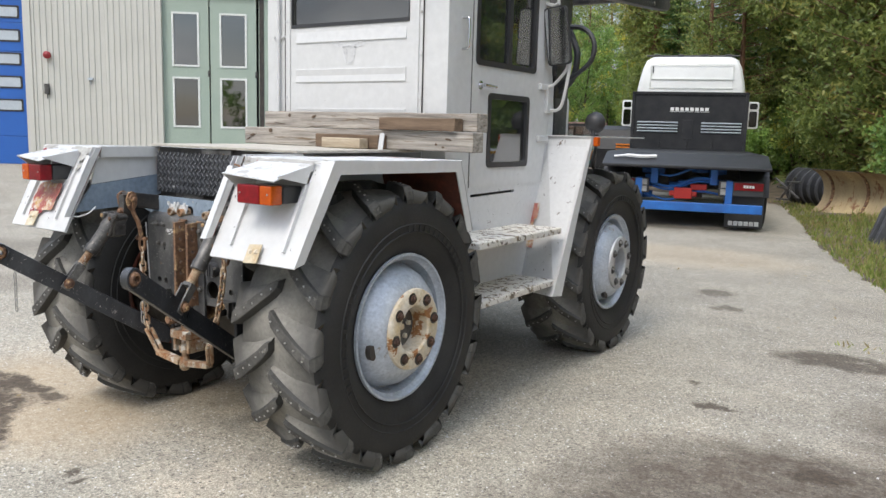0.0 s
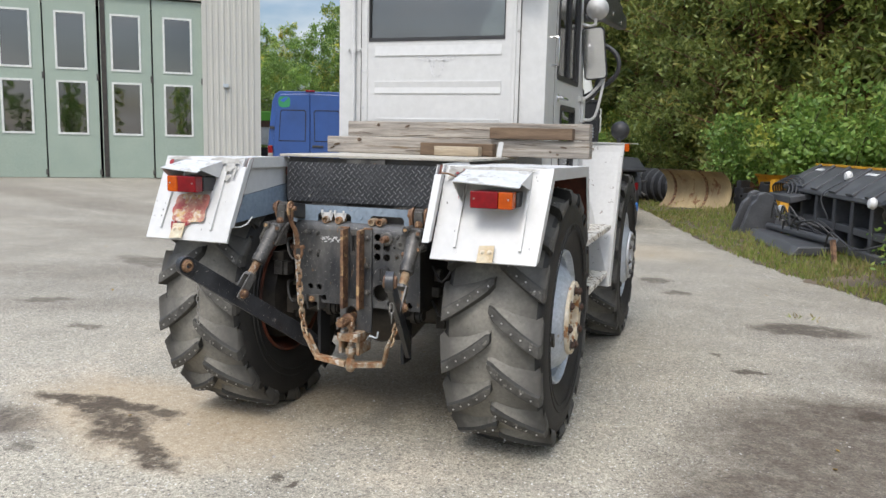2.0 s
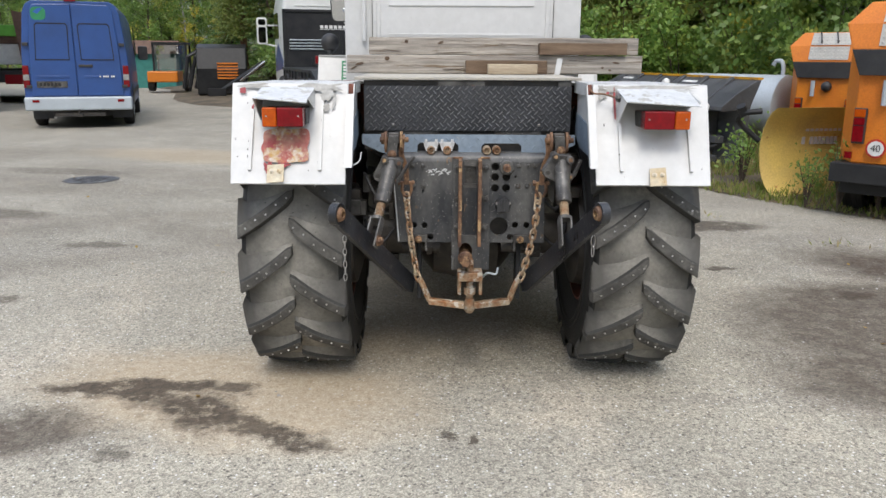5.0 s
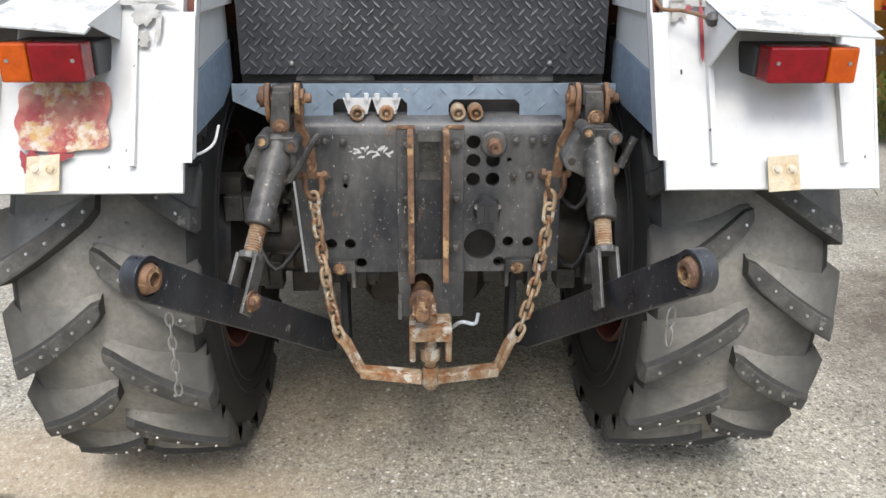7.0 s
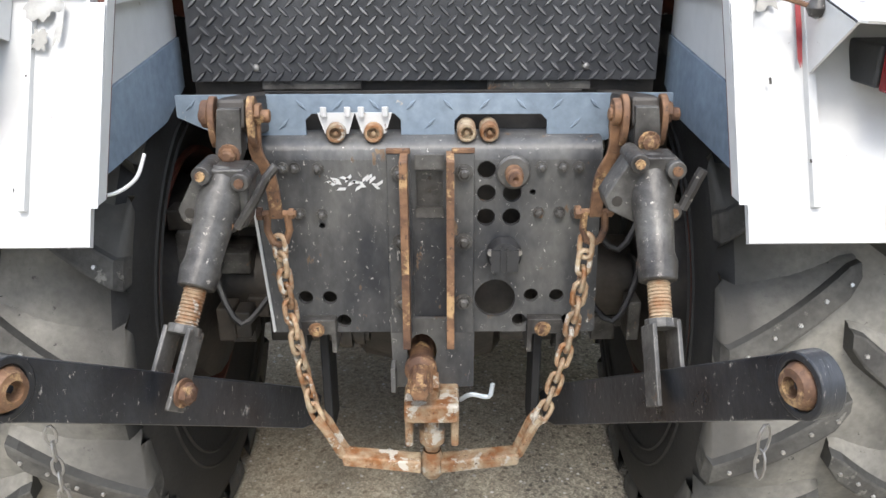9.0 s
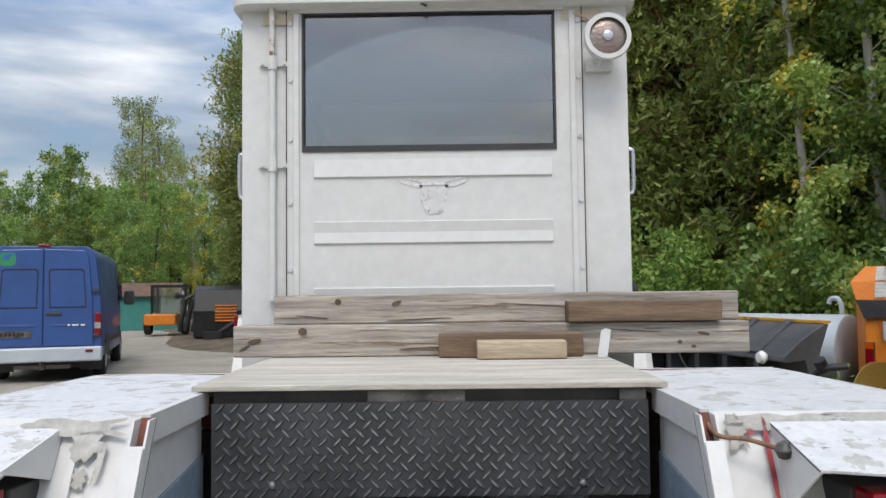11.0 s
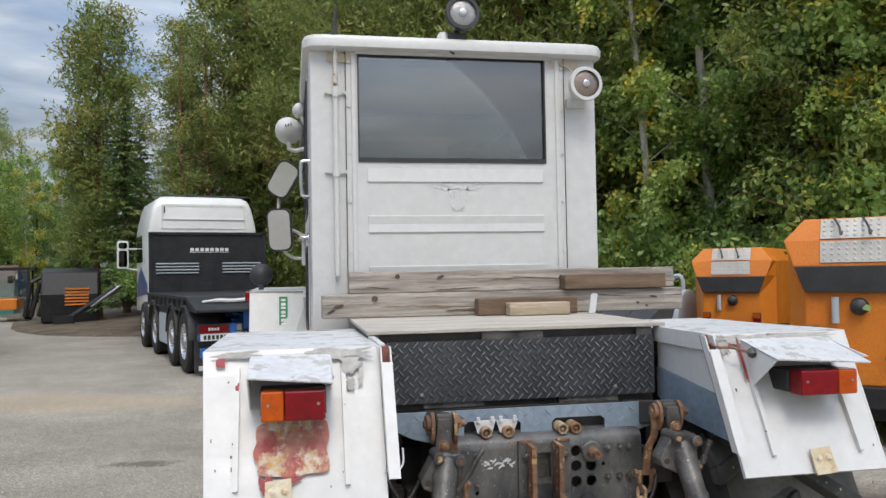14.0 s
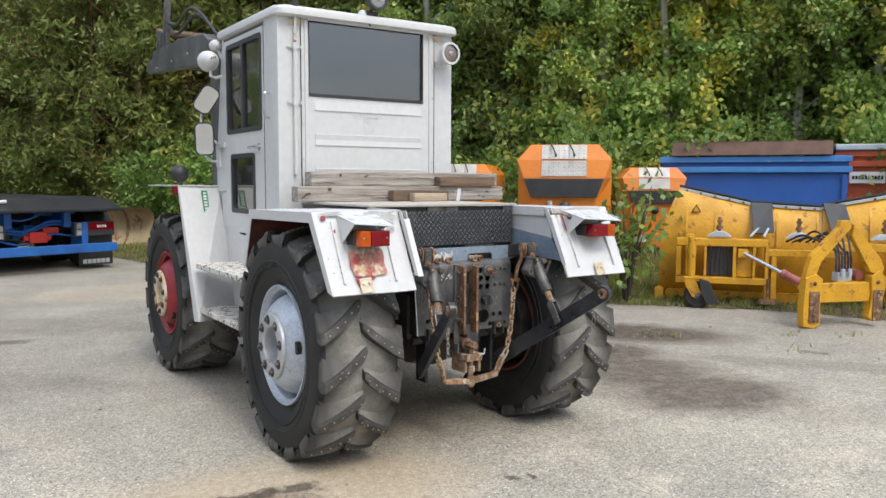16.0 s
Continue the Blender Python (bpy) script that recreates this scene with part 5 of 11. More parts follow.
# blue-grey cross member with two slots, tread pattern on it
_bm = bm_new()
_slots = [[(-0.220, 1.022), (-0.042, 1.022), (-0.042, 1.064), (-0.054, 1.076), (-0.208, 1.076), (-0.220, 1.064)], [(0.058, 1.022), (0.231, 1.022), (0.231, 1.062), (0.219, 1.074), (0.070, 1.074), (0.058, 1.062)]]
holed(_bm, [(-0.458, 1.111), (-0.458, 1.071), (-0.38, 1.034), (-0.29, 1.010), (0.29, 1.010), (0.38, 1.034), (0.462, 1.069), (0.462, 1.111)], _slots, "y", -0.330, -0.322)
for _i in range(26):
    _x, _z = -0.43 + _i * 0.034, (1.093, 1.057)[_i % 2]
    if _z < 1.08 and (-0.235 < _x < -0.03 or 0.04 < _x < 0.245):
        continue
    _mm = Matrix.Translation((_x, -0.330, _z)) @ pose(0, 0, 0, 0, -45 if _i % 4 < 2 else 45, 0)
    prism(_bm, [(-0.014, 0), (0, 0.0035), (0.014, 0), (0, -0.0035)], "y", 0.0005, -0.0028, 0, _mm)
part("cross_member", _bm, M_BLUEGREY, TR, "blue-grey tread-plate cross member with two slots", bevel=0.0015)
# dark sheet that paints the shade seen through the two slots
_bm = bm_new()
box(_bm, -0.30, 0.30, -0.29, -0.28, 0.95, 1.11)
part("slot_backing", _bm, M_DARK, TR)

# hydraulic couplers
def coupler(x, z, m, flap):
    bm = bm_new()
    o = Matrix.Translation((x, -0.345, z))
    lathe(bm, [(0.03, 0.018), (-0.022, 0.018), (-0.026, 0.0155), (-0.026, 0.0115), (-0.012, 0.0105), (-0.012, 0.005), (-0.020, 0.004), (-0.020, 0.0003)], 20, "y", m=o, cap=False)
    ob = part("hydraulic_coupler", bm, m, TR, "worn round hydraulic coupler", smooth=True)
    if flap:
        bm = bm_new()
        prism(bm, [(x - 0.034, z + 0.034), (x + 0.034, z + 0.034), (x + 0.022, z - 0.004), (x - 0.022, z - 0.004)], "y", -0.350, -0.344)
        for dx in (-0.022, 0.022):
            rod(bm, (x + dx, -0.356, z + 0.030), (x + dx, -0.356, z + 0.046), 0.006, 8)
        part("dust_cap", bm, M_WHITE_CHIP, ob, "white dust cap flap")
    return ob


coupler(-0.160, 1.047, M_CHAIN, True)
coupler(-0.091, 1.047, M_CHAIN, True)
coupler(0.080, 1.047, M_CHAIN, False)
coupler(0.122, 1.047, M_CHAIN, False)

# the black mounting plate with its holes, rounded over at the top
_REAR_AT, _PTO_AT = pose(0.006, 0.036, -0.012), pose(0.004, 0.104, -0.032)
_holes = [disc_pts(0.0175, 14, *c) for c in ((0.111, 0.991), (0.111, 0.946), (0.159, 0.946), (0.111, 0.899), (0.159, 0.899))] + [disc_pts(0.006, 8, 0.198, 0.948), disc_pts(0.040, 24, 0.131, 0.730)]
_holes += [disc_pts(0.0145, 12, *c) for c in ((0.202, 0.736), (0.252, 0.735), (0.180, 0.682), (0.277, 0.682), (-0.241, 0.734), (-0.194, 0.733), (-0.168, 0.682))] + [disc_pts(0.006, 8, -0.20, 0.884), disc_pts(0.005, 8, -0.06, 0.682)]
_holes.append([(-0.020, 0.99), (0.030, 0.99), (0.030, 0.915), (-0.020, 0.915)])
_bm = bm_new()
holed(_bm, [(-0.312, 0.658), (0.330, 0.656), (0.324, 1.010), (-0.322, 1.012)], _holes, "y", -0.412, -0.400)
_pr = [(-0.412, 1.010), (-0.409, 1.028), (-0.400, 1.040), (-0.385, 1.047), (-0.325, 1.049), (-0.325, 1.037), (-0.385, 1.035), (-0.394, 1.028), (-0.400, 1.010)]
prism(_bm, _pr, "x", -0.322, 0.324)
_sh = part("mounting_plate", _bm, M_BLACKPL, TR, "scratched black steel mounting plate full of holes", smooth=True)
_sh.matrix_basis = _REAR_AT
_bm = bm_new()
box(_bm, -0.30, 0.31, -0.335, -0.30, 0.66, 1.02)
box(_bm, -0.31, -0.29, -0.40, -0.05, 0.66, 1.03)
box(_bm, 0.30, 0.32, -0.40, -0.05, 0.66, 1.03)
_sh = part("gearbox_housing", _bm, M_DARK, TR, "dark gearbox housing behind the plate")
_sh.matrix_basis = _REAR_AT
_bm = bm_new()
box(_bm, -0.022, 0.032, -0.395, -0.385, 0.90, 1.0)
rod(_bm, (0.005, -0.385, 0.972), (0.005, -0.398, 0.972), 0.004, 8, mi=1)
rod(_bm, (0.005, -0.385, 0.946), (0.005, -0.398, 0.946), 0.004, 8, mi=1)
box(_bm, -0.022, 0.032, -0.42, -0.405, 0.995, 1.022)
box(_bm, -0.022, 0.032, -0.416, -0.405, 0.90, 0.918)
_sh = part("centre_recess", _bm, [M_CAST, M_DARK], TR, "grey recessed centre piece")
_sh.matrix_basis = _REAR_AT
# paint marks too worn to read
_rnd = random.Random(5)
_bm = bm_new()
for _k in range(15):
    _x, _z = -0.178 + _k * 0.0064, 0.966 + 0.008 * _k / 14 + _rnd.uniform(-0.012, 0.010)
    _a = _rnd.uniform(-60, 60)
    _mm = Matrix.Translation((_x, -0.4128, _z)) @ pose(0, 0, 0, 0, _a, 0)
    prism(_bm, [(-0.010, -0.002), (-0.004, 0.003), (0.009, 0.002), (0.006, -0.003)], "y", 0, -0.0008, 0, _mm)
_sh = part("paint_mark", _bm, M_WHITE_CHIP, TR, "smeared white paint marks")
_sh.matrix_basis = _REAR_AT
_bm = bm_new()
prism(_bm, [(-0.333, 0.995), (-0.328, 0.997), (-0.304, 0.662), (-0.309, 0.660)], "y", -0.417, -0.4135)
_sh = part("wire", _bm, M_WHITE, TR, "thin white wire")
_sh.matrix_basis = _REAR_AT

# angle bars up the middle: flange with bolts, web with a row of holes
for _s, _xf0, _xf1, _xw in ((-1, -0.074, -0.030, -0.034), (1, 0.046, 0.088, 0.036)):
    _bm = bm_new()
    box(_bm, _xf0, _xf1, -0.424, -0.4125, 0.660, 1.026)
    _fl = part("angle_flange", _bm, M_BLACKPL, TR, "black bolted flange", bevel=0.002)
    _fl.matrix_basis = _REAR_AT
    _bm = bm_new()
    holed(_bm, [(-0.4125, 0.652), (-0.4125, 1.028), (-0.478, 1.024), (-0.478, 0.652)], [disc_pts(0.0085, 8, -0.449, 0.69 + 0.052 * _i) for _i in range(7)], "x", _xw, _xw + (0.014 if _s > 0 else -0.014) * 1.0)
    _sh = part("angle_web", _bm, M_RUST, TR, "rusty perforated steel bar", bevel=0.0015)
    _sh.matrix_basis = _REAR_AT
    _bm = bm_new()
    box(_bm, _xf0, _xf1, -0.4265, -0.4125, 1.0265, 1.034)
    _sh = part("angle_cap", _bm, M_RUST, TR, "rusty top edge of the angle bar", bevel=0.001)
    _sh.matrix_basis = _REAR_AT
    for _z in (0.989, 0.855, 0.729):
        _bm = bm_new()
        _x = (_xf0 + _xf1) / 2 + 0.002
        hexbolt(_bm, (_x, -0.424, _z), (_x, -0.441, _z), 0.0125)
        part("bolt", _bm, M_CAST, _fl)
# centre drop plate with power take-off
_bm = bm_new()
_hole = [(0.030 * math.cos(a) - 0.014, 0.618 + 0.040 * math.sin(a)) for a in [2 * math.pi * i / 16 for i in range(16)]]
holed(_bm, [(-0.076, 0.692), (0.091, 0.690), (0.090, 0.536), (-0.072, 0.536)], [_hole], "y", -0.4225, -0.4130)
box(_bm, -0.076, -0.066, -0.46, -0.4225, 0.545, 0.60)
_sh = part("drop_plate", _bm, M_BLACKPL, TR, "black drop plate round the power take-off", bevel=0.0015)
_sh.matrix_basis = _REAR_AT
_bm = bm_new()
_o = Matrix.Translation((-0.014, 0, 0.616))
lathe(_bm, [(-0.36, 0.036), (-0.43, 0.036), (-0.44, 0.030), (-0.45, 0.026), (-0.50, 0.025), (-0.515, 0.032), (-0.530, 0.032), (-0.540, 0.022), (-0.60, 0.0205), (-0.612, 0.0165), (-0.612, 0.0003)], 18, "y", m=_o, cap=False)
_pto = part("power_take_off", _bm, M_RUST, TR, "rusty splined power take-off shaft", smooth=True)
_pto.matrix_basis = _PTO_AT
for _k in range(6):
    _a = 2 * math.pi * _k / 6
    _c, _s2 = 0.0205 * math.cos(_a), 0.0205 * math.sin(_a)
    _bm = bm_new()
    rod(_bm, (-0.014 + _c, -0.545, 0.616 + _s2), (-0.014 + _c, -0.606, 0.616 + _s2), 0.004, 6)
    part("spline", _bm, M_RUST, _pto)
_bm = bm_new()
lathe(_bm, [(-0.413, 0.032), (-0.420, 0.032), (-0.424, 0.028), (-0.4245, 0.010)], 24, "y", m=Matrix.Translation((0.160, 0, 0.988)), cap=False)
_sh = part("round_washer", _bm, M_CAST, TR, "dark round washer with a rusty stub", smooth=True)
_sh.matrix_basis = _REAR_AT
_bm = bm_new()
lathe(_bm, [(-0.422, 0.017), (-0.450, 0.016), (-0.453, 0.013), (-0.470, 0.0125), (-0.470, 0.006), (-0.464, 0.0003)], 18, "y", m=Matrix.Translation((0.160, 0, 0.988)), cap=False)
part("stub_shaft", _bm, M_RUST, _sh, "rusty stub", smooth=True)
_bm = bm_new()
_o = Matrix.Translation((0.146, 0, 0.826))
lathe(_bm, [(-0.412, 0.034), (-0.425, 0.034), (-0.432, 0.029), (-0.438, 0.029), (-0.440, 0.0003)], 20, "y", m=_o, cap=False)
box(_bm, 0.120, 0.172, -0.444, -0.436, 0.800, 0.842)
box(_bm, 0.138, 0.142, -0.449, -0.444, 0.80, 0.85)
box(_bm, 0.150, 0.154, -0.449, -0.444, 0.80, 0.85)
for _x in (0.119, 0.173):
    rod(_bm, (_x, -0.43, 0.836), (_x, -0.441, 0.836), 0.006, 8, mi=1)
_sh = part("trailer_socket", _bm, [M_PLASTIC, M_STEEL], TR, "round black trailer socket", smooth=True)
_sh.matrix_basis = _REAR_AT
for _x, _z in ((-0.266, 0.997), (-0.244, 0.997), (-0.201, 0.996), (-0.240, 0.908), (-0.199, 0.907), (0.212, 0.997), (0.252, 0.997), (0.281, 0.996), (0.210, 0.908), (0.249, 0.908), (0.280, 0.906)):
    _bm = bm_new()
    hexbolt(_bm, (_x, -0.412, _z), (_x, -0.428, _z), 0.0085)
    _sh = part("plate_bolt", _bm, M_CAST, TR)
    _sh.matrix_basis = _REAR_AT

# brackets under the plate
for _s in (-1, 1):
    _bm = bm_new()
    _x = 0.222 * _s + 0.012
    box(_bm, _x - 0.034, _x + 0.034, -0.470, -0.40, 0.640, 0.672)
    box(_bm, _x - 0.034, _x - 0.024, -0.470, -0.36, 0.600, 0.645)
    box(_bm, _x + 0.024, _x + 0.034, -0.470, -0.36, 0.600, 0.645)
    hexbolt(_bm, (_x - 0.004, -0.470, 0.652), (_x - 0.004, -0.486, 0.652), 0.012, 1)
    _o = part("lower_bracket", _bm, [M_CAST, M_RUST], TR, "worn bracket with a rusty bolt", bevel=0.002)
    _o.matrix_basis = pose(0, 0.070, 0.011)
    _bm = bm_new()
    rod(_bm, (_x - 0.08, -0.36, 0.600), (_x + 0.09, -0.36, 0.600), 0.028, 14)
    rod(_bm, (_x + 0.03, -0.36, 0.600), (_x + 0.055, -0.36, 0.600), 0.042, 14)
    rod(_bm, (_x + 0.062, -0.36, 0.600), (_x + 0.08, -0.36, 0.600), 0.036, 14)
    _o = part("link_pivot", _bm, M_DARK, TR, "dark greasy pivot", smooth=True)
    _o.matrix_basis = pose(0, 0.070, 0.011)
    _bm = bm_new()
    box(_bm, _x - 0.012, _x + 0.006, -0.40, -0.30, 0.36, 0.62)
    _o = part("hanger", _bm, M_BLACK, TR, bevel=0.003)
    _o.matrix_basis = pose(0, 0.070, 0.011)

# lower link arms
def lower_link(s):
    a, b = (V((-0.487, -0.972, 0.882)), V((-0.246, -0.31, 0.425))) if s < 0 else (V((0.452, -0.992, 0.892)), V((0.258, -0.31, 0.430)))
    d = (b - a).normalized()
    side = V((0, 0, 1)).cross(d).normalized()
    up = d.cross(side).normalized()
    bm = bm_new()
    hh, hw = 0.038, 0.011
    stations = [(0.0, 0.040), (0.04, 0.039), (0.5, 0.040), (0.93, 0.042), (1.0, 0.030)]
    rings = []
    for t, h in stations:
        c = a.lerp(b, t)
        rings.append([bm.verts.new(c + side * x + up * z) for x, z in ((-hw, -h), (hw, -h), (hw, h), (-hw, h))])
    for p, q in zip(rings, rings[1:]):
        for j in range(4):
            bm.faces.new((p[j], p[(j + 1) % 4], q[(j + 1) % 4], q[j]))
    bm.faces.new(rings[0])
    bm.faces.new(rings[-1][::-1])
    m = Matrix.Translation(a - d * 0.012) @ side.to_track_quat("Z", "Y").to_matrix().to_4x4()
    lathe(bm, [(-0.016, 0.030), (-0.016, 0.0405), (0.016, 0.0405), (0.016, 0.030)], 24, "z", 0, True, m)
    arm = part("lower_link_arm", bm, M_LINK, TR, "black steel lower link arm with worn paint", smooth=True, bevel=0.002)
    bm = bm_new()
    lathe(bm, [(-0.027, 0.013), (-0.025, 0.022), (-0.012, 0.029), (0.012, 0.029), (0.025, 0.022), (0.027, 0.013)], 20, "z", 0, True, m)
    part("ball_eye", bm, M_RUST, arm, "rusty ball eye", smooth=True)
    # linch pin chain or clip hanging from the arm
    bm = bm_new()
    c = a.lerp(b, 0.10) - up * 0.045
    n = 7 if s < 0 else 2
    for k in range(n):
        z = -0.014 - 0.024 * k
        w = 0.0065 if s < 0 else 0.009
        hgt = 0.015 if s < 0 else 0.022
        mm = Matrix.Translation(c + V((0, 0, z * (1 if s < 0 else 1.6)))) @ pose(0, 0, 0, 0, 0, 90 * (k % 2) + 20)
        tube(bm, [mm @ V((w * math.cos(t), 0, hgt * math.sin(t))) for t in [2 * math.pi * i / 10 for i in range(10)]], 0.002, 5, closed=True)
    part("pin_chain", bm, M_STEEL, arm, "small hanging pin chain")
    # lift rod
    foot = V((-0.386, -0.742, 0.738)) if s < 0 else V((0.374, -0.742, 0.742))
    top = V((-0.316, -0.540, 1.026)) if s < 0 else V((0.374, -0.530, 1.042))
    e = (top - foot).normalized()
    bm = bm_new()
    for o in (-0.024, 0.018):
        mm = Matrix.Translation(foot + side * o) @ e.to_track_quat("Z", "Y").to_matrix().to_4x4()
        p = [foot + side * o - e * 0.03, foot + side * (o + 0.008) - e * 0.03, foot + side * (o + 0.008) + e * 0.095, foot + side * o + e * 0.095]
        q = e.cross(side).normalized() * 0.020
        vs = [bm.verts.new(k - q) for k in p] + [bm.verts.new(k + q) for k in p]
        for f in ((0, 1, 2, 3), (7, 6, 5, 4), (0, 4, 5, 1), (1, 5, 6, 2), (2, 6, 7, 3), (3, 7, 4, 0)):
            bm.faces.new([vs[i] for i in f])
    rod(bm, foot + e * 0.085, foot + e * 0.10, 0.026, 12)
    clev = part("clevis", bm, M_CAST, TR, "grey worn clevis", bevel=0.002)
    bm = bm_new()
    hexbolt(bm, foot - side * 0.026, foot - side * 0.046, 0.017)
    part("clevis_bolt", bm, M_RUST, clev, "rusty clevis bolt")
    bm = bm_new()
    body0, body1 = foot + e * 0.16, top
    turns = []
    for k in range(12):
        turns += [(0.0908 + 0.0057 * k, 0.0165), (0.0930 + 0.0057 * k, 0.0187)]
    lathe(bm, turns + [(0.16, 0.0165)], 14, "z", m=Matrix.Translation(foot) @ e.to_track_quat("Z", "Y").to_matrix().to_4x4())
    part("threaded_spindle", bm, M_CHAIN, TR, "rusty threaded spindle", smooth=True)
    bm = bm_new()
    L = (body1 - body0).length
    mm = Matrix.Translation(body0) @ e.to_track_quat("Z", "Y").to_matrix().to_4x4()
    lathe(bm, [(0, 0.020), (0, 0.030), (0.03, 0.033), (0.045, 0.029), (L * 0.55, 0.032), (L * 0.7, 0.037), (L * 0.85, 0.034), (L, 0.030)], 16, "z", m=mm)
    cx, cz = top.x, top.z
    # gearbox head with three bosses and a crank lug
    prism(bm, [(cx - 0.040, cz + 0.012), (cx + 0.034, cz + 0.012), (cx + 0.040, cz - 0.02), (cx + 0.032, cz - 0.085), (cx - 0.020, cz - 0.10), (cx - 0.072, cz - 0.075), (cx - 0.078, cz - 0.055)], "y", -0.575, -0.515)
    lev = part("levelling_box", bm, M_CAST, TR, "greasy cast-iron levelling box", smooth=True, bevel=0.003)
    for bx, bz in ((cx - 0.030, cz + 0.006), (cx + 0.030, cz - 0.006), (cx + 0.030 if s > 0 else cx + 0.008, cz - 0.075)):
        bm = bm_new()
        rod(bm, (bx, -0.510, bz), (bx, -0.591, bz), 0.0155, 12)
        part("boss", bm, M_CAST, lev, smooth=True, bevel=0.002)
        bm = bm_new()
        rod(bm, (bx, -0.591, bz), (bx, -0.597, bz), 0.008, 8)
        part("boss_pin", bm, M_RUST, lev, smooth=True)
    bm = bm_new()
    rod(bm, (cx - 0.058, -0.5755, cz - 0.060), (cx - 0.058, -0.5765, cz - 0.060), 0.009, 10)
    part("grease_hole", bm, M_DARK, lev)
    bm = bm_new()
    if s < 0:
        tube(bm, [(cx + 0.02, -0.590, cz - 0.08), (cx + 0.055, -0.595, cz - 0.03), (cx + 0.075, -0.595, cz + 0.005), (cx + 0.090, -0.590, cz + 0.022)], 0.0075, 8)
    else:
        tube(bm, [(cx + 0.045, -0.585, cz - 0.070), (cx + 0.065, -0.585, cz - 0.02), (cx + 0.072, -0.585, cz - 0.005)], 0.009, 8)
    part("crank_handle", bm, M_CAST, TR, smooth=True)
    # upper link plates and pins from the lift arm
    tx = -0.312 if s < 0 else 0.370
    zl = 0.012 if s < 0 else 0.030
    bm = bm_new()
    prism(bm, [(tx - 0.020, 1.122), (tx + 0.018, 1.122), (tx + 0.020 + 0.006 * s, 1.035 + zl), (tx + 0.010 + 0.006 * s, 1.012 + zl), (tx - 0.016 + 0.006 * s, 1.012 + zl), (tx - 0.024 + 0.006 * s, 1.03 + zl)], "y", -0.512, -0.468)
    hexbolt(bm, (tx + 0.006 * s, -0.512, 1.034 + zl), (tx + 0.006 * s, -0.530, 1.034 + zl), 0.014, 1)
    part("lift_link", bm, [M_CAST, M_RUST], TR, "greasy cast link with a rusty pin", bevel=0.005)
    bm = bm_new()
    for o, w in ((-0.033, 0.0055), (0.031, 0.0055)):
        q = [(-0.482 + 0.028 * math.cos(t), 1.100 + (0.038 if math.sin(t) > 0 else 0.050) * math.sin(t)) for t in [2 * math.pi * i / 16 for i in range(16)]]
        prism(bm, q, "x", tx + o - w, tx + o + w)
    rod(bm, (tx - 0.052, -0.482, 1.108), (tx - 0.039, -0.482, 1.108), 0.023, 14)
    rod(bm, (tx + 0.036, -0.482, 1.108), (tx + 0.046, -0.482, 1.108), 0.019, 6)
    rod(bm, (tx - 0.058, -0.482, 1.104), (tx + 0.060, -0.482, 1.104), 0.011, 10)
    part("lift_pin", bm, M_RUST, TR, "rusty pin with side plates", smooth=True, bevel=0.002)
    bm = bm_new()
    prism(bm, [(-0.46, 1.132), (-0.495, 1.135), (-0.508, 1.09), (-0.46, 1.065), (-0.10, 1.00), (-0.10, 1.08)], "x", tx - 0.024, tx + 0.023)
    part("lift_arm", bm, M_DARK, TR, "dark lift arm", bevel=0.006)
    # strap down to the chain
    sx = -0.276 if s < 0 else 0.322
    bm = bm_new()
    k = -1 if s > 0 else 1
    path = [(sx + 0.004 * s, -0.478, 1.120), (sx + 0.004 * s, -0.480, 1.09), (sx + 0.006 * s, -0.474, 1.04), (sx - 0.010 * s, -0.460, 0.99), (sx - 0.014 * s, -0.448, 0.912)]
    pts = curve_pts(path, 5)
    rings = []
    for p in pts:
        rings.append([bm.verts.new(p + V(q)) for q in ((-0.011, -0.006, 0), (0.011, -0.006, 0), (0.011, 0.006, 0), (-0.011, 0.006, 0))])
    for p, q in zip(rings, rings[1:]):
        for j in range(4):
            bm.faces.new((p[j], p[(j + 1) % 4], q[(j + 1) % 4], q[j]))
    bm.faces.new(rings[0])
    bm.faces.new(rings[-1][::-1])
    part("strap", bm, M_RUST, TR, "rusty flat steel strap", bevel=0.002)
    bm = bm_new()
    c = V((sx - 0.014 * s, -0.446, 0.900))
    tube(bm, [c + V((-0.018, 0, 0.022)), c + V((-0.020, 0, -0.012)), c + V((-0.012, 0, -0.034)), c + V((0, 0, -0.040)), c + V((0.012, 0, -0.034)), c + V((0.020, 0, -0.012)), c + V((0.018, 0, 0.022))], 0.0068, 8)
    rod(bm, c + V((-0.032, 0, 0.020)), c + V((0.034, 0, 0.020)), 0.0065, 8)
    rod(bm, c + V((-0.036, 0, 0.020)), c + V((-0.026, 0, 0.020)), 0.012, 6)
    rod(bm, c + V((0.022, 0, 0.020)), c + V((0.030, 0, 0.020)), 0.010, 8)
    part("shackle", bm, M_RUST, TR, "orange rusty shackle", smooth=True)


lower_link(-1)
lower_link(1)


def chain_link():
    bm = bm_new()
    pts = []
    for i in range(14):
        t = 2 * math.pi * i / 14
        pts.append((0.0115 * math.cos(t), 0, 0.012 * (1 if math.sin(t) >= 0 else -1) * (abs(math.sin(t)) > 0.01) + 0.0115 * math.sin(t)))
    tube(bm, pts, 0.0052, 7, closed=True)
    bmesh.ops.recalc_face_normals(bm, faces=bm.faces)
    me = bpy.data.meshes.new("chain_link")
    bm.to_mesh(me)
    bm.free()
    me.polygons.foreach_set("use_smooth", [True] * len(me.polygons))
    me.materials.append(M_CHAIN)
    return me


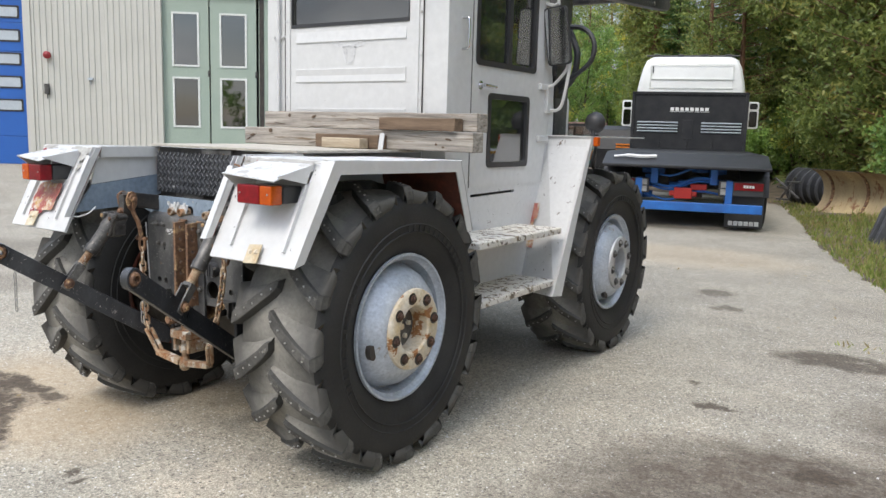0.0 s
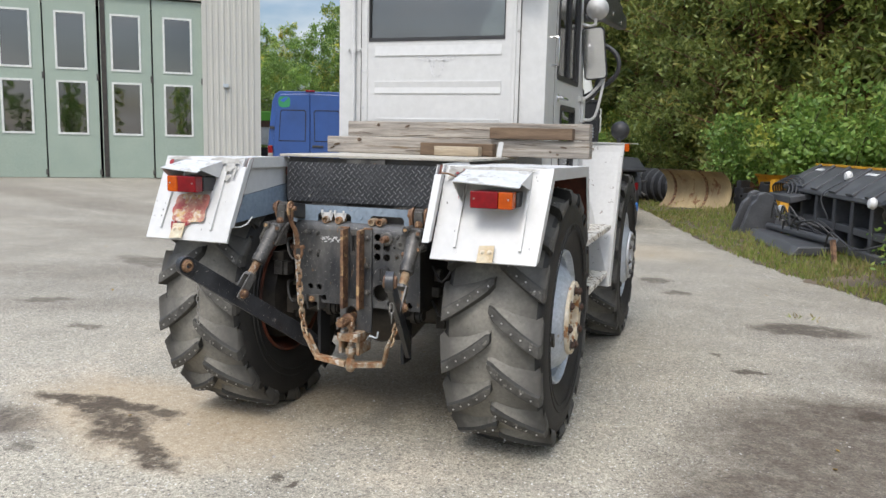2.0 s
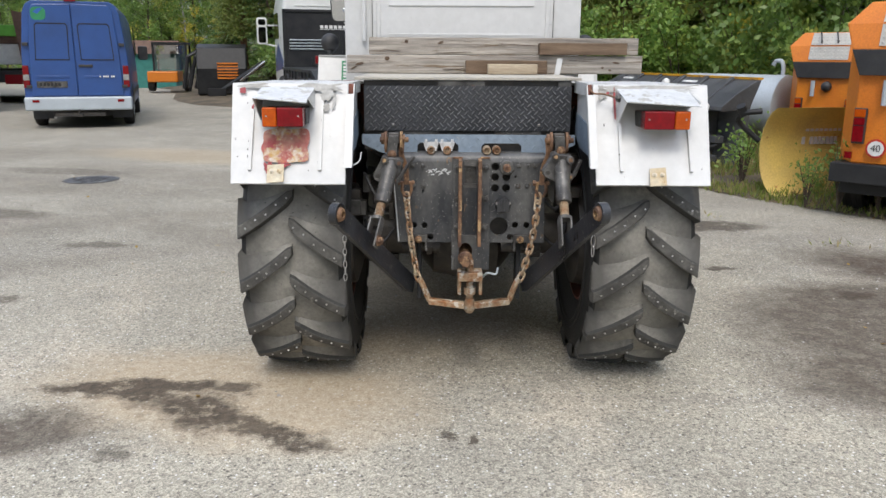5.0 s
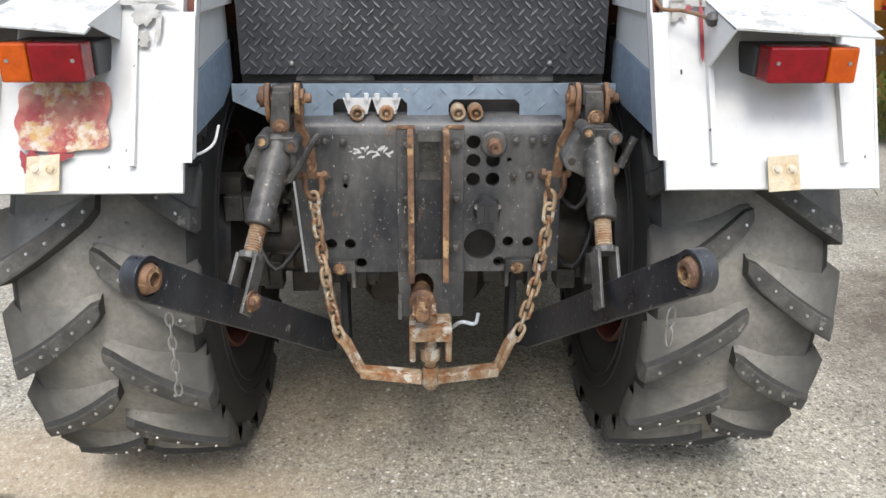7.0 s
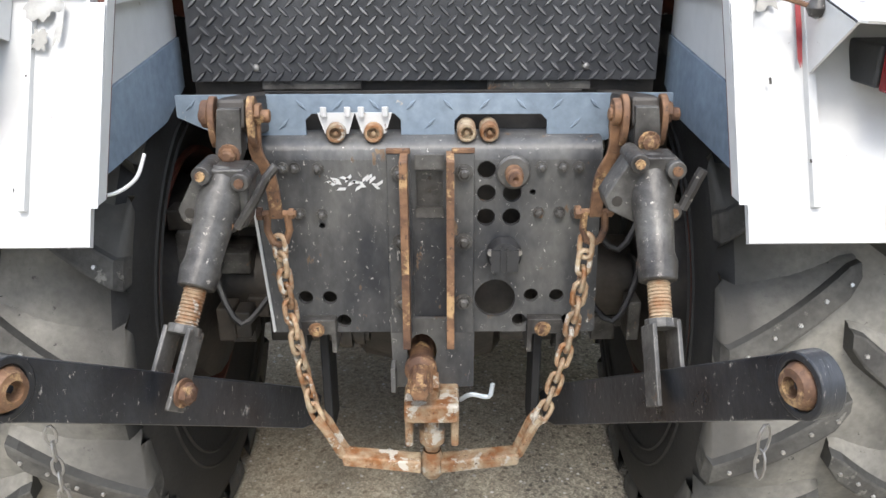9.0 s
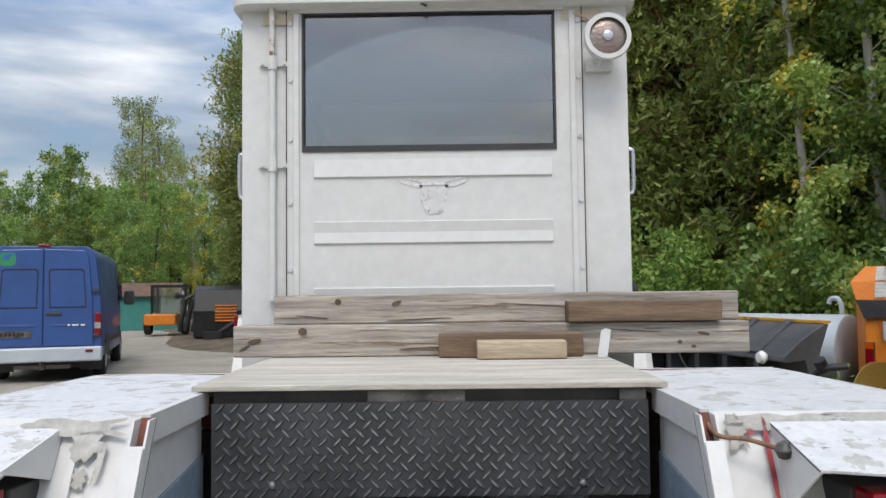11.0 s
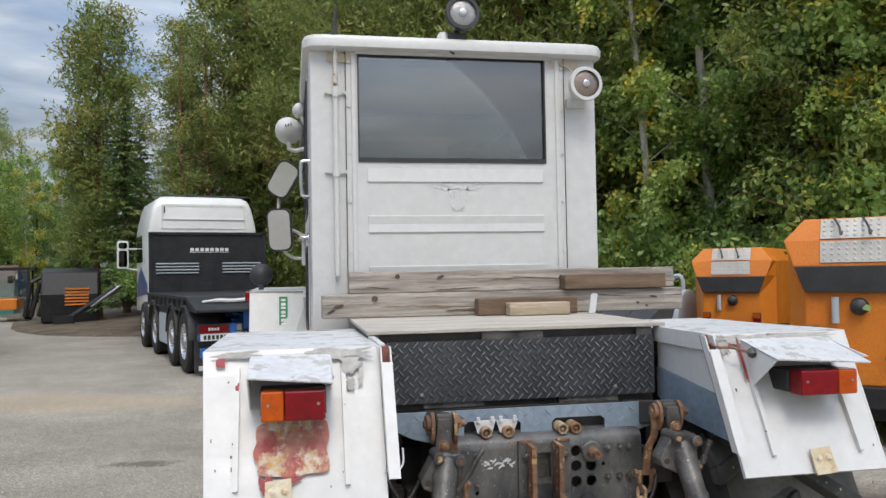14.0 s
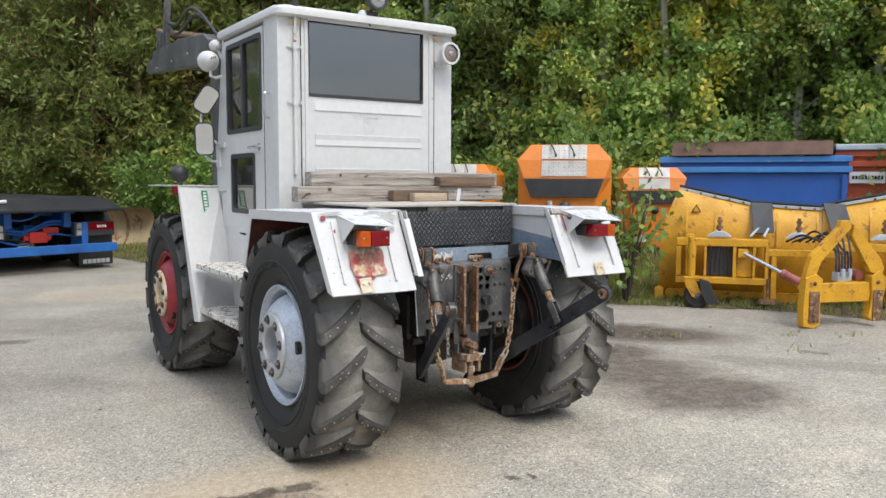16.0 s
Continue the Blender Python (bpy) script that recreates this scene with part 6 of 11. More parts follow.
LINK = chain_link()
for _s, _label in ((-1, "rusty check chain with long links"), (1, "rusty check chain with long links")):
    _cx = 0.008 if _s < 0 else 0.026
    _path = [V(p) for p in ((0.270 * _s + _cx, -0.446, 0.855), (0.262 * _s + _cx, -0.450, 0.76), (0.246 * _s + _cx * 0.8, -0.458, 0.64), (0.224 * _s + _cx * 0.5, -0.462, 0.53), (0.214 * _s + _cx * 0.4, -0.462, 0.50))]
    _pts = curve_pts(_path, 40)
    _ch = new("check_chain")
    _ch["label"] = _label
    _ch.parent = TR
    _acc, _k, _last = 0.0, 0, _pts[0]
    for _p in _pts:
        _acc += (_p - _last).length
        if _acc >= 0.0305 or _k == 0:
            _acc = 0.0
            _d = (_p - _last).normalized() if _k else V((0, 0, -1))
            shared("chain_link", LINK, _ch, Matrix.Translation(_p) @ _d.to_track_quat("Z", "Y").to_matrix().to_4x4() @ pose(0, 0, 0, 0, 0, 90 * (_k % 2) + 20))
            _k += 1
        _last = _p
    _bm = bm_new()
    tube(_bm, [(0.218 * _s + 0.006, -0.474, 0.505), (0.206 * _s + 0.006, -0.472, 0.485), (0.180 * _s + 0.008, -0.448, 0.404), (0.172 * _s + 0.008, -0.440, 0.394)], 0.009, 8)
    tube(_bm, [(0.214 * _s + 0.006, -0.450, 0.505), (0.202 * _s + 0.006, -0.446, 0.485), (0.176 * _s + 0.008, -0.424, 0.404), (0.168 * _s + 0.008, -0.430, 0.394)], 0.009, 8)
    part("turnbuckle", _bm, M_CHAIN, TR, "pale rusty turnbuckle", smooth=True)
    _bm = bm_new()
    prism(_bm, [(0.178 * _s + 0.008, 0.382), (0.180 * _s + 0.008, 0.408), (0.020 * _s + 0.008, 0.390), (0.020 * _s + 0.008, 0.362)], "y", -0.458, -0.420)
    part("spread_bar", _bm, M_CHAIN, TR, "rust and grey spread bar", bevel=0.004)
_bm = bm_new()
box(_bm, -0.050, 0.058, -0.545, -0.395, 0.505, 0.545)
box(_bm, -0.050, -0.034, -0.53, -0.395, 0.440, 0.505)
box(_bm, 0.042, 0.058, -0.53, -0.395, 0.440, 0.505)
_o = part("hitch_bracket", _bm, M_CHAIN, TR, "pale rusty hitch bracket", bevel=0.005)
_o.matrix_basis = pose(0.007, 0.074, -0.014)
_bm = bm_new()
rod(_bm, (0.004, -0.505, 0.575), (0.004, -0.505, 0.42), 0.016, 14)
rod(_bm, (0.004, -0.505, 0.470), (0.004, -0.505, 0.440), 0.026, 14)
lathe(_bm, [(0.350, 0.0005), (0.354, 0.014), (0.366, 0.023), (0.384, 0.026), (0.402, 0.023), (0.42, 0.018)], 16, "z", m=Matrix.Translation((0.004, -0.508, 0)), cap=False)
rod(_bm, (-0.010, -0.505, 0.575), (0.018, -0.505, 0.575), 0.020, 6)
_o = part("hitch_pin", _bm, M_CHAIN, TR, "rusty hitch pin with ball end", smooth=True)
_o.matrix_basis = pose(0.007, 0.074, -0.014)
_bm = bm_new()
tube(_bm, curve_pts([(0.062, -0.45, 0.50), (0.085, -0.47, 0.525), (0.12, -0.47, 0.52), (0.128, -0.47, 0.55)], 5), 0.005, 7)
_o = part("bent_rod", _bm, M_GALV, TR, "bent grey rod", smooth=True)
_o.matrix_basis = pose(0.007, 0.074, -0.014)
_rnd = random.Random(9)
for _s in (-1, 1):
    for _k in range(16):
        _x, _y, _z = _s * _rnd.uniform(0.34, 0.50), _rnd.uniform(-0.25, 0.05), _rnd.uniform(0.45, 1.0)
        _bm = bm_new()
        box(_bm, _x - _rnd.uniform(0.01, 0.05), _x + _rnd.uniform(0.01, 0.04), _y, _y + 0.06, _z - _rnd.uniform(0.01, 0.05), _z + _rnd.uniform(0.01, 0.05))
        part("brake_bracket", _bm, M_CAST if _k % 3 == 0 else M_DARK, TR, "", bevel=0.004)
    for _k in range(2):
        _z = _rnd.uniform(0.5, 0.95)
        _bm = bm_new()
        tube(_bm, curve_pts([(_s * 0.33, -0.2, _z), (_s * 0.40, -0.26, _z - 0.06), (_s * 0.46, -0.2, _z + 0.03), (_s * 0.48, 0, _z)], 4), 0.007, 6)
        part("brake_hose", _bm, M_PLASTIC, TR, "", True)


# ---- lamps, mirrors, handles and loader of the tractor ----
def on_sheet(x, z, off=0.0):
    """A place on the sloped back sheet of a rear mudguard."""
    return V((x, -0.685 + (z - 0.95) * 0.508 - 0.891 * (off + 0.007), z + 0.454 * off))


def sheet_patch(name, pts, m, off, th, label=""):
    bm = bm_new()
    lo, hi = [bm.verts.new(on_sheet(x, z, off)) for x, z in pts], [bm.verts.new(on_sheet(x, z, off + th)) for x, z in pts]
    bm.faces.new(lo)
    bm.faces.new(hi[::-1])
    for i in range(len(pts)):
        bm.faces.new((lo[i], lo[(i + 1) % len(pts)], hi[(i + 1) % len(pts)], hi[i]))
    return part(name, bm, m, TR, label)


def ragged(cx, cz, w, h, seed, n=26, k=0.22):
    """An uneven outline round a rounded oblong."""
    out = []
    for i in range(n):
        a = 2 * math.pi * i / n
        c, s = math.cos(a), math.sin(a)
        r = 1 / max(abs(c), abs(s)) ** 0.75
        r *= 1 + k * noise.noise(V((c * 2.3 + seed, s * 2.3, seed * 1.7)))
        out.append((cx + c * r * w / 2, cz + s * r * h / 2))
    return out


def rear_lamp(s, x0, x1, red_first, z0=1.172, z1=1.246):
    """Two-coloured rear lamp in its housing, under a folded sheet hood."""
    split = x0 + (x1 - x0) * (0.66 if red_first else 0.36)
    bm = bm_new()
    box(bm, x0 - 0.004, x1 + 0.004, -0.640, -0.545, z0 + 0.004, z1 - 0.004)
    body = part("rear_lamp", bm, M_PLASTIC, TR, "rear lamp housing under a white sheet hood", bevel=0.004)
    for a, b, red in ((x0, split, red_first), (split, x1, not red_first)):
        bm = bm_new()
        box(bm, a + 0.0008, b - 0.0008, -0.698, -0.6405, z0, z1)
        part("lens", bm, M_RED_LENS if red else M_AMBER_LENS, body, "red lens" if red else "amber lens", bevel=0.005)
    for xx in (x0 + 0.018, x1 - 0.018):
        bm = bm_new()
        rod(bm, (xx, -0.6975, (z0 + z1) / 2 + 0.004), (xx, -0.7005, (z0 + z1) / 2 + 0.004), 0.004, 8)
        part("lens_screw", bm, M_STEEL, body)
    # the hood: sloping top and one or two side cheeks
    h0, h1 = x0 - 0.032, x1 + 0.018
    if s > 0:
        h0, h1 = x0 - 0.075, x1 + 0.03
    bm = bm_new()
    zt = z1 + 0.036
    plate(bm, [(h0, -0.502, 1.318), (h1, -0.502, 1.318), (h1, -0.715, zt - 0.016), (h0, -0.700, zt)], 0.004)
    part("lamp_hood", bm, M_WHITE_FLAKE, body, "folded white sheet hood with flaking paint")
    for xx, lowz in (((h0, 1.185), (h1, 1.235)) if s < 0 else ((h0, 1.180), (h1, 1.24))):
        bm = bm_new()
        yl = on_sheet(0, lowz).y
        prism(bm, [(-0.502, 1.316), (-0.702, zt - 0.002), (yl, lowz)], "x", xx, xx + 0.004)
        part("hood_cheek", bm, M_WHITE, body)


rear_lamp(-1, -0.806, -0.648, False)
rear_lamp(1, 0.664, 0.842, True, 1.168, 1.238)
sheet_patch("worn_patch", ragged(-0.732, 1.090, 0.190, 0.128, 3.1, 44, 0.12), M_REDWEAR, 0.008, 0.0012, "worn red and rust coloured patch")
sheet_patch("paint_chip", ragged(-0.795, 1.008, 0.034, 0.040, 8.2, 16, 0.7), M_RIM_RED, 0.008, 0.001, "dark red paint chip")
sheet_patch("paint_chip", ragged(-0.735, 1.018, 0.045, 0.014, 5.2, 16, 0.7), M_RIM_RED, 0.008, 0.001, "dark red paint chip")
sheet_patch("paint_chip", ragged(-0.915, 1.300, 0.022, 0.02, 2.2, 14, 0.7), M_RIM_RED, 0.008, 0.001, "dark red paint chip")
sheet_patch("paint_chip", ragged(-0.868, 1.235, 0.010, 0.022, 6.2, 12, 0.7), M_RIM_RED, 0.008, 0.001, "dark red paint chip")
sheet_patch("paint_streak", ragged(0.578, 1.255, 0.008, 0.125, 9.2, 18, 0.3), M_RIM_RED, 0.008, 0.001, "dark red paint streak")
sheet_patch("paint_chip", ragged(0.552, 1.296, 0.012, 0.012, 4.2, 12, 0.6), M_RIM_RED, 0.008, 0.001, "dark red paint chip")
for _x, _z in ((-0.765, 0.985), (0.735, 0.978)):
    sheet_patch("rivet_plate", [(_x - 0.034, _z - 0.034), (_x + 0.032, _z - 0.030), (_x + 0.031, _z + 0.036), (_x - 0.033, _z + 0.031)], mat("cream_rusty_plate", (0.62, 0.56, 0.42), 0.6, dark=(0.50, 0.38, 0.22), scale=14, amount=0.9, fine=60, bump=0.3, wear=RUST2, wear_at=0.62, wear_scale=18), 0.008, 0.004, "small cream plate with two rivets and rust")
    for _d in (-0.015, 0.015):
        _bm = bm_new()
        hexbolt(_bm, on_sheet(_x + _d, _z + 0.008, 0.012), on_sheet(_x + _d, _z + 0.008, 0.020), 0.008)
        part("rivet", _bm, M_HUB, TR, "rusty rivet")
_rng = random.Random(5)
for _k in range(16):
    _s = -1 if _k < 11 else 1
    _x, _z = _s * _rng.uniform(0.54, 0.93), _rng.uniform(0.98, 1.31)
    if abs(abs(_x) - 0.73) < 0.12 and _z > 1.02:
        _x = _s * _rng.choice((_rng.uniform(0.53, 0.60), _rng.uniform(0.87, 0.94)))
    sheet_patch("chip", ragged(_x, _z, _rng.uniform(0.002, 0.005), _rng.uniform(0.003, 0.009), _k, 8, 0.6), M_DARK, 0.0078, 0.0008)
# flaked edge along the bend at the top of each back sheet
M_PRIMER = mat("grey_primer", (0.34, 0.325, 0.29), 0.8, dark=(0.44, 0.43, 0.40), scale=18, amount=1.0, fine=60, bump=0.3, wear=(0.30, 0.05, 0.04), wear_at=0.68, wear_scale=20)
for _k, (_x, _z, _w, _h) in enumerate(((-0.60, 1.312, 0.15, 0.026), (-0.575, 1.285, 0.05, 0.045), (-0.87, 1.316, 0.12, 0.016), (-0.548, 1.255, 0.012, 0.05), (0.62, 1.310, 0.17, 0.026), (0.80, 1.315, 0.20, 0.016), (0.53, 1.30, 0.03, 0.05), (-0.575, 1.235, 0.02, 0.03))):
    sheet_patch("flaked_patch", ragged(_x, _z, _w, _h, 11.3 + _k, 40, 0.75), M_PRIMER, 0.0082, 0.0008, "grey primer where paint has flaked")
# rod with a ball end out of the square tube, wire below the other one
_bm = bm_new()
tube(_bm, curve_pts([(0.49, -0.46, 1.33), (0.488, -0.545, 1.300), (0.53, -0.57, 1.296), (0.575, -0.585, 1.283)]), 0.004, 8)
part("marker_rod", _bm, M_RUST, TR, "thin rusty rod")
_bm = bm_new()
lathe(_bm, [(-0.016, 0.0005), (-0.012, 0.010), (0, 0.016), (0.012, 0.010), (0.016, 0.0005)], 14, "z", m=Matrix.Translation((0.583, -0.588, 1.281)))
part("rod_knob", _bm, M_CAST, TR, "grey ball end", smooth=True)
_bm = bm_new()
tube(_bm, curve_pts([(-0.50, -0.66, 1.03), (-0.47, -0.64, 1.018), (-0.445, -0.60, 1.03), (-0.44, -0.56, 1.06)]), 0.003, 8)
part("cable", _bm, M_WHITE, TR, "short white cable")
_bm = bm_new()
prism(_bm, [(-0.012, 0), (0.016, 0), (0.028, 0.100), (0.012, 0.106), (0.0, 0.098)], "y", 0, 0.005, 0, Matrix.Translation((0.474, 0.380, 1.351)) @ Matrix.Diagonal((1, 1, 0.78, 1)))
part("deck_tab", _bm, M_WHITE, TR, "bent white bracket tab")

# cab rear: pipe with brackets, whip aerial, tape, screws, seams, print
_bm = bm_new()
tube(_bm, [(-0.535, 0.690, 1.52), (-0.535, 0.690, 2.30)], 0.011, 10)
part("aerial_pipe", _bm, M_WHITE, TR, "white pipe on the cab corner")
_bm = bm_new()
tube(_bm, [(-0.535, 0.688, 2.30), (-0.535, 0.680, 2.54)], 0.0095, 10)
part("aerial_foot", _bm, mat("rust_spotted_pipe", (0.62, 0.61, 0.58), 0.5, bump=0.2, wear=RUST, wear2=RUST2, wear_at=0.52, wear_scale=16), TR, "rust-spotted pipe")
for _z in (2.305, 1.965):
    _bm = bm_new()
    box(_bm, -0.582, -0.488, 0.700, 0.706, _z - 0.008, _z + 0.008)
    rod(_bm, (-0.535, 0.690, _z - 0.022), (-0.535, 0.690, _z + 0.022), 0.0155, 10)
    for _d in (-0.036, 0.036):
        rod(_bm, (-0.535 + _d, 0.700, _z), (-0.535 + _d, 0.690, _z), 0.006, 6)
    part("pipe_bracket", _bm, M_WHITE, TR, "white pipe bracket")
_bm = bm_new()
box(_bm, -0.548, -0.522, 0.664, 0.695, 2.535, 2.585)
tube(_bm, [(-0.535, 0.680, 2.585), (-0.530, 0.68, 2.66)], [0.009, 0.005], 8)
part("aerial_mount", _bm, M_PLASTIC, TR, "black aerial mount")
_bm = bm_new()
tube(_bm, curve_pts([(-0.530, 0.68, 2.64), (-0.515, 0.68, 2.9), (-0.47, 0.69, 3.4), (-0.40, 0.70, 3.9)]), 0.0022, 6)
part("aerial", _bm, M_PLASTIC, TR, "black whip aerial")
for _x0, _x1 in ((-0.570, -0.452), (0.425, 0.560)):
    _bm = bm_new()
    box(_bm, _x0, _x1, 0.7015, 0.7035, 2.438, 2.474)
    part("tape", _bm, M_TAN, TR, "strip of tan tape")
_bm = bm_new()
tube(_bm, curve_pts([(0.46, 0.698, 2.462), (0.505, 0.695, 2.445), (0.535, 0.66, 2.40), (0.56, 0.64, 2.372)]), 0.003, 6)
part("lamp_cable", _bm, M_TAN, TR, "thin tan cable")
for _s in (-1, 1):
    for _z in (2.44, 2.25, 2.05, 1.84, 1.62):
        _bm = bm_new()
        rod(_bm, (_s * 0.478, 0.705, _z), (_s * 0.478, 0.698, _z), 0.008, 6)
        part("screw", _bm, M_WHITE_FLAKE, TR)
    _bm = bm_new()
    box(_bm, *sorted((_s * 0.4895, _s * 0.4925)), 0.7005, 0.7085, 1.36, 2.49)
    part("seam", _bm, M_DARK, TR, "dark seam between panels")
    _bm = bm_new()
    box(_bm, *sorted((_s * 0.448, _s * 0.468)), 0.696, 0.7045, 1.45, 2.475)
    part("window_post", _bm, M_WHITE, TR, bevel=0.003)
    _bm = bm_new()
    box(_bm, *sorted((_s * 0.637, _s * 0.6462)), 0.9335, 0.9385, 1.15, 2.47)
    part("door_gap", _bm, M_DARK, TR)
_bm = bm_new()
box(_bm, -0.45, 0.43, 0.690, 0.7035, 2.474, 2.487)
part("drip_rail", _bm, M_WHITE, TR)


def worn_print(cx, y, cz, k, m, side=0):
    """A horned head, worn: two horns and a tapered face of short strokes."""
    bm = bm_new()
    def stroke(pts, w):
        for (a, b), (c, d) in zip(pts, pts[1:]):
            dx, dz = c - a, d - b
            L = math.hypot(dx, dz)
            nx, nz = -dz / L * w / 2, dx / L * w / 2
            q = [(a + nx, b + nz), (a - nx, b - nz), (c - nx, d - nz), (c + nx, d + nz)]
            if side:
                vs = [bm.verts.new((y, cx + u * k, cz + v * k)) for u, v in q]
            else:
                vs = [bm.verts.new((cx + u * k, y, cz + v * k)) for u, v in q]
            bm.faces.new(vs)
    for s in (-1, 1):
        stroke([(s * 0.30, -0.05), (s * 0.55, 0.0), (s * 0.85, 0.10), (s * 1.0, 0.30), (s * 0.95, 0.42)], 0.075)
        stroke([(s * 0.30, 0.08), (s * 0.60, 0.16), (s * 0.85, 0.22)], 0.05)
        stroke([(s * 0.33, 0.0), (s * 0.28, -0.4), (s * 0.16, -0.72)], 0.10)
        stroke([(s * 0.12, 0.0), (s * 0.14, -0.35)], 0.08)
    stroke([(-0.16, -0.72), (0.16, -0.72)], 0.09)
    stroke([(-0.3, 0.04), (0.3, 0.04)], 0.10)
    return part("worn_print", bm, m, TR, "faint worn grey print")


M_FAINT = mat("faint_print", (0.53, 0.53, 0.525), 0.5, dark=(0.60, 0.60, 0.59), scale=40, amount=1.0, bump=0, wear=(0.615, 0.615, 0.61), wear_at=0.46, wear_scale=60, soft=0.04)
worn_print(-0.005, 0.7015, 1.895, 0.125, M_FAINT)

# round lamps
def work_lamp(p, face, r, depth, mh, ml, foot, label, shell=M_PLASTIC):
    """Round lamp: domed housing, rim, lens, bracket to its foot."""
    d = V(face).normalized()
    m = Matrix.Translation(p) @ d.to_track_quat("Z", "Y").to_matrix().to_4x4()
    bm = bm_new()
    lathe(bm, [(-depth, 0.0005), (-depth * 0.96, r * 0.35), (-depth * 0.75, r * 0.72), (-depth * 0.35, r * 0.95), (0, r), (0.006, r * 1.04), (0.016, r * 1.0), (0.016, r * 0.80)], 28, "z", m=m, cap=False)
    ob = part("work_lamp", bm, mh, TR, label, smooth=True)
    bm = bm_new()
    lathe(bm, [(0.004, r * 0.82), (0.010, r * 0.55), (0.013, 0.0005)], 28, "z", m=m, cap=False)
    part("lens", bm, ml, ob, "round lamp glass", smooth=True)
    bm = bm_new()
    lathe(bm, [(0.0165, 0.0004), (0.0175, r * 0.16), (0.0155, r * 0.22)], 16, "z", m=m, cap=False)
    part("bulb_cap", bm, M_SILVER, ob, smooth=True)
    bm = bm_new()
    tube(bm, foot, 0.012, 8)
    part("lamp_bracket", bm, shell, ob)
    return ob


work_lamp((0.015, 0.640, 2.652), (0, -1, 0.03), 0.073, 0.10, M_PLASTIC, M_LENS, [(0.015, 0.70, 2.60), (0.0, 0.70, 2.585), (0.0, 0.72, 2.545)], "black round work lamp on the cab roof")
_bm = bm_new()
box(_bm, -0.045, 0.035, 0.668, 0.70, 2.515, 2.575)
tube(_bm, [(-0.03, 0.66, 2.53), (-0.06, 0.66, 2.50), (-0.02, 0.662, 2.48)], 0.005, 6)
part("lamp_foot", _bm, M_PLASTIC, TR, "black lamp foot")
work_lamp((0.555, 0.600, 2.348), (0.03, -1, 0.0), 0.074, 0.075, M_WHITE, M_LENS_DIRTY, [(0.565, 0.66, 2.34), (0.54, 0.675, 2.29), (0.54, 0.70, 2.28)], "white round lamp with brown dusty glass", M_WHITE)
_bm = bm_new()
box(_bm, 0.50, 0.585, 0.685, 0.706, 2.262, 2.30)
part("lamp_plate", _bm, M_WHITE, TR)
work_lamp((-0.735, 1.80, 2.334), (0.1, 1, 0.0), 0.072, 0.125, M_WHITE, M_LENS, [(-0.735, 1.745, 2.265), (-0.735, 1.75, 2.225), (-0.70, 1.76, 2.215), (-0.645, 1.765, 2.23)], "white round lamp beside the windscreen", M_WHITE)
work_lamp((0.735, 1.80, 2.334), (-0.1, 1, 0.0), 0.072, 0.125, M_WHITE, M_LENS, [(0.735, 1.745, 2.265), (0.735, 1.75, 2.225), (0.70, 1.76, 2.215), (0.645, 1.765, 2.23)], "white round lamp beside the windscreen", M_WHITE)
work_lamp((-0.67, 1.83, 2.455), (0.0, 1, 0.0), 0.042, 0.07, M_WHITE, M_LENS, [(-0.66, 1.80, 2.42), (-0.64, 1.79, 2.36)], "small white round lamp", M_WHITE)
# bolts on the back of the globe lamp
for _a in (-1, 0, 1):
    _bm = bm_new()
    box(_bm, -0.739 + _a * 0.014, -0.732 + _a * 0.014, 1.672, 1.684, 2.338 + _a * 0.004, 2.352 + _a * 0.004)
    part("vent_slot", _bm, M_DARK, TR)


def mirror(cx, cy, cz, w, h, roll, yaw, label, r=0.03, shell=M_PLASTIC):
    """Rear-view mirror: shell, rim and glass that faces back."""
    m = Matrix.Translation((cx, cy, cz)) @ pose(0, 0, 0, 5, roll, yaw)
    bm = bm_new()
    rings = []
    for y, k in ((0.0, 1.0), (0.02, 1.0), (0.045, 0.82), (0.055, 0.5)):
        rings.append([bm.verts.new(m @ V((u, y, v))) for u, v in rounded(w * k, h * k, r * k, 4)])
    for a, b in zip(rings, rings[1:]):
        for i in range(len(a)):
            bm.faces.new((a[i], a[(i + 1) % len(a)], b[(i + 1) % len(a)], b[i]))
    bm.faces.new(rings[-1])
    bm.faces.new(rings[0][::-1])
    t = part("mirror", bm, shell, TR, label, smooth=True)
    bm = bm_new()
    prism(bm, rounded(w - 0.018, h - 0.018, r * 0.85, 4), "y", -0.004, -0.001, 0, m)
    part("mirror_glass", bm, M_MIRROR, t, "mirror glass")
    return t


mirror(0.735, 1.75, 2.035, 0.155, 0.345, -6, 3, "large black oblong mirror on bent white arms")
_bm = bm_new()
tube(_bm, curve_pts([(0.655, 1.80, 1.735), (0.70, 1.82, 1.76), (0.785, 1.81, 1.86), (0.80, 1.80, 1.98), (0.775, 1.80, 2.03)]), 0.010, 8)
part("mirror_arm", _bm, M_WHITE, TR, "bent white mirror arm")
_bm = bm_new()
tube(_bm, curve_pts([(0.655, 1.84, 1.60), (0.72, 1.83, 1.60), (0.76, 1.82, 1.66), (0.80, 1.81, 1.88), (0.79, 1.80, 1.95)]), 0.010, 8)
part("mirror_arm", _bm, M_WHITE, TR, "bent white mirror arm")
for _s in (-1, 1):
    _bm = bm_new()
    box(_bm, *sorted((_s * 0.648, _s * 0.67)), 1.79, 1.87, 1.58, 1.75)
    part("arm_plate", _bm, M_WHITE, TR, bevel=0.004)
mirror(-0.768, 1.75, 2.055, 0.135, 0.205, 32, -14, "black mirror tilted on a white arm", 0.045)
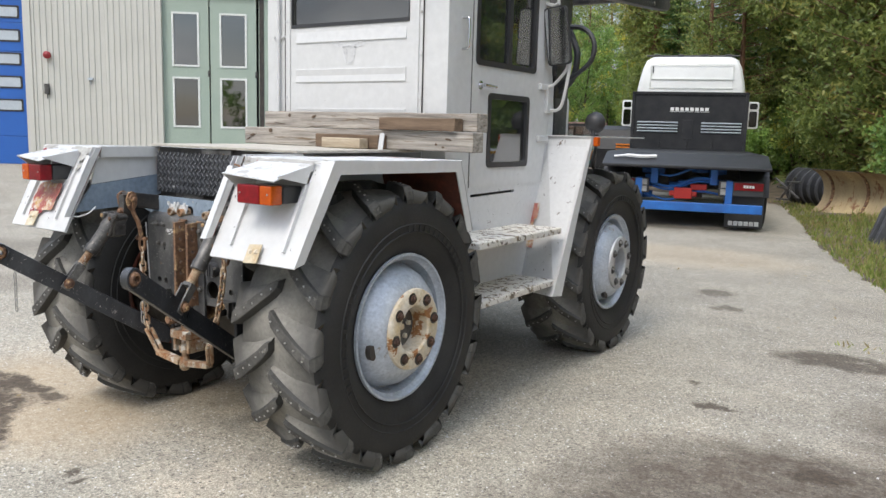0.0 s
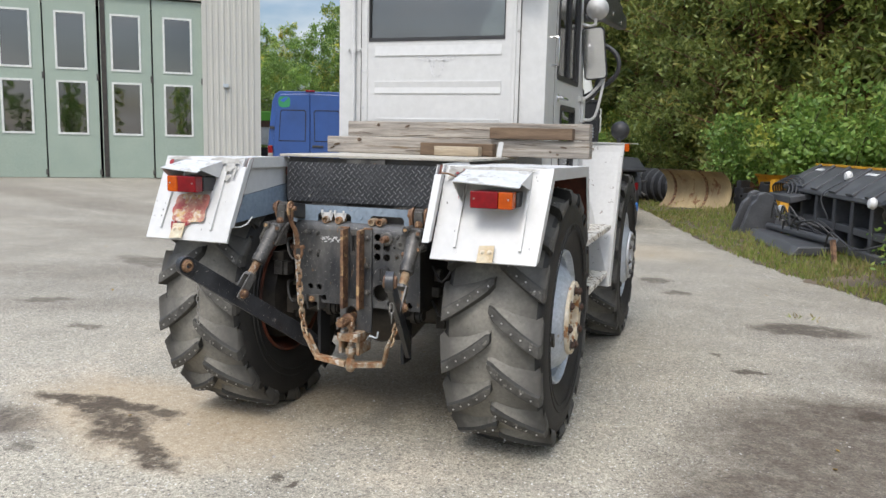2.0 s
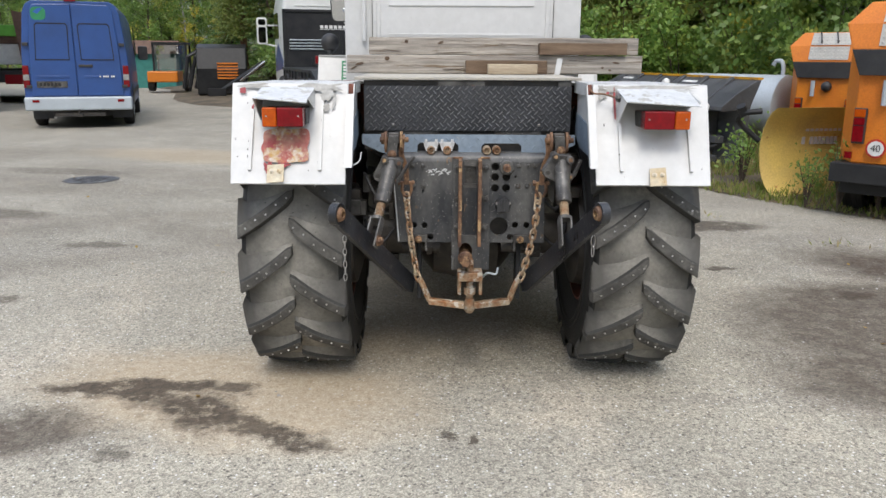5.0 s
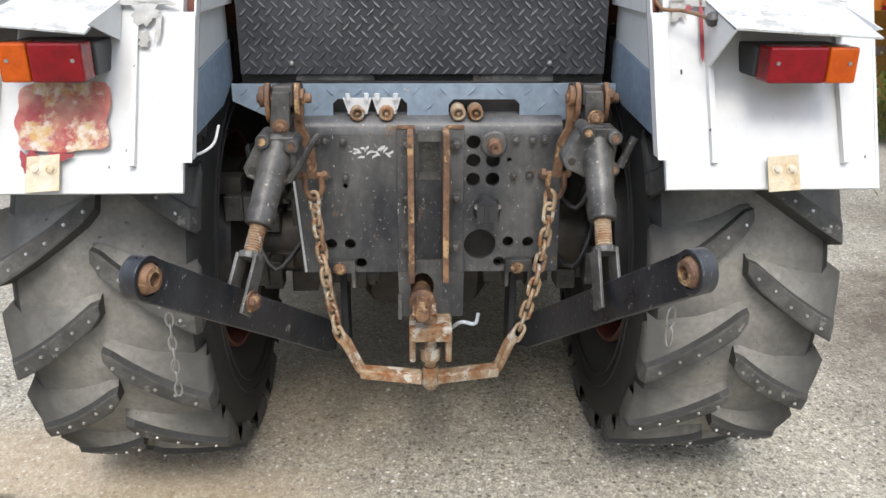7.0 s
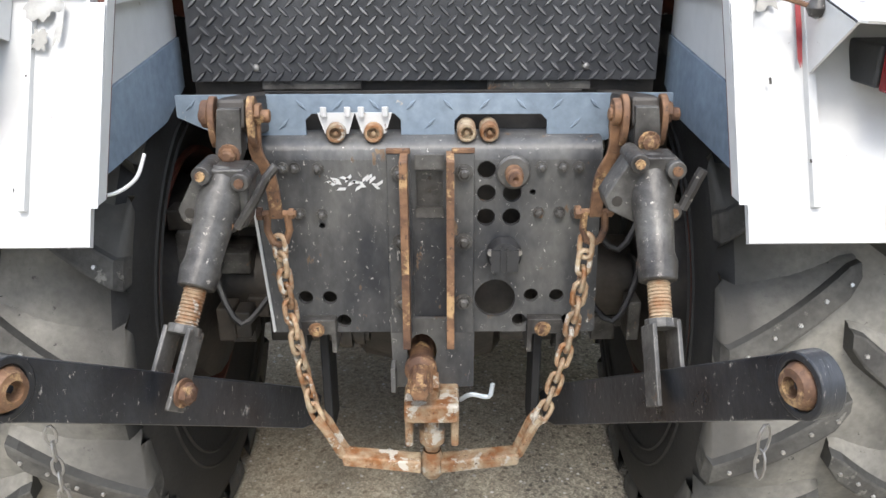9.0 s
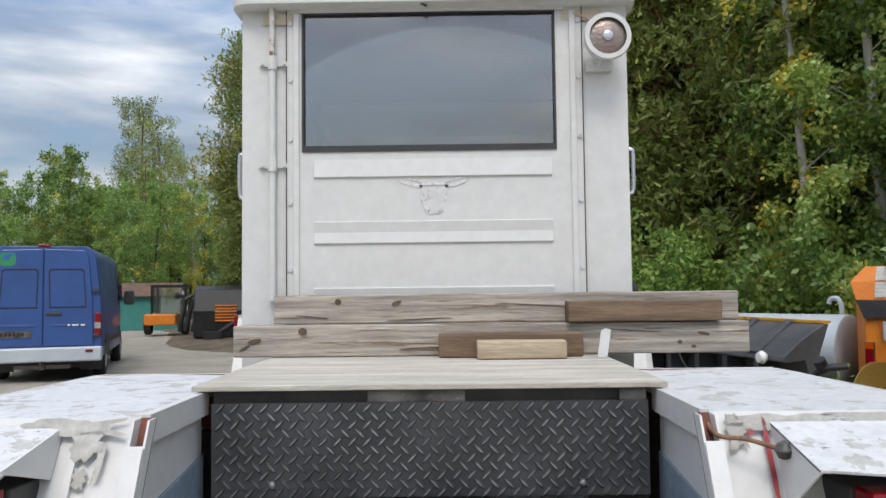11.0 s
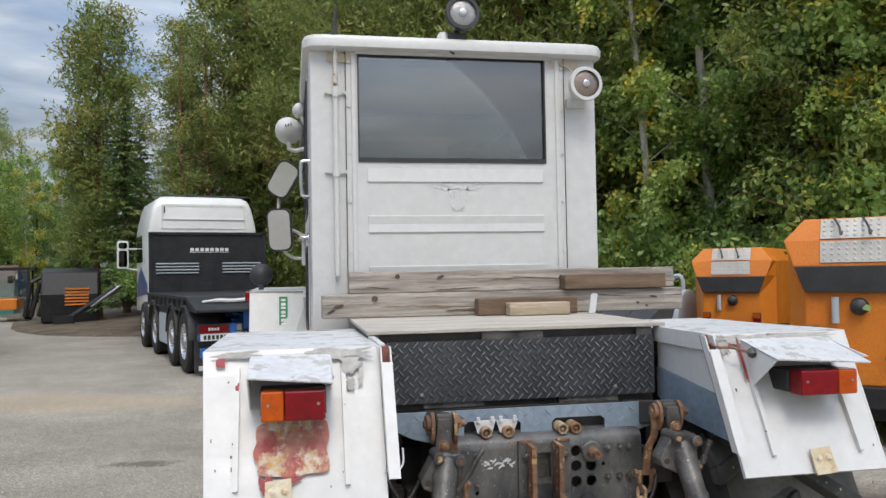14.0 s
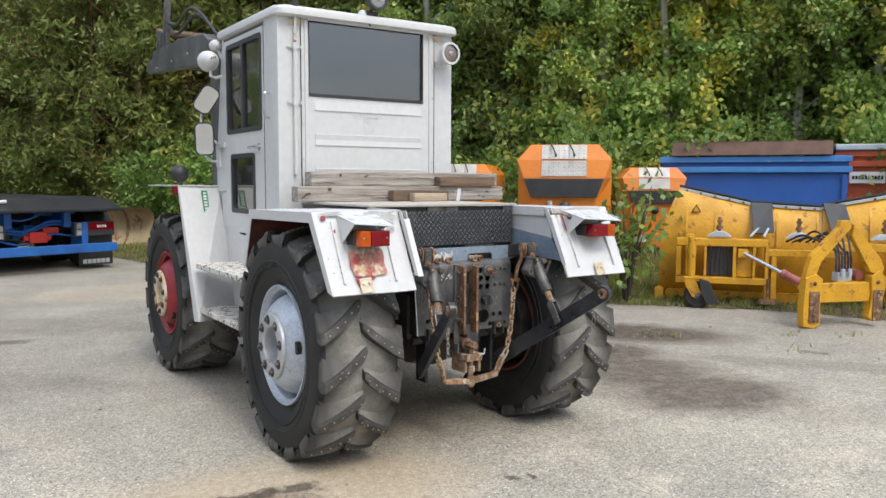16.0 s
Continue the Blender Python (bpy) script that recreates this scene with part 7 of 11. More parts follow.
mirror(-0.790, 1.745, 1.776, 0.135, 0.235, -2, -10, "lower black mirror on a bent white arm", 0.04)
_bm = bm_new()
tube(_bm, curve_pts([(-0.655, 1.83, 1.73), (-0.70, 1.82, 1.77), (-0.79, 1.81, 1.80), (-0.795, 1.80, 1.92), (-0.785, 1.80, 2.0)]), 0.009, 8)
part("mirror_arm", _bm, M_WHITE, TR, "bent white mirror arm")
_bm = bm_new()
tube(_bm, curve_pts([(-0.655, 1.84, 1.62), (-0.72, 1.83, 1.625), (-0.78, 1.81, 1.68), (-0.79, 1.80, 1.75)]), 0.009, 8)
part("mirror_arm", _bm, M_WHITE, TR, "bent white mirror arm")
for _s in (-1, 1):
    _bm = bm_new()
    tube(_bm, curve_pts([(_s * 0.642, 0.838, 2.030), (_s * 0.674, 0.838, 2.028), (_s * 0.682, 0.838, 2.01), (_s * 0.682, 0.838, 1.90), (_s * 0.674, 0.838, 1.876), (_s * 0.642, 0.838, 1.872)], 4), 0.0075, 8)
    part("grab_handle", _bm, M_CHROME, TR, "chrome grab handle", smooth=True)
    _bm = bm_new()
    box(_bm, *sorted((_s * 0.955, _s * 0.985)), 1.86, 1.90, 1.385, 1.44)
    part("marker_lamp", _bm, M_AMBER_LENS if _s > 0 else M_RED_LENS, TR, "small red marker lamp", bevel=0.004)

# stickers on the front mudguard: a green strip with a white bar
def on_front(x, t, off=0.009):
    """A place on the sloped rear face of a front mudguard: t runs down."""
    k = (abs(x) - 0.63) / 0.325
    y0, y1 = 1.88 - 0.04 * k, 1.56 - 0.16 * k
    z0, z1 = 1.445, 0.50 + 0.02 * k
    p = V((x, y0 + (y1 - y0) * t, z0 + (z1 - z0) * t))
    return p + V((0, -0.93, 0.36)) * off


def front_patch(name, x0, x1, t0, t1, m, label, off=0.010, parent=None):
    bm = bm_new()
    q = [on_front(x0, t0, off), on_front(x1, t0, off), on_front(x1, t1, off), on_front(x0, t1, off)]
    plate(bm, q, 0.0015)
    return part(name, bm, m, parent or TR, label)


_st = front_patch("sticker", -0.798, -0.752, 0.045, 0.275, M_GREEN, "green strip sticker with white lettering", 0.012)
for _k in range(9):
    front_patch("print_bar", -0.787, -0.763, 0.060 + 0.023 * _k, 0.072 + 0.023 * _k + 0.004 * (_k % 2), M_SIGNWHITE, "", 0.0145, _st)
for _x, _t, _w, _h in ((0.665, 0.50, 0.05, 0.10), (0.655, 0.60, 0.03, 0.12), (0.668, 0.71, 0.06, 0.05)):
    front_patch("paint_chip", _x - _w / 2, _x + _w / 2, _t - _h / 2, _t + _h / 2, M_REDWEAR, "red paint under chipped white", 0.0105)

# front loader: two posts, arms, braces, hoses, a wooden pole
for _s in (-1, 1):
    _bm = bm_new()
    prism(_bm, [(2.10, 1.05), (2.28, 1.05), (2.30, 2.36), (2.24, 2.55), (2.10, 2.55)], "x", _s * 0.49, _s * 0.57)
    part("loader_post", _bm, M_BLACKPL, TR, "black loader post", bevel=0.006)
    _bm = bm_new()
    prism(_bm, [(2.06, 2.42), (2.22, 2.37), (3.96, 2.49), (4.02, 2.53), (3.98, 2.60), (2.9, 2.66), (2.20, 2.60), (2.06, 2.54)], "x", _s * 0.575, _s * 0.655)
    part("loader_arm", _bm, M_BLACKPL, TR, "worn black loader arm", bevel=0.008)
    for _y, _h in ((3.55, 3.12), (3.82, 2.86)):
        _bm = bm_new()
        rod(_bm, (_s * 0.60, _y, 2.58), (_s * 0.585, _y - 0.10, _h), 0.026, 10)
        rod(_bm, (_s * 0.60, _y - 0.10, 2.60), (_s * 0.59, _y - 0.18, _h - 0.03), 0.018, 10)
        box(_bm, _s * 0.60 - 0.03, _s * 0.60 + 0.03, _y - 0.2, _y + 0.05, 2.60, 2.68)
        part("loader_brace", _bm, M_BLACKPL, TR, "black tilt rod", smooth=True)
    for _k in (0, 1):
        _bm = bm_new()
        tube(_bm, curve_pts([(_s * 0.52, 2.16, 2.56), (_s * (0.57 + 0.03 * _k), 2.6, 2.82 + 0.05 * _k), (_s * 0.60, 3.1, 2.74 + 0.08 * _k), (_s * 0.60, 3.5, 2.92)]), 0.013, 8)
        part("hose", _bm, M_PLASTIC, TR, "black hydraulic hose", smooth=True)
    for _y in (2.62, 3.1, 3.62):
        _bm = bm_new()
        rod(_bm, (_s * 0.572, _y, 2.50), (_s * 0.660, _y, 2.50), 0.016, 10)
        part("arm_pin", _bm, M_STEEL, TR)
_bm = bm_new()
tube(_bm, curve_pts([(0.53, 2.05, 1.72), (0.70, 2.02, 1.80), (0.845, 2.0, 1.90), (0.865, 2.0, 2.02), (0.78, 2.02, 2.11), (0.62, 2.06, 2.13)]), 0.016, 8)
part("hose", _bm, M_PLASTIC, TR, "black hydraulic hose in a loop", smooth=True)
_bm = bm_new()
tube(_bm, curve_pts([(0.60, 2.06, 1.72), (0.70, 2.06, 1.80), (0.73, 2.06, 1.95), (0.68, 2.08, 2.06), (0.60, 2.10, 2.2)]), 0.022, 8)
part("hose", _bm, M_PLASTIC, TR, "black hydraulic hose", smooth=True)
for _x in (0.52, 0.58):
    _bm = bm_new()
    tube(_bm, curve_pts([(_x, 2.0, 1.46), (_x + 0.01, 2.0, 1.60), (_x + 0.02, 2.03, 1.74)]), 0.014, 8)
    part("hose", _bm, M_PLASTIC, TR, "black hydraulic hose", smooth=True)
_bm = bm_new()
box(_bm, 0.50, 0.62, 2.0, 2.10, 1.68, 1.82)
for _k in range(3):
    rod(_bm, (0.52 + _k * 0.04, 2.0, 1.82), (0.52 + _k * 0.04, 2.0, 1.86), 0.012, 8)
part("valve_block", _bm, M_DARK, TR, "dark valve block", bevel=0.006)
_bm = bm_new()
rod(_bm, (-0.60, 3.80, 2.86), (0.22, 3.84, 2.86), 0.034, 12, 0.04)
part("loader_pole", _bm, M_WOOD_DARK, TR, "wooden pole tied across the loader", smooth=True)
_bm = bm_new()
rod(_bm, (-0.62, 3.3, 2.52), (0.62, 3.3, 2.52), 0.05, 14)
part("cross_tube", _bm, M_BLACKPL, TR, "black cross tube", smooth=True)
_bm = bm_new()
lathe(_bm, [(2.565, 0.022), (2.60, 0.020), (2.615, 0.026), (2.64, 0.020), (2.645, 0.0005)], 14, "z", m=Matrix.Translation((-0.12, 1.10, 0)))
part("roof_knob", _bm, M_PLASTIC, TR, "small black roof knob", smooth=True)
_bm = bm_new()
lathe(_bm, [(0.0, 0.03), (0.02, 0.028), (0.035, 0.018), (0.038, 0.0005)], 14, "z", m=Matrix.Translation((-0.06, 0.70, 2.545)))
part("roof_cap", _bm, M_WHITE, TR, smooth=True)

# ---- workshop building ----
BA = 38.0
WS = thing("workshop", "cream ribbed-metal workshop with pale green folding doors", "building", -18.75, 14.1, 0.22, BA)


def workshop():
    # ribbed wall sheets: one pressed profile each
    for x0, x1 in ((-3.55, -1.62), (-1.618, -0.15), (5.05, 6.50)):
        bm = bm_new()
        n = int((x1 - x0) / 0.15)
        prof = [(x0, 0.0)]
        for i in range(n):
            a = x0 + 0.03 + (x1 - x0 - 0.06) * i / n
            prof += [(a, 0), (a + 0.012, -0.022), (a + 0.055, -0.022), (a + 0.067, 0)]
        prism(bm, prof + [(x1, 0.0), (x1, 0.25), (x0, 0.25)], "z", 0.12, 7.0)
        part("wall_sheet", bm, M_CLAD, WS, "cream ribbed metal cladding")
    for b in ((-0.15, 5.05, 0.02, 0.25, 4.75, 7.0), (-9.5, -3.55, 0.0, 0.25, 4.6, 7.0), (6.50, 6.55, 0.0, 14, 0.12, 7.0), (-9.5, -9.4, 0.25, 14, 0.12, 7.0), (-9.4, 6.50, 13.9, 14.0, 0.12, 7.0)):
        bm = bm_new()
        box(bm, *b)
        part("wall", bm, M_CLAD, WS, "cream metal wall")
    bm = bm_new()
    box(bm, -3.55, -0.15, 0.02, 0.24, 0, 0.12)
    part("plinth", bm, M_CONC, WS, "grey concrete plinth")
    bm = bm_new()
    box(bm, 5.05, 6.50, 0.02, 0.24, 0, 0.12)
    part("plinth", bm, M_CONC, WS, "grey concrete plinth")
    bm = bm_new()
    box(bm, -9.6, 6.65, -0.1, 14.1, 7.0, 7.2)
    part("roof", bm, M_BLACK, WS, "dark flat roof")
    # added dark sheet behind the doors, painted as the room's shade
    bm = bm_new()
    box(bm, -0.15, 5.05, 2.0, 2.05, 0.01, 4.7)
    part("inside", bm, M_INSIDE, WS, "dark sheet standing in for the unlit workshop inside")
    for k in range(4):
        x0 = -0.13 + k * 1.29 + (0.03 if k > 1 else 0)
        x1 = x0 + 1.25
        bm = bm_new()
        cx = (x0 + x1) / 2
        holes = [[(cx - 0.34, 1.18), (cx + 0.34, 1.18), (cx + 0.34, 2.50), (cx - 0.34, 2.50)], [(cx - 0.34, 2.84), (cx + 0.34, 2.84), (cx + 0.34, 4.24), (cx - 0.34, 4.24)]]
        holed(bm, [(x0, 0.03), (x1, 0.03), (x1, 4.7), (x0, 4.7)], holes, "y", 0.12, 0.18)
        d = part("door_leaf", bm, M_DOORGREEN, WS, "pale green folding door leaf with two panes", bevel=0.006)
        for h in holes:
            bm = bm_new()
            (a, c), (b, e) = h[0], h[2]
            holed(bm, [(a - 0.03, c - 0.03), (b + 0.03, c - 0.03), (b + 0.03, e + 0.03), (a - 0.03, e + 0.03)], [[(a + 0.02, c + 0.02), (b - 0.02, c + 0.02), (b - 0.02, e - 0.02), (a + 0.02, e - 0.02)]], "y", 0.10, 0.15)
            part("window_frame", bm, M_FRAMEWHITE, d)
            bm = bm_new()
            box(bm, a, b, 0.150, 0.155, c, e)
            part("pane", bm, M_WINDARK, d, "dark reflecting pane")
        bm = bm_new()
        box(bm, x1 - 0.03, x1 + 0.03, 0.095, 0.12, 2.55, 2.72)
        part("hinge", bm, M_CAST, d)
        bm = bm_new()
        box(bm, x1 - 0.03, x1 + 0.03, 0.095, 0.12, 0.10, 0.24)
        part("hinge", bm, M_CAST, d)
    # blue sectional door
    bm = bm_new()
    box(bm, -8.6, -3.75, 0.13, 0.16, 0.02, 4.58)
    bd = part("sectional_door", bm, M_BLUE_DOOR, WS, "bright blue sectional door with slot windows")
    for k in range(6):
        bm = bm_new()
        box(bm, -8.6, -3.75, 0.10, 0.129, 0.02 + k * 0.76, 0.77 + k * 0.76)
        part("door_section", bm, M_BLUE_DOOR, bd, "", bevel=0.01)
    for k in range(5):
        for x in (-4.28, -6.0):
            bm = bm_new()
            holed(bm, rounded(0.80, 0.34, 0.04, 3, x, 1.62 + k * 0.62), [rounded(0.70, 0.25, 0.03, 3, x, 1.62 + k * 0.62)], "y", 0.085, 0.10)
            w = part("slot_window_frame", bm, M_PLASTIC, bd)
            bm = bm_new()
            box(bm, x - 0.36, x + 0.36, 0.092, 0.097, 1.49 + k * 0.62, 1.75 + k * 0.62)
            part("pane", bm, M_GALV, w, "milky pane")
    for b in ((-3.75, -3.553, -0.03, 0.22, 0.0, 4.6), (-9.5, -8.6, -0.03, 0.22, 0.0, 4.6), (-0.19, -0.12, -0.025, 0.20, 0.02, 4.75), (5.02, 5.09, -0.025, 0.20, 0.02, 4.75)):
        bm = bm_new()
        box(bm, *b)
        part("trim", bm, M_CLAD, WS)
    # red bell lamp, key box, latch and hooks on the wall
    bm = bm_new()
    lathe(bm, [(0.0, 0.05), (-0.04, 0.05), (-0.05, 0.095), (-0.12, 0.10), (-0.15, 0.06), (-0.155, 0.0005)], 18, "y", m=Matrix.Translation((-3.12, -0.022, 2.98)), cap=False)
    part("alarm_bell", bm, M_RIM_RED, WS, "dark red alarm bell", smooth=True)
    for x, z, w, h, m, nm in ((-3.18, 2.08, 0.06, 0.28, M_CAST, "key_box"), (-2.02, 2.38, 0.07, 0.07, M_GALV, "socket"), (5.62, 2.55, 0.07, 0.10, M_GALV, "socket")):
        bm = bm_new()
        box(bm, x - w, x + w, -0.09, -0.021, z - h / 2, z + h / 2)
        rod(bm, (x, -0.04, z - h / 2), (x, -0.04, z - h / 2 - 0.12), 0.014, 6)
        part(nm, bm, m, WS, "", bevel=0.01)
    bm = bm_new()
    box(bm, 2.50, 2.62, 0.10, 0.125, 0.05, 4.68)
    part("door_gap", bm, M_DARK, WS)

workshop()

# ---- vehicles in the yard ----
def road_wheel(parent, x, y, r, w, out, rim=None, name="wheel", chrome=True):
    """A tyre with its rim under it."""
    bm = bm_new()
    lathe(bm, [(-w / 2 + 0.02, r * 0.58), (-w / 2, r * 0.72), (-w / 2 + 0.01, r * 0.93), (-w / 2 + 0.05, r), (w / 2 - 0.05, r), (w / 2 - 0.01, r * 0.93), (w / 2, r * 0.72), (w / 2 - 0.02, r * 0.58)], 36, "x", m=Matrix.Translation((x, y, r)), cap=False)
    for k in (-0.25, 0, 0.25):
        lathe(bm, [(k * w - 0.006, r + 0.001), (k * w, r + 0.006), (k * w + 0.006, r + 0.001)], 36, "x", m=Matrix.Translation((x, y, r)), cap=False)
    t = part(name, bm, M_RUBBER, parent, "black road tyre", smooth=True)
    bm = bm_new()
    o = out
    lathe(bm, [(o * (w / 2 - 0.02), r * 0.60), (o * (w / 2 - 0.01), r * 0.56), (o * (w / 2 - 0.05), r * 0.52), (o * (w / 2 - 0.10), r * 0.44), (o * (w / 2 - 0.05), r * 0.30), (o * (w / 2), r * 0.24), (o * (w / 2 + 0.01), r * 0.12), (o * (w / 2 + 0.01), 0.001)], 28, "x", m=Matrix.Translation((x, y, r)), cap=False)
    for k in range(10):
        a = 2 * math.pi * k / 10
        rod(bm, (x + o * (w / 2 - 0.06), y + r * 0.34 * math.cos(a), r + r * 0.34 * math.sin(a)), (x + o * (w / 2 - 0.01), y + r * 0.34 * math.cos(a), r + r * 0.34 * math.sin(a)), 0.014, 6)
    part("rim", bm, rim or M_SILVER, t, smooth=True)
    return t


def bars(bm, x0, x1, z0, z1, y0, y1, n, seed, gap=0.3):
    """Plain bars in place of writing that may not be shown."""
    r = random.Random(seed)
    w = (x1 - x0) / n
    for k in range(n):
        if r.random() < 0.06:
            continue
        box(bm, x0 + k * w + w * gap / 2, x0 + (k + 1) * w - w * gap / 2, y0, y1, z0, z1)


def truck():
    T = thing("truck", "white four-axle lorry with black headboard and flatbed", "lorry", -3.845, 12.45, 0, 16.9)
    T.scale = (1.07, 1.0, 1.0)
    W = 1.2
    # chassis
    for s in (-1, 1):
        bm = bm_new()
        box(bm, s * 0.38, s * 0.48, 0.3, 7.6, 0.72, 0.98)
        part("chassis_rail", bm, M_BLUE_TRUCK, T, "blue chassis rail")
    bm = bm_new()
    box(bm, -1.12, 1.12, 0.10, 0.20, 0.30, 0.44)
    box(bm, -0.7, -0.6, 0.2, 0.6, 0.32, 0.8)
    box(bm, 0.6, 0.7, 0.2, 0.6, 0.32, 0.8)
    part("under_run_bar", bm, M_BLUE_TRUCK, T, "blue under-run bar", bevel=0.01)
    bm = bm_new()
    r = random.Random(3)
    for k in range(22):
        x, z = r.uniform(-0.6, 0.6), r.uniform(0.5, 0.98)
        bm = bm_new()
        box(bm, x - r.uniform(0.03, 0.12), x + r.uniform(0.03, 0.12), 0.5 + r.random() * 0.4, 1.0, z - 0.05, z + 0.05)
        part("valve_box", bm, M_BLUE_TRUCK if k % 4 else M_DARK, T, "", bevel=0.01)
    for k in range(5):
        z = r.uniform(0.55, 0.95)
        bm = bm_new()
        tube(bm, curve_pts([(-0.6, 0.45, z), (-0.2, 0.38, z - 0.1), (0.2, 0.40, z + 0.05), (0.6, 0.45, z)], 4), 0.018, 6)
        part("hydraulic_pipe", bm, M_BLUE_TRUCK, T, "blue hydraulic pipe", True)
    bm = bm_new()
    box(bm, -0.13, 0.13, 0.30, 0.52, 0.48, 0.66)
    box(bm, -0.20, 0.20, 0.34, 0.46, 0.52, 0.60)
    box(bm, 0.10, 0.34, 0.40, 0.52, 0.62, 0.72)
    part("coupling", bm, M_SIGNRED, T, "red trailer coupling", bevel=0.015)
    # added dark block that paints the deep shade below the flatbed
    bm = bm_new()
    box(bm, -1.15, 1.15, 1.2, 4.2, 0.60, 1.0)
    part("under_bed_shadow_box", bm, M_DARK, T, "dark box standing in for the shade under the bed")
    # bed
    bm = bm_new()
    prism(bm, [(0.0, 0.98), (0.0, 1.02), (0.75, 1.20), (5.43, 1.20), (5.43, 1.14), (0.85, 1.14), (0.1, 0.97)], "x", -W, W)
    part("flatbed", bm, M_BLACK, T, "black steel flatbed with a sloped tail", bevel=0.01)
    for s in (-1, 1):
        bm = bm_new()
        prism(bm, [(0.05, 0.975), (0.75, 1.145), (5.43, 1.145), (5.43, 0.98), (0.9, 0.98)], "x", s * (W - 0.02), s * (W - 0.10))
        for k in range(9):
            y = 1.0 + k * 0.5
            box(bm, *sorted((s * (W - 0.02), s * (W + 0.01))), y, y + 0.05, 0.97, 1.15)
        box(bm, *sorted((s * (W - 0.02), s * (W + 0.01))), 0.8, 5.43, 0.965, 0.995)
        part("side_beam", bm, M_BLACK, T)
    bm = bm_new()
    tube(bm, curve_pts([(-1.05, 0.35, 1.128), (-0.85, 0.36, 1.148), (-0.65, 0.34, 1.138), (-0.42, 0.36, 1.148)], 4), [0.02] * 4 + [0.03] * 9, 6)
    part("rag", bm, M_SIGNWHITE, T, "white rag on the tail")
    # headboard
    y = 5.45
    bm = bm_new()
    box(bm, -1.15, 1.15, y, y + 0.05, 1.20, 2.46)
    for x in (-1.15, 1.09):
        box(bm, x, x + 0.06, y - 0.03, y, 1.20, 2.46)
    box(bm, -1.15, 1.15, y - 0.03, y, 2.40, 2.46)
    for x in (-0.55, 0.0, 0.5):
        box(bm, x - 0.012, x + 0.012, y - 0.02, y, 1.20, 1.42)
    box(bm, -0.10, 0.10, y - 0.012, y, 1.42, 1.85)
    hb = part("headboard", bm, M_BLACK, T, "black steel headboard", bevel=0.006)
    for x0, x1 in ((-1.02, -0.20), (0.26, 1.04)):
        for k in range(4):
            bm = bm_new()
            prism(bm, [(y - 0.02, 1.575 + k * 0.066), (y - 0.035, 1.592 + k * 0.066), (y, 1.608 + k * 0.066), (y, 1.575 + k * 0.066)], "x", x0, x1)
            part("slat", bm, M_GALV, hb, "pale grey louvre slat")
    bm = bm_new()
    bars(bm, -0.38, 0.40, 2.05, 2.12, y - 0.008, y - 0.001, 8, 1)
    box(bm, -0.38, 0.40, y - 0.008, y - 0.001, 2.025, 2.035)
    part("lettering", bm, M_SIGNWHITE, hb, "white lettering drawn as bars")
    # cab
    yc = 5.95
    bm = bm_new()
    rings = []
    for z, g, f in ((0.75, 0, 0), (1.6, 0, 0), (2.50, 0.0, 0), (2.72, 0.035, 0.01), (3.02, 0.10, 0.03), (3.19, 0.17, 0.08), (3.27, 0.28, 0.2), (3.30, 0.48, 0.5)):
        pts = rounded(2.20 - 2 * g, 2.1 - f, 0.10, 3, 0, yc + 1.05 + f * 0.3)
        rings.append([bm.verts.new((px, py, z)) for px, py in pts])
    for a, b in zip(rings, rings[1:]):
        for i in range(len(a)):
            bm.faces.new((a[i], a[(i + 1) % len(a)], b[(i + 1) % len(a)], b[i]))
    bm.faces.new(rings[0][::-1])
    bm.faces.new(rings[-1])
    part("cab", bm, M_TRUCKWHITE, T, "white lorry cab", smooth=True)
    bm = bm_new()
    for z in (2.56, 2.76, 3.08):
        box(bm, -0.84, 0.84, yc - 0.012 + (0.012 if z > 2.9 else 0), yc + 0.01, z, z + 0.02)
    for x in (-0.84, 0.82):
        box(bm, x, x + 0.02, yc - 0.012, yc + 0.01, 2.56, 3.08)
    part("cab_seam", bm, M_FRAMEWHITE, T)
    bm = bm_new()
    bars(bm, -0.80, -0.77, 2.90, 3.05, yc - 0.006, yc + 0.003, 1, 2)
    part("cab_mark", bm, M_SIGNBLACK, T)
    for x in (-0.72, -0.24, 0.24, 0.72):
        bm = bm_new()
        box(bm, x - 0.07, x + 0.07, yc + 0.25, yc + 0.34, 3.27, 3.34)
        part("roof_lamp", bm, M_PLASTIC, T, bevel=0.01)
    bm = bm_new()
    rod(bm, (-0.95, yc + 0.3, 3.31), (0.95, yc + 0.3, 3.31), 0.018, 8)
    part("roof_bar", bm, M_PLASTIC, T)
    for s in (-1, 1):
        bm = bm_new()
        prism(bm, [(yc + 0.15, 1.15), (yc + 1.9, 1.05), (yc + 1.9, 1.35), (yc + 1.2, 1.75), (yc + 0.15, 1.35)], "x", s * 1.101, s * 1.107)
        part("stripe", bm, M_BLUE, T, "blue side stripe")
        bm = bm_new()
        prism(bm, [(yc + 0.9, 1.85), (yc + 1.95, 1.85), (yc + 1.9, 2.45), (yc + 1.0, 2.45)], "x", s * 1.101, s * 1.107)
        part("side_window", bm, M_GLASS_DARK, T, "dark side window")
        for z, h in ((1.95, 0.46), (2.26, 0.22)):
            bm = bm_new()
            prism(bm, rounded(0.24, h, 0.05, 3, s * 1.40, z), "y", yc + 1.85, yc + 1.95)
            mi = part("mirror_housing", bm, M_TRUCKWHITE, T, "white mirror housing", bevel=0.01)
            bm = bm_new()
            prism(bm, rounded(0.17, h - 0.08, 0.04, 3, s * 1.40, z), "y", yc + 1.843, yc + 1.849)
            part("mirror_glass", bm, M_GLASS_DARK, mi)
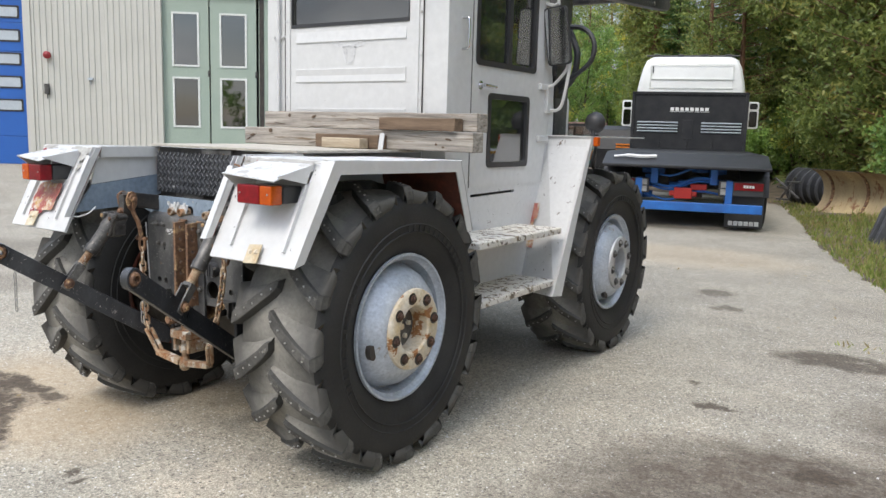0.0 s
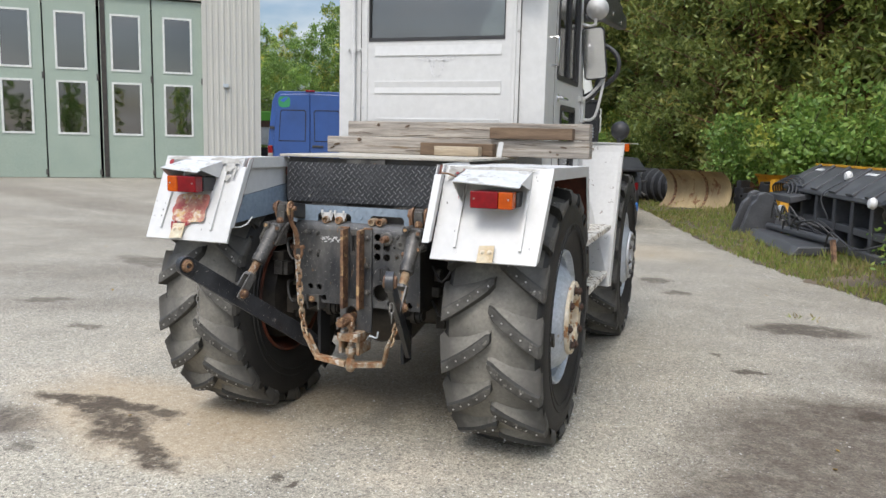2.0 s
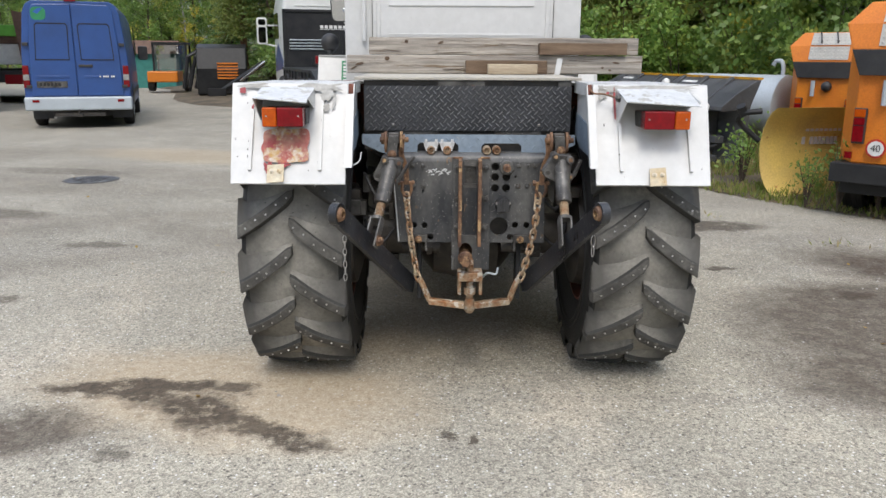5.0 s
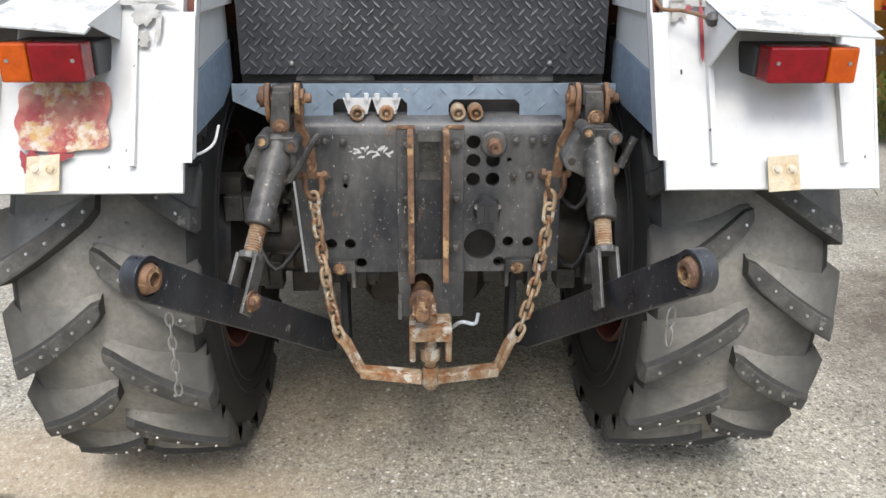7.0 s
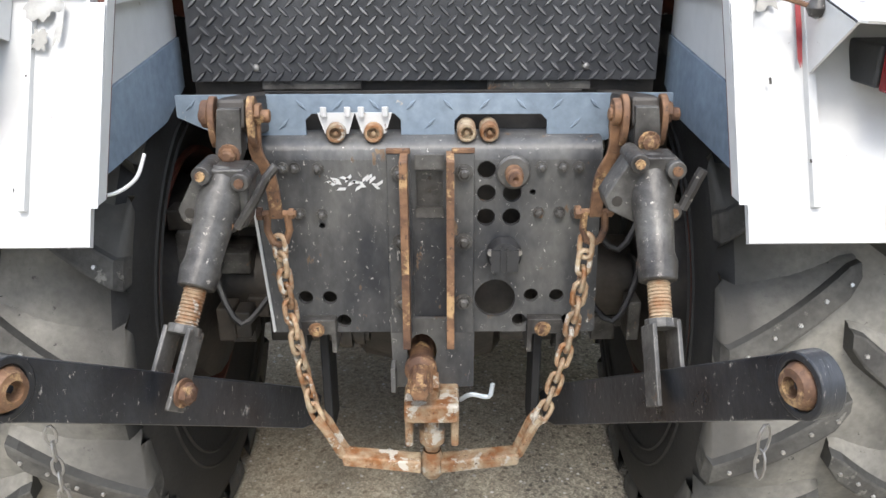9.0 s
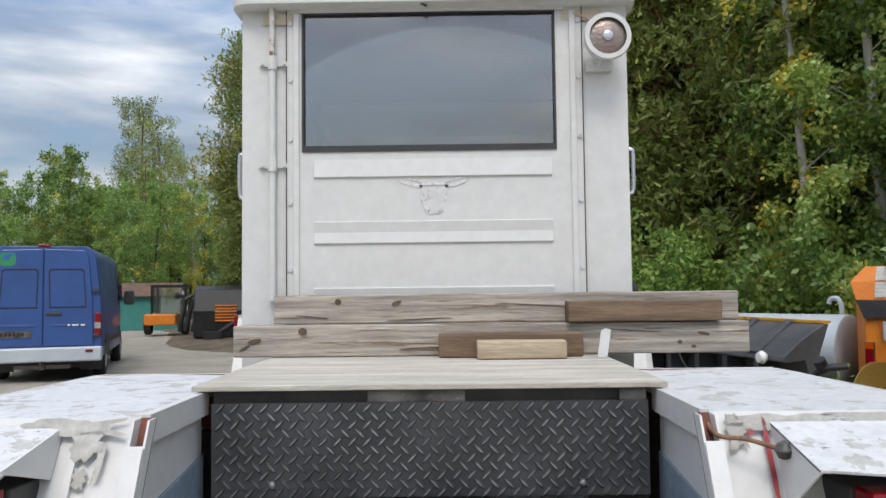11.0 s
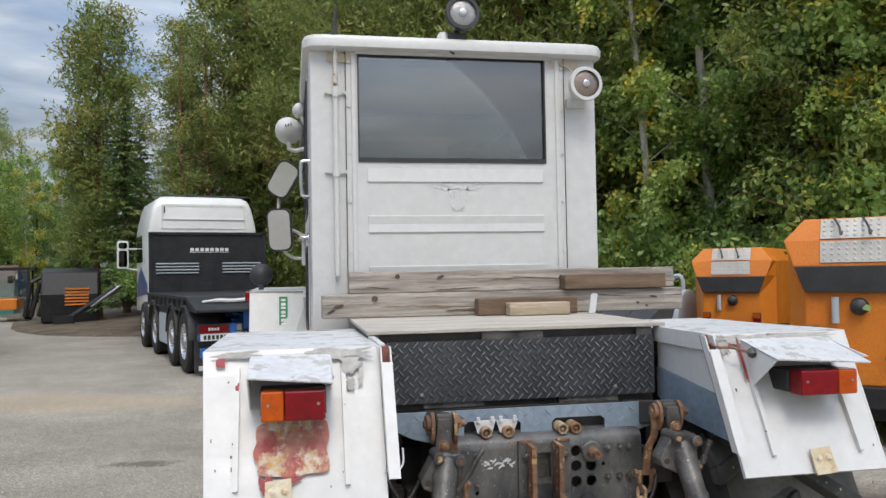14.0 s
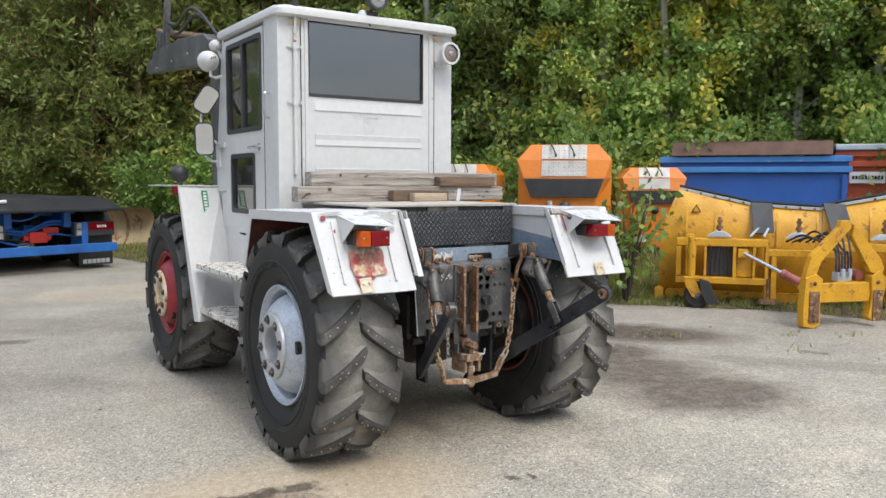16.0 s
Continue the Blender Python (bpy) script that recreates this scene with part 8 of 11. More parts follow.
        for za, zb in ((2.18, 2.18), (1.68, 1.74)):
            bm = bm_new()
            tube(bm, [(s * 1.10, yc + 1.9, za), (s * 1.38, yc + 1.9, zb)], 0.02, 6)
            part("mirror_arm", bm, M_TRUCKWHITE, T)
        # wheels, guards, boxes
        for ya, rim in ((1.0, None), (2.2, None), (4.50, None), (6.30, None)):
            road_wheel(T, s * 1.02, ya, 0.49, 0.40 if ya < 3 else 0.32, s)
            bm = bm_new()
            arc = [(ya + 0.58 * math.cos(a), 0.50 + 0.57 * math.sin(a)) for a in [radians(5 + 170 * i / 14) for i in range(15)]]
            arc2 = [(ya + 0.54 * math.cos(a), 0.50 + 0.53 * math.sin(a)) for a in [radians(175 - 170 * i / 14) for i in range(15)]]
            if ya < 5:
                prism(bm, arc + arc2, "x", s * 0.80, s * 1.22)
                part("mudguard", bm, M_PLASTIC, T, "black plastic mudguard")
            else:
                bm.free()
        bm = bm_new()
        box(bm, *sorted((s * 0.72, s * 1.18)), 2.85, 3.85, 0.30, 0.86)
        part("side_box", bm, M_GALV, T, "grey side tank", bevel=0.03)
        bm = bm_new()
        box(bm, *sorted((s * 0.62, s * 1.16)), 0.36, 0.39, 0.06, 0.62)
        fl = part("mud_flap", bm, M_PLASTIC, T, "black mud flap")
        bm = bm_new()
        bars(bm, s * 0.89 - 0.22, s * 0.89 + 0.22, 0.09, 0.16, 0.352, 0.359, 6, 4, 0.16)
        part("flap_mark", bm, M_SIGNWHITE, fl, "white mark drawn as bars")
        bm = bm_new()
        box(bm, *sorted((s * 0.50, s * 1.14)), 0.22, 0.30, 0.56, 0.80)
        tl = part("tail_light", bm, M_PLASTIC, T, "tail light box", bevel=0.015)
        bm = bm_new()
        box(bm, *sorted((s * 0.72, s * 1.12)), 0.205, 0.22, 0.66, 0.78)
        part("red_lens", bm, M_RED_LENS, tl)
        bm = bm_new()
        box(bm, *sorted((s * 0.53, s * 0.69)), 0.205, 0.22, 0.69, 0.78)
        box(bm, *sorted((s * 0.53, s * 0.69)), 0.205, 0.22, 0.58, 0.67)
        part("white_lens", bm, M_LENS, tl)
        bm = bm_new()
        bars(bm, s * 0.92 - 0.08, s * 0.92 + 0.08, 0.70, 0.74, 0.200, 0.206, 4, 8)
        part("lens_mark", bm, M_SIGNWHITE, tl)
    bm = bm_new()
    box(bm, -1.14, -0.64, 0.205, 0.215, 0.545, 0.650)
    pl = part("number_plate", bm, M_SIGNWHITE, T, "white number plate with bars")
    bm = bm_new()
    bars(bm, -1.07, -0.67, 0.565, 0.63, 0.2, 0.206, 7, 11, 0.35)
    part("plate_bars", bm, M_SIGNBLACK, pl)
    bm = bm_new()
    box(bm, -1.14, -1.105, 0.2, 0.206, 0.545, 0.65)
    part("plate_edge", bm, M_BLUE, pl)


truck()


def van():
    T = thing("van", "blue high-roof delivery van with grey bumper", "van", -10.28, 14.98, 0, 18.6)
    T.scale = (1.02, 1.0, 1.01)
    L = 5.6
    bm = bm_new()
    rings = []
    for y, k in ((0.0, 0.985), (0.06, 1.0), (4.3, 1.0), (4.9, 0.92), (5.6, 0.55)):
        top = 2.43 if y < 4.4 else 2.2 if y < 5 else 1.25
        w = 0.955
        prof = [(-w, 0.42), (-w, 1.15), (-w + 0.02, 1.5), (-w + 0.10, top - 0.22), (-w + 0.17, top - 0.06), (-w + 0.27, top), (w - 0.27, top), (w - 0.17, top - 0.06), (w - 0.10, top - 0.22), (w - 0.02, 1.5), (w, 1.15), (w, 0.42)]
        rings.append([bm.verts.new((x * (k if y > 4.5 else 1) if y > 0 else x * 0.99, y, z)) for x, z in prof])
    for a, b in zip(rings, rings[1:]):
        for i in range(len(a)):
            bm.faces.new((a[i], a[(i + 1) % len(a)], b[(i + 1) % len(a)], b[i]))
    bm.faces.new(rings[0][::-1])
    bm.faces.new(rings[-1])
    part("body", bm, M_BLUE, T, "blue painted van body", smooth=True, bevel=0.01)
    for s in (-1, 1):
        x0, x1 = (0.008, 0.80)
        bm = bm_new()
        prism(bm, [(s * x0, 0.64), (s * 0.82, 0.64), (s * 0.80, 1.45), (s * 0.73, 2.24), (s * 0.66, 2.36), (s * x0, 2.38)], "y", -0.035, -0.002)
        d = part("rear_door", bm, M_BLUE, T, "blue rear door with blanked window", bevel=0.012)
        bm = bm_new()
        o = [(s * 0.10, 1.32), (s * 0.70, 1.32), (s * 0.66, 1.98), (s * 0.62, 2.02), (s * 0.12, 2.02), (s * 0.08, 1.97)]
        i = [(s * 0.115, 1.34), (s * 0.685, 1.34), (s * 0.645, 1.965), (s * 0.61, 2.0), (s * 0.13, 2.0), (s * 0.10, 1.96)]
        holed(bm, o, [i], "y", -0.041, -0.034)
        part("window_seam", bm, M_BLACK, d)
        bm = bm_new()
        box(bm, *sorted((s * 0.14, s * 0.70)), -0.045, -0.035, 0.985, 1.03)
        part("door_rail", bm, M_BLUE, d, bevel=0.004)
        for z in (0.82, 1.62):
            bm = bm_new()
            box(bm, *sorted((s * 0.80, s * 0.90)), -0.05, -0.0, z - 0.03, z + 0.03)
            part("hinge", bm, M_PLASTIC, d, bevel=0.005)
        bm = bm_new()
        prism(bm, [(s * 0.83, 0.80), (s * 0.945, 0.80), (s * 0.945, 1.22), (s * 0.84, 1.22)], "y", -0.045, 0.04)
        tl = part("tail_light", bm, M_RED_LENS, T, "red tail light", bevel=0.01)
        bm = bm_new()
        box(bm, *sorted((s * 0.835, s * 0.94)), -0.052, -0.044, 0.94, 1.05)
        part("white_lens", bm, M_LENS, tl)
        bm = bm_new()
        box(bm, *sorted((s * 0.55, s * 0.92)), 0.55, 0.58, 0.16, 0.42)
        part("mud_flap", bm, M_PLASTIC, T)
        road_wheel(T, s * 0.84, 1.05, 0.345, 0.22, s, M_GALV)
        road_wheel(T, s * 0.84, 4.55, 0.345, 0.22, s, M_GALV)
        bm = bm_new()
        prism(bm, [(0.55, 0.42)] + [(1.05 + 0.46 * math.cos(a), 0.42 + 0.42 * math.sin(a)) for a in [radians(180 - 18 * k) for k in range(11)]] + [(1.6, 0.42)], "x", s * 0.957, s * 0.962)
        part("arch_trim", bm, M_PLASTIC, T)
        bm = bm_new()
        box(bm, *sorted((s * 0.958, s * 0.975)), 0.6, 4.2, 0.62, 0.72)
        part("rub_strip", bm, M_PLASTIC, T)
        bm = bm_new()
        prism(bm, rounded(0.22, 0.34, 0.05, 3, s * 1.12, 1.48), "y", 4.55, 4.67)
        part("side_mirror", bm, M_PLASTIC, T, bevel=0.02)
        bm = bm_new()
        prism(bm, [(3.75, 1.42), (4.75, 1.42), (4.35, 2.05), (3.75, 2.08)], "x", s * 0.945, s * 0.958)
        part("cab_window", bm, M_GLASS_DARK, T)
    bm = bm_new()
    prism(bm, [(-0.96, 0.36), (0.96, 0.36), (0.965, 0.62), (-0.965, 0.62)], "y", -0.10, 0.15)
    part("rear_bumper", bm, M_GALV, T, "grey rear bumper", bevel=0.03)
    for s in (-1, 1):
        bm = bm_new()
        box(bm, s * 0.76 - 0.06, s * 0.76 + 0.06, -0.108, -0.10, 0.52, 0.57)
        part("reflector", bm, M_RED_LENS, T)
    bm = bm_new()
    box(bm, -0.72, -0.18, -0.048, -0.036, 0.80, 0.92)
    np_ = part("number_plate", bm, M_CAST, T, "grey number plate with bars")
    bm = bm_new()
    bars(bm, -0.68, -0.22, 0.83, 0.89, -0.052, -0.047, 7, 5)
    part("plate_bars", bm, M_SIGNBLACK, np_)
    bm = bm_new()
    box(bm, 0.05, 0.30, -0.06, -0.036, 1.19, 1.24)
    part("door_handle", bm, M_PLASTIC, T, bevel=0.01)
    bm = bm_new()
    bars(bm, 0.40, 0.68, 0.995, 1.025, -0.05, -0.0455, 8, 15, 0.2)
    part("badge", bm, M_SIGNWHITE, T, "pale badge drawn as bars")
    bm = bm_new()
    prism(bm, rounded(0.26, 0.24, 0.08, 3, -0.57, 2.19), "y", -0.039, -0.036)
    lg = part("door_emblem", bm, M_GREEN, T, "green and blue emblem")
    bm = bm_new()
    prism(bm, [(-0.66, 2.22), (-0.56, 2.29), (-0.48, 2.29), (-0.58, 2.18)], "y", -0.042, -0.039)
    part("emblem_stroke", bm, M_BLUE_BOX, lg)
    bm = bm_new()
    box(bm, -0.10, 0.10, -0.03, 0.03, 2.42, 2.46)
    part("roof_stop_lamp", bm, M_RED_LENS, T, bevel=0.008)
    bm = bm_new()
    box(bm, -0.45, 0.45, -0.06, 0.10, 0.24, 0.31)
    box(bm, -0.05, 0.05, -0.22, 0.0, 0.24, 0.30)
    rod(bm, (0, -0.2, 0.28), (0, -0.2, 0.38), 0.025, 8)
    box(bm, -0.8, 0.8, 0.6, 4.9, 0.20, 0.42)
    part("tow_bar", bm, M_DARK, T, "dark tow bar and underside")


van()


def sweeper(x, y, yaw, k, label):
    """A narrow orange street machine seen from its back."""
    T = thing("street_sweeper", label, "sweeper", x, y, 0, yaw, group="orange machines at the yard's edge")
    T.scale = (k, k, k)
    L = 2.1
    bm = bm_new()
    # stations from bottom to top of the back face: half width, y, z
    prof = [(0.40, 0.02, 0.52), (0.40, 0.0, 1.30), (0.49, -0.02, 1.545), (0.57, 0.03, 1.76), (0.41, 0.12, 1.95)]
    back = [[bm.verts.new((s * w, yy, z)) for s in (-1, 1)] for w, yy, z in prof]
    mid = [[bm.verts.new((s * (w if z > 1.9 else 0.57), 0.26, z)) for s in (-1, 1)] for w, yy, z in prof]
    fwd = [[bm.verts.new((s * (w if z > 1.9 else 0.57), L, z)) for s in (-1, 1)] for w, yy, z in prof]
    for i in range(4):
        bm.faces.new((back[i][0], back[i][1], back[i + 1][1], back[i + 1][0]))
        bm.faces.new((fwd[i][1], fwd[i][0], fwd[i + 1][0], fwd[i + 1][1]))
        for s in (0, 1):
            bm.faces.new((back[i][s], mid[i][s], mid[i + 1][s], back[i + 1][s]))
            bm.faces.new((mid[i][s], fwd[i][s], fwd[i + 1][s], mid[i + 1][s]))
    for p, q in ((back, mid), (mid, fwd)):
        bm.faces.new((p[4][0], p[4][1], q[4][1], q[4][0]))
        bm.faces.new((p[0][1], p[0][0], q[0][0], q[0][1]))
    part("hopper", bm, M_ORANGE, T, "orange painted hopper with chamfered corners", bevel=0.012)
    bm = bm_new()
    prism(bm, [(-0.392, 1.310), (0.392, 1.310), (0.478, 1.535), (-0.478, 1.535)], "y", -0.045, 0.0)
    mm = part("rear_strip", bm, M_PLASTIC, T, "dark rear strip window", bevel=0.004)
    mm.matrix_basis = pose(0, -0.008, 0)
    for z0, z1, y0, y1 in ((1.565, 1.750, -0.022, 0.020), (1.77, 1.94, 0.028, 0.108)):
        bm = bm_new()
        plate(bm, [(-0.27, y0, z0), (0.27, y0, z0), (0.27, y1, z1), (-0.27, y1, z1)], 0.006)
        nx, nz = 9, 4
        for a in range(nx):
            for b in range(nz):
                t = (b + 0.5) / nz
                cx, cy, cz = -0.27 + 0.54 * (a + 0.5) / nx, y0 + (y1 - y0) * t - 0.002, z0 + (z1 - z0) * t
                lathe(bm, [(0, 0.020), (-0.007, 0.010), (-0.008, 0.001)], 6, "y", m=Matrix.Translation((cx, cy, cz)), cap=False)
        part("pattern_plate", bm, M_PATTERN, T, "pale dimpled metal plate")
    for s in (-1, 1):
        bm = bm_new()
        tube(bm, curve_pts([(s * 0.11 - 0.05, 0.08, 1.95), (s * 0.11, -0.02, 1.86), (s * 0.11 + 0.01, -0.05, 1.80), (s * 0.11 + 0.02, -0.03, 1.83)], 4), 0.010, 6)
        part("hook", bm, M_PLASTIC, T, smooth=True)
        bm = bm_new()
        box(bm, s * 0.35 - 0.055, s * 0.35 + 0.055, -0.025, 0.01, 0.70, 1.02)
        lamp = part("rear_lamp", bm, M_PLASTIC, T, "upright rear lamp", bevel=0.008)
        for z0, z1, m in ((0.72, 0.86, M_RED_LENS), (0.87, 0.93, M_RED_LENS), (0.94, 1.01, M_AMBER_LENS)):
            bm = bm_new()
            box(bm, s * 0.35 - 0.045, s * 0.35 + 0.045, -0.038, -0.025, z0, z1)
            part("lens", bm, m, lamp)
        bm = bm_new()
        box(bm, s * 0.42 - 0.03, s * 0.42 + 0.03, -0.01, 0.02, 0.56, 0.62)
        part("reflector", bm, M_RED_LENS, T)
        road_wheel(T, s * 0.44, 0.55, 0.27, 0.2, s, M_GALV)
    bm = bm_new()
    box(bm, -0.55, 0.55, -0.06, 0.10, 0.34, 0.52)
    box(bm, -0.5, 0.5, 0.1, L, 0.22, 0.52)
    part("bumper", bm, M_BLACK, T, "black rear bumper and chassis", bevel=0.01)
    bm = bm_new()
    rod(bm, (-0.16, -0.04, 1.05), (-0.16, -0.04, 1.27), 0.03, 10)
    part("filler_pipe", bm, M_GALV, T, "grey upright pipe", smooth=True)
    bm = bm_new()
    lathe(bm, [(0.0, 0.075), (-0.05, 0.065), (-0.075, 0.03), (-0.078, 0.001)], 16, "y", m=Matrix.Translation((0.02, 0.0, 1.19)), cap=False)
    part("round_cap", bm, M_PLASTIC, T, "round black cap", smooth=True)
    bm = bm_new()
    lathe(bm, [(-0.002, 0.085), (-0.012, 0.085), (-0.012, 0.001)], 28, "y", m=Matrix.Translation((-0.19, 0.0, 0.665)), cap=False)
    sg = part("speed_sign", bm, M_SIGNRED, T, "round speed sign with a red rim")
    bm = bm_new()
    lathe(bm, [(-0.012, 0.068), (-0.015, 0.068), (-0.015, 0.001)], 28, "y", m=Matrix.Translation((-0.19, 0.0, 0.665)), cap=False)
    part("sign_face", bm, M_SIGNWHITE, sg)
    cu = bpy.data.curves.new("sign_number", "FONT")
    cu.body, cu.size, cu.align_x, cu.align_y, cu.extrude = "40", 0.085, "CENTER", "CENTER", 0.001
    cu.materials.append(M_SIGNBLACK)
    ob = new("sign_number", cu)
    ob.parent = sg
    ob.matrix_basis = pose(-0.19, -0.0175, 0.665, 90, 0, 0)
    return T


sweeper(0.96, 5.83, -44, 0.99, "orange street machine with a pale dimpled rear plate")
sweeper(1.99, 9.48, -44, 0.91, "orange street machine parked farther back")
sweeper(4.17, 7.29, -40, 0.88, "orange street machine beside the blue container")

# ---- snow ploughs, containers, old machines on the verge ----
def mouldboard(bm, x0, x1, h, depth, n=24, bulge=1, h2=None, mi=0, th=0.012, cut=None):
    """A curved blade along x; bulge +1: hollow to -y, -1: hollow to +y. h2: height at x1."""
    h2 = h if h2 is None else h2
    rows = []
    m = 10
    for i in range(n + 1):
        t = i / n
        hh = h + (h2 - h) * t
        row = []
        for j in range(m + 1):
            a = math.pi * (0.5 - 0.92 * j / m)
            z = hh * (0.5 - 0.5 * math.sin(a)) + 0.02
            xa = x0 + (cut(z) if cut else 0.0)
            row.append(V((xa + (x1 - xa) * t, bulge * depth * (math.cos(a)) - bulge * depth * 0.55, z)))
        rows.append(row)
    layers = []
    for off in (0, th):
        layers.append([[bm.verts.new(p + V((0, bulge * off, 0))) for p in row] for row in rows])
    for L in layers:
        for i in range(n):
            for j in range(m):
                bm.faces.new((L[i][j], L[i + 1][j], L[i + 1][j + 1], L[i][j + 1])).material_index = mi
    a, b = layers
    for i in range(n):
        bm.faces.new((a[i][0], a[i + 1][0], b[i + 1][0], b[i][0])).material_index = mi
        bm.faces.new((a[i][m], a[i + 1][m], b[i + 1][m], b[i][m])).material_index = mi
    for j in range(m):
        bm.faces.new((a[0][j], a[0][j + 1], b[0][j + 1], b[0][j])).material_index = mi
        bm.faces.new((a[n][j], a[n][j + 1], b[n][j + 1], b[n][j])).material_index = mi


def arc_rib(bm, x, w, h, depth, bulge, grow):
    """A rib that follows the blade's back."""
    pts, pts2 = [], []
    for j in range(11):
        a = math.pi * (0.5 - 0.92 * j / 10)
        pts.append((bulge * (depth + grow) * math.cos(a) - bulge * depth * 0.55, h * (0.5 - 0.5 * math.sin(a)) + 0.02))
        pts2.append((bulge * depth * math.cos(a) - bulge * depth * 0.55, h * (0.5 - 0.5 * math.sin(a)) + 0.02))
    prism(bm, pts + pts2[::-1], "x", x - w / 2, x + w / 2)


def yellow_plough():
    T = thing("snow_plough", "large yellow snow plough with rusty hitch frame and caster wheel", "snow plough", 2.30, 5.50, 0, -50.6)

    def end_cut(z):
        """The outer end is rounded off towards its top."""
        return 0.24 * max(0.0, (z - 0.55) / 0.9) ** 2 + 0.06 * max(0.0, (0.15 - z) / 0.15)

    # wings, the back side towards the yard (-y)
    for x0, x1, ha, hb, cut in ((0.0, 1.05, 1.45, 1.22, end_cut), (1.055, 1.845, 1.21, 1.165, None), (1.85, 3.7, 1.18, 1.56, None)):
        bm = bm_new()
        mouldboard(bm, x0, x1, ha, 0.30, 16, -1, hb, cut=cut)
        part("wing", bm, M_YELLOW, T, "yellow curved plough wing with rust marks", smooth=True)
        bm = bm_new()
        xs = x0 + (0.22 if cut else 0)
        hs = ha - (0.05 if cut else 0)
        plate(bm, [(xs, 0.16, hs + 0.03), (x1, 0.16, hb + 0.03), (x1, 0.04, hb + 0.055), (xs, 0.04, hs + 0.055)], 0.014)
        part("top_rubber", bm, M_PLASTIC, T, "dark rubber strip on the top edge")
        bm = bm_new()
        plate(bm, [(xs, 0.03, hs + 0.022), (x1, 0.03, hb + 0.022), (x1, 0.03, hb - 0.012), (xs, 0.03, hs - 0.012)], 0.010)
        part("edge_flat", bm, M_GALV, T, "pale edge flat")
        for k in range(5):
            t = (k + 0.5) / 5
            bm = bm_new()
            hexbolt(bm, (xs + (x1 - xs) * t, 0.03, hs + (hb - hs) * t), (xs + (x1 - xs) * t, 0.012, hs + (hb - hs) * t), 0.010)
            part("edge_bolt", bm, M_CAST, T)
    for x, h in ((0.31, 1.36), (0.65, 1.30), (1.35, 1.19), (1.79, 1.17), (2.35, 1.27), (2.9, 1.38)):
        bm = bm_new()
        arc_rib(bm, x, 0.026, h, 0.30, -1, 0.035)
        part("rib", bm, M_YELLOW, T)
    # lower lip of the blade and the foot at its outer end
    bm = bm_new()
    prism(bm, [(0.02, 0.02), (3.4, 0.02), (3.4, 0.16), (0.10, 0.16)], "y", -0.10, -0.04)
    part("blade_lip", bm, M_YELLOW, T, "yellow lower lip with scraped edge", bevel=0.008)
    bm = bm_new()
    prism(bm, [(-0.05, 0.03), (0.02, 0.0), (0.07, 0.02), (0.06, 0.17), (0.0, 0.20), (-0.05, 0.17)], "y", -0.22, -0.05)
    part("end_foot", bm, M_YELLOW, T, "rounded yellow end foot", bevel=0.015)
    for z0, z1, x0, x1 in ((0.725, 0.815, 0.20, 1.23), (0.275, 0.355, 0.20, 1.23), (0.70, 0.80, 1.95, 3.1), (0.28, 0.36, 1.95, 3.0), (0.62, 0.70, 1.23, 1.95)):
        bm = bm_new()
        box(bm, x0, x1, -0.40, -0.26, z0, z1)
        part("cross_beam", bm, M_YELLOW, T, "yellow cross beam with chipped edges", bevel=0.01)
    for x0, x1, z0, z1 in ((0.20, 0.26, 0.36, 0.72), (0.31, 0.40, 0.36, 0.86), (0.52, 0.55, 0.36, 0.72), (0.845, 0.885, 0.30, 0.82), (1.065, 1.095, 0.30, 0.74), (1.20, 1.24, 0.10, 0.80), (1.27, 1.33, 0.12, 0.62), (2.30, 2.36, 0.3, 0.7), (2.6, 2.66, 0.3, 0.7)):
        bm = bm_new()
        box(bm, x0, x1, -0.395, -0.24, z0, z1)
        part("upright", bm, M_YELLOW, T, bevel=0.006)
    bm = bm_new()
    box(bm, 0.885, 1.065, -0.34, -0.25, 0.36, 0.72)
    part("valve_box", bm, M_YELLOW, T, "yellow pressed box", bevel=0.012)
    bm = bm_new()
    prism(bm, [(0.90, 0.60), (1.00, 0.60), (1.02, 0.66), (1.00, 0.70), (0.90, 0.70)], "y", -0.43, -0.34)
    part("ram_lug", bm, M_YELLOW, T, bevel=0.006)
    for k in range(6):
        bm = bm_new()
        box(bm, 0.553 + 0.049 * k, 0.598 + 0.049 * k, -0.30 - 0.008 * (k % 2), -0.27, 0.365, 0.72)
        part("rubber_slat", bm, M_PLASTIC, T, "dark rubber slat", bevel=0.004)
    bm = bm_new()
    box(bm, 1.15, 1.33, -0.44, -0.36, 0.06, 0.12)
    rod(bm, (1.24, -0.42, 0.12), (1.24, -0.42, 0.36), 0.018, 8)
    part("stand_foot", bm, M_RUST, T, "rusty stand foot")
    for x, sk in ((1.05, 0.0), (1.85, 0.05)):
        bm = bm_new()
        plate(bm, [(x, 0.01, 1.245), (x + 0.24, 0.01, 1.235), (x + 0.25 + sk, -0.30, 0.90), (x + 0.02 + sk, -0.30, 0.88)], 0.014)
        part("rubber_flap", bm, M_PLASTIC, T, "dark grey rubber flap", bevel=0.004)
    for x in (0.69, 1.56, 2.45):
        bm = bm_new()
        prism(bm, [(x - 0.14, 0.835), (x + 0.14, 0.835), (x + 0.10, 0.875), (x + 0.045, 0.905), (x - 0.045, 0.905), (x - 0.10, 0.875)], "y", -0.40, -0.27)
        ts = part("trip_spring", bm, M_GALV, T, "grey leaf spring", bevel=0.008)
        bm = bm_new()
        rod(bm, (x, -0.33, 0.90), (x, -0.33, 1.07), 0.020, 8)
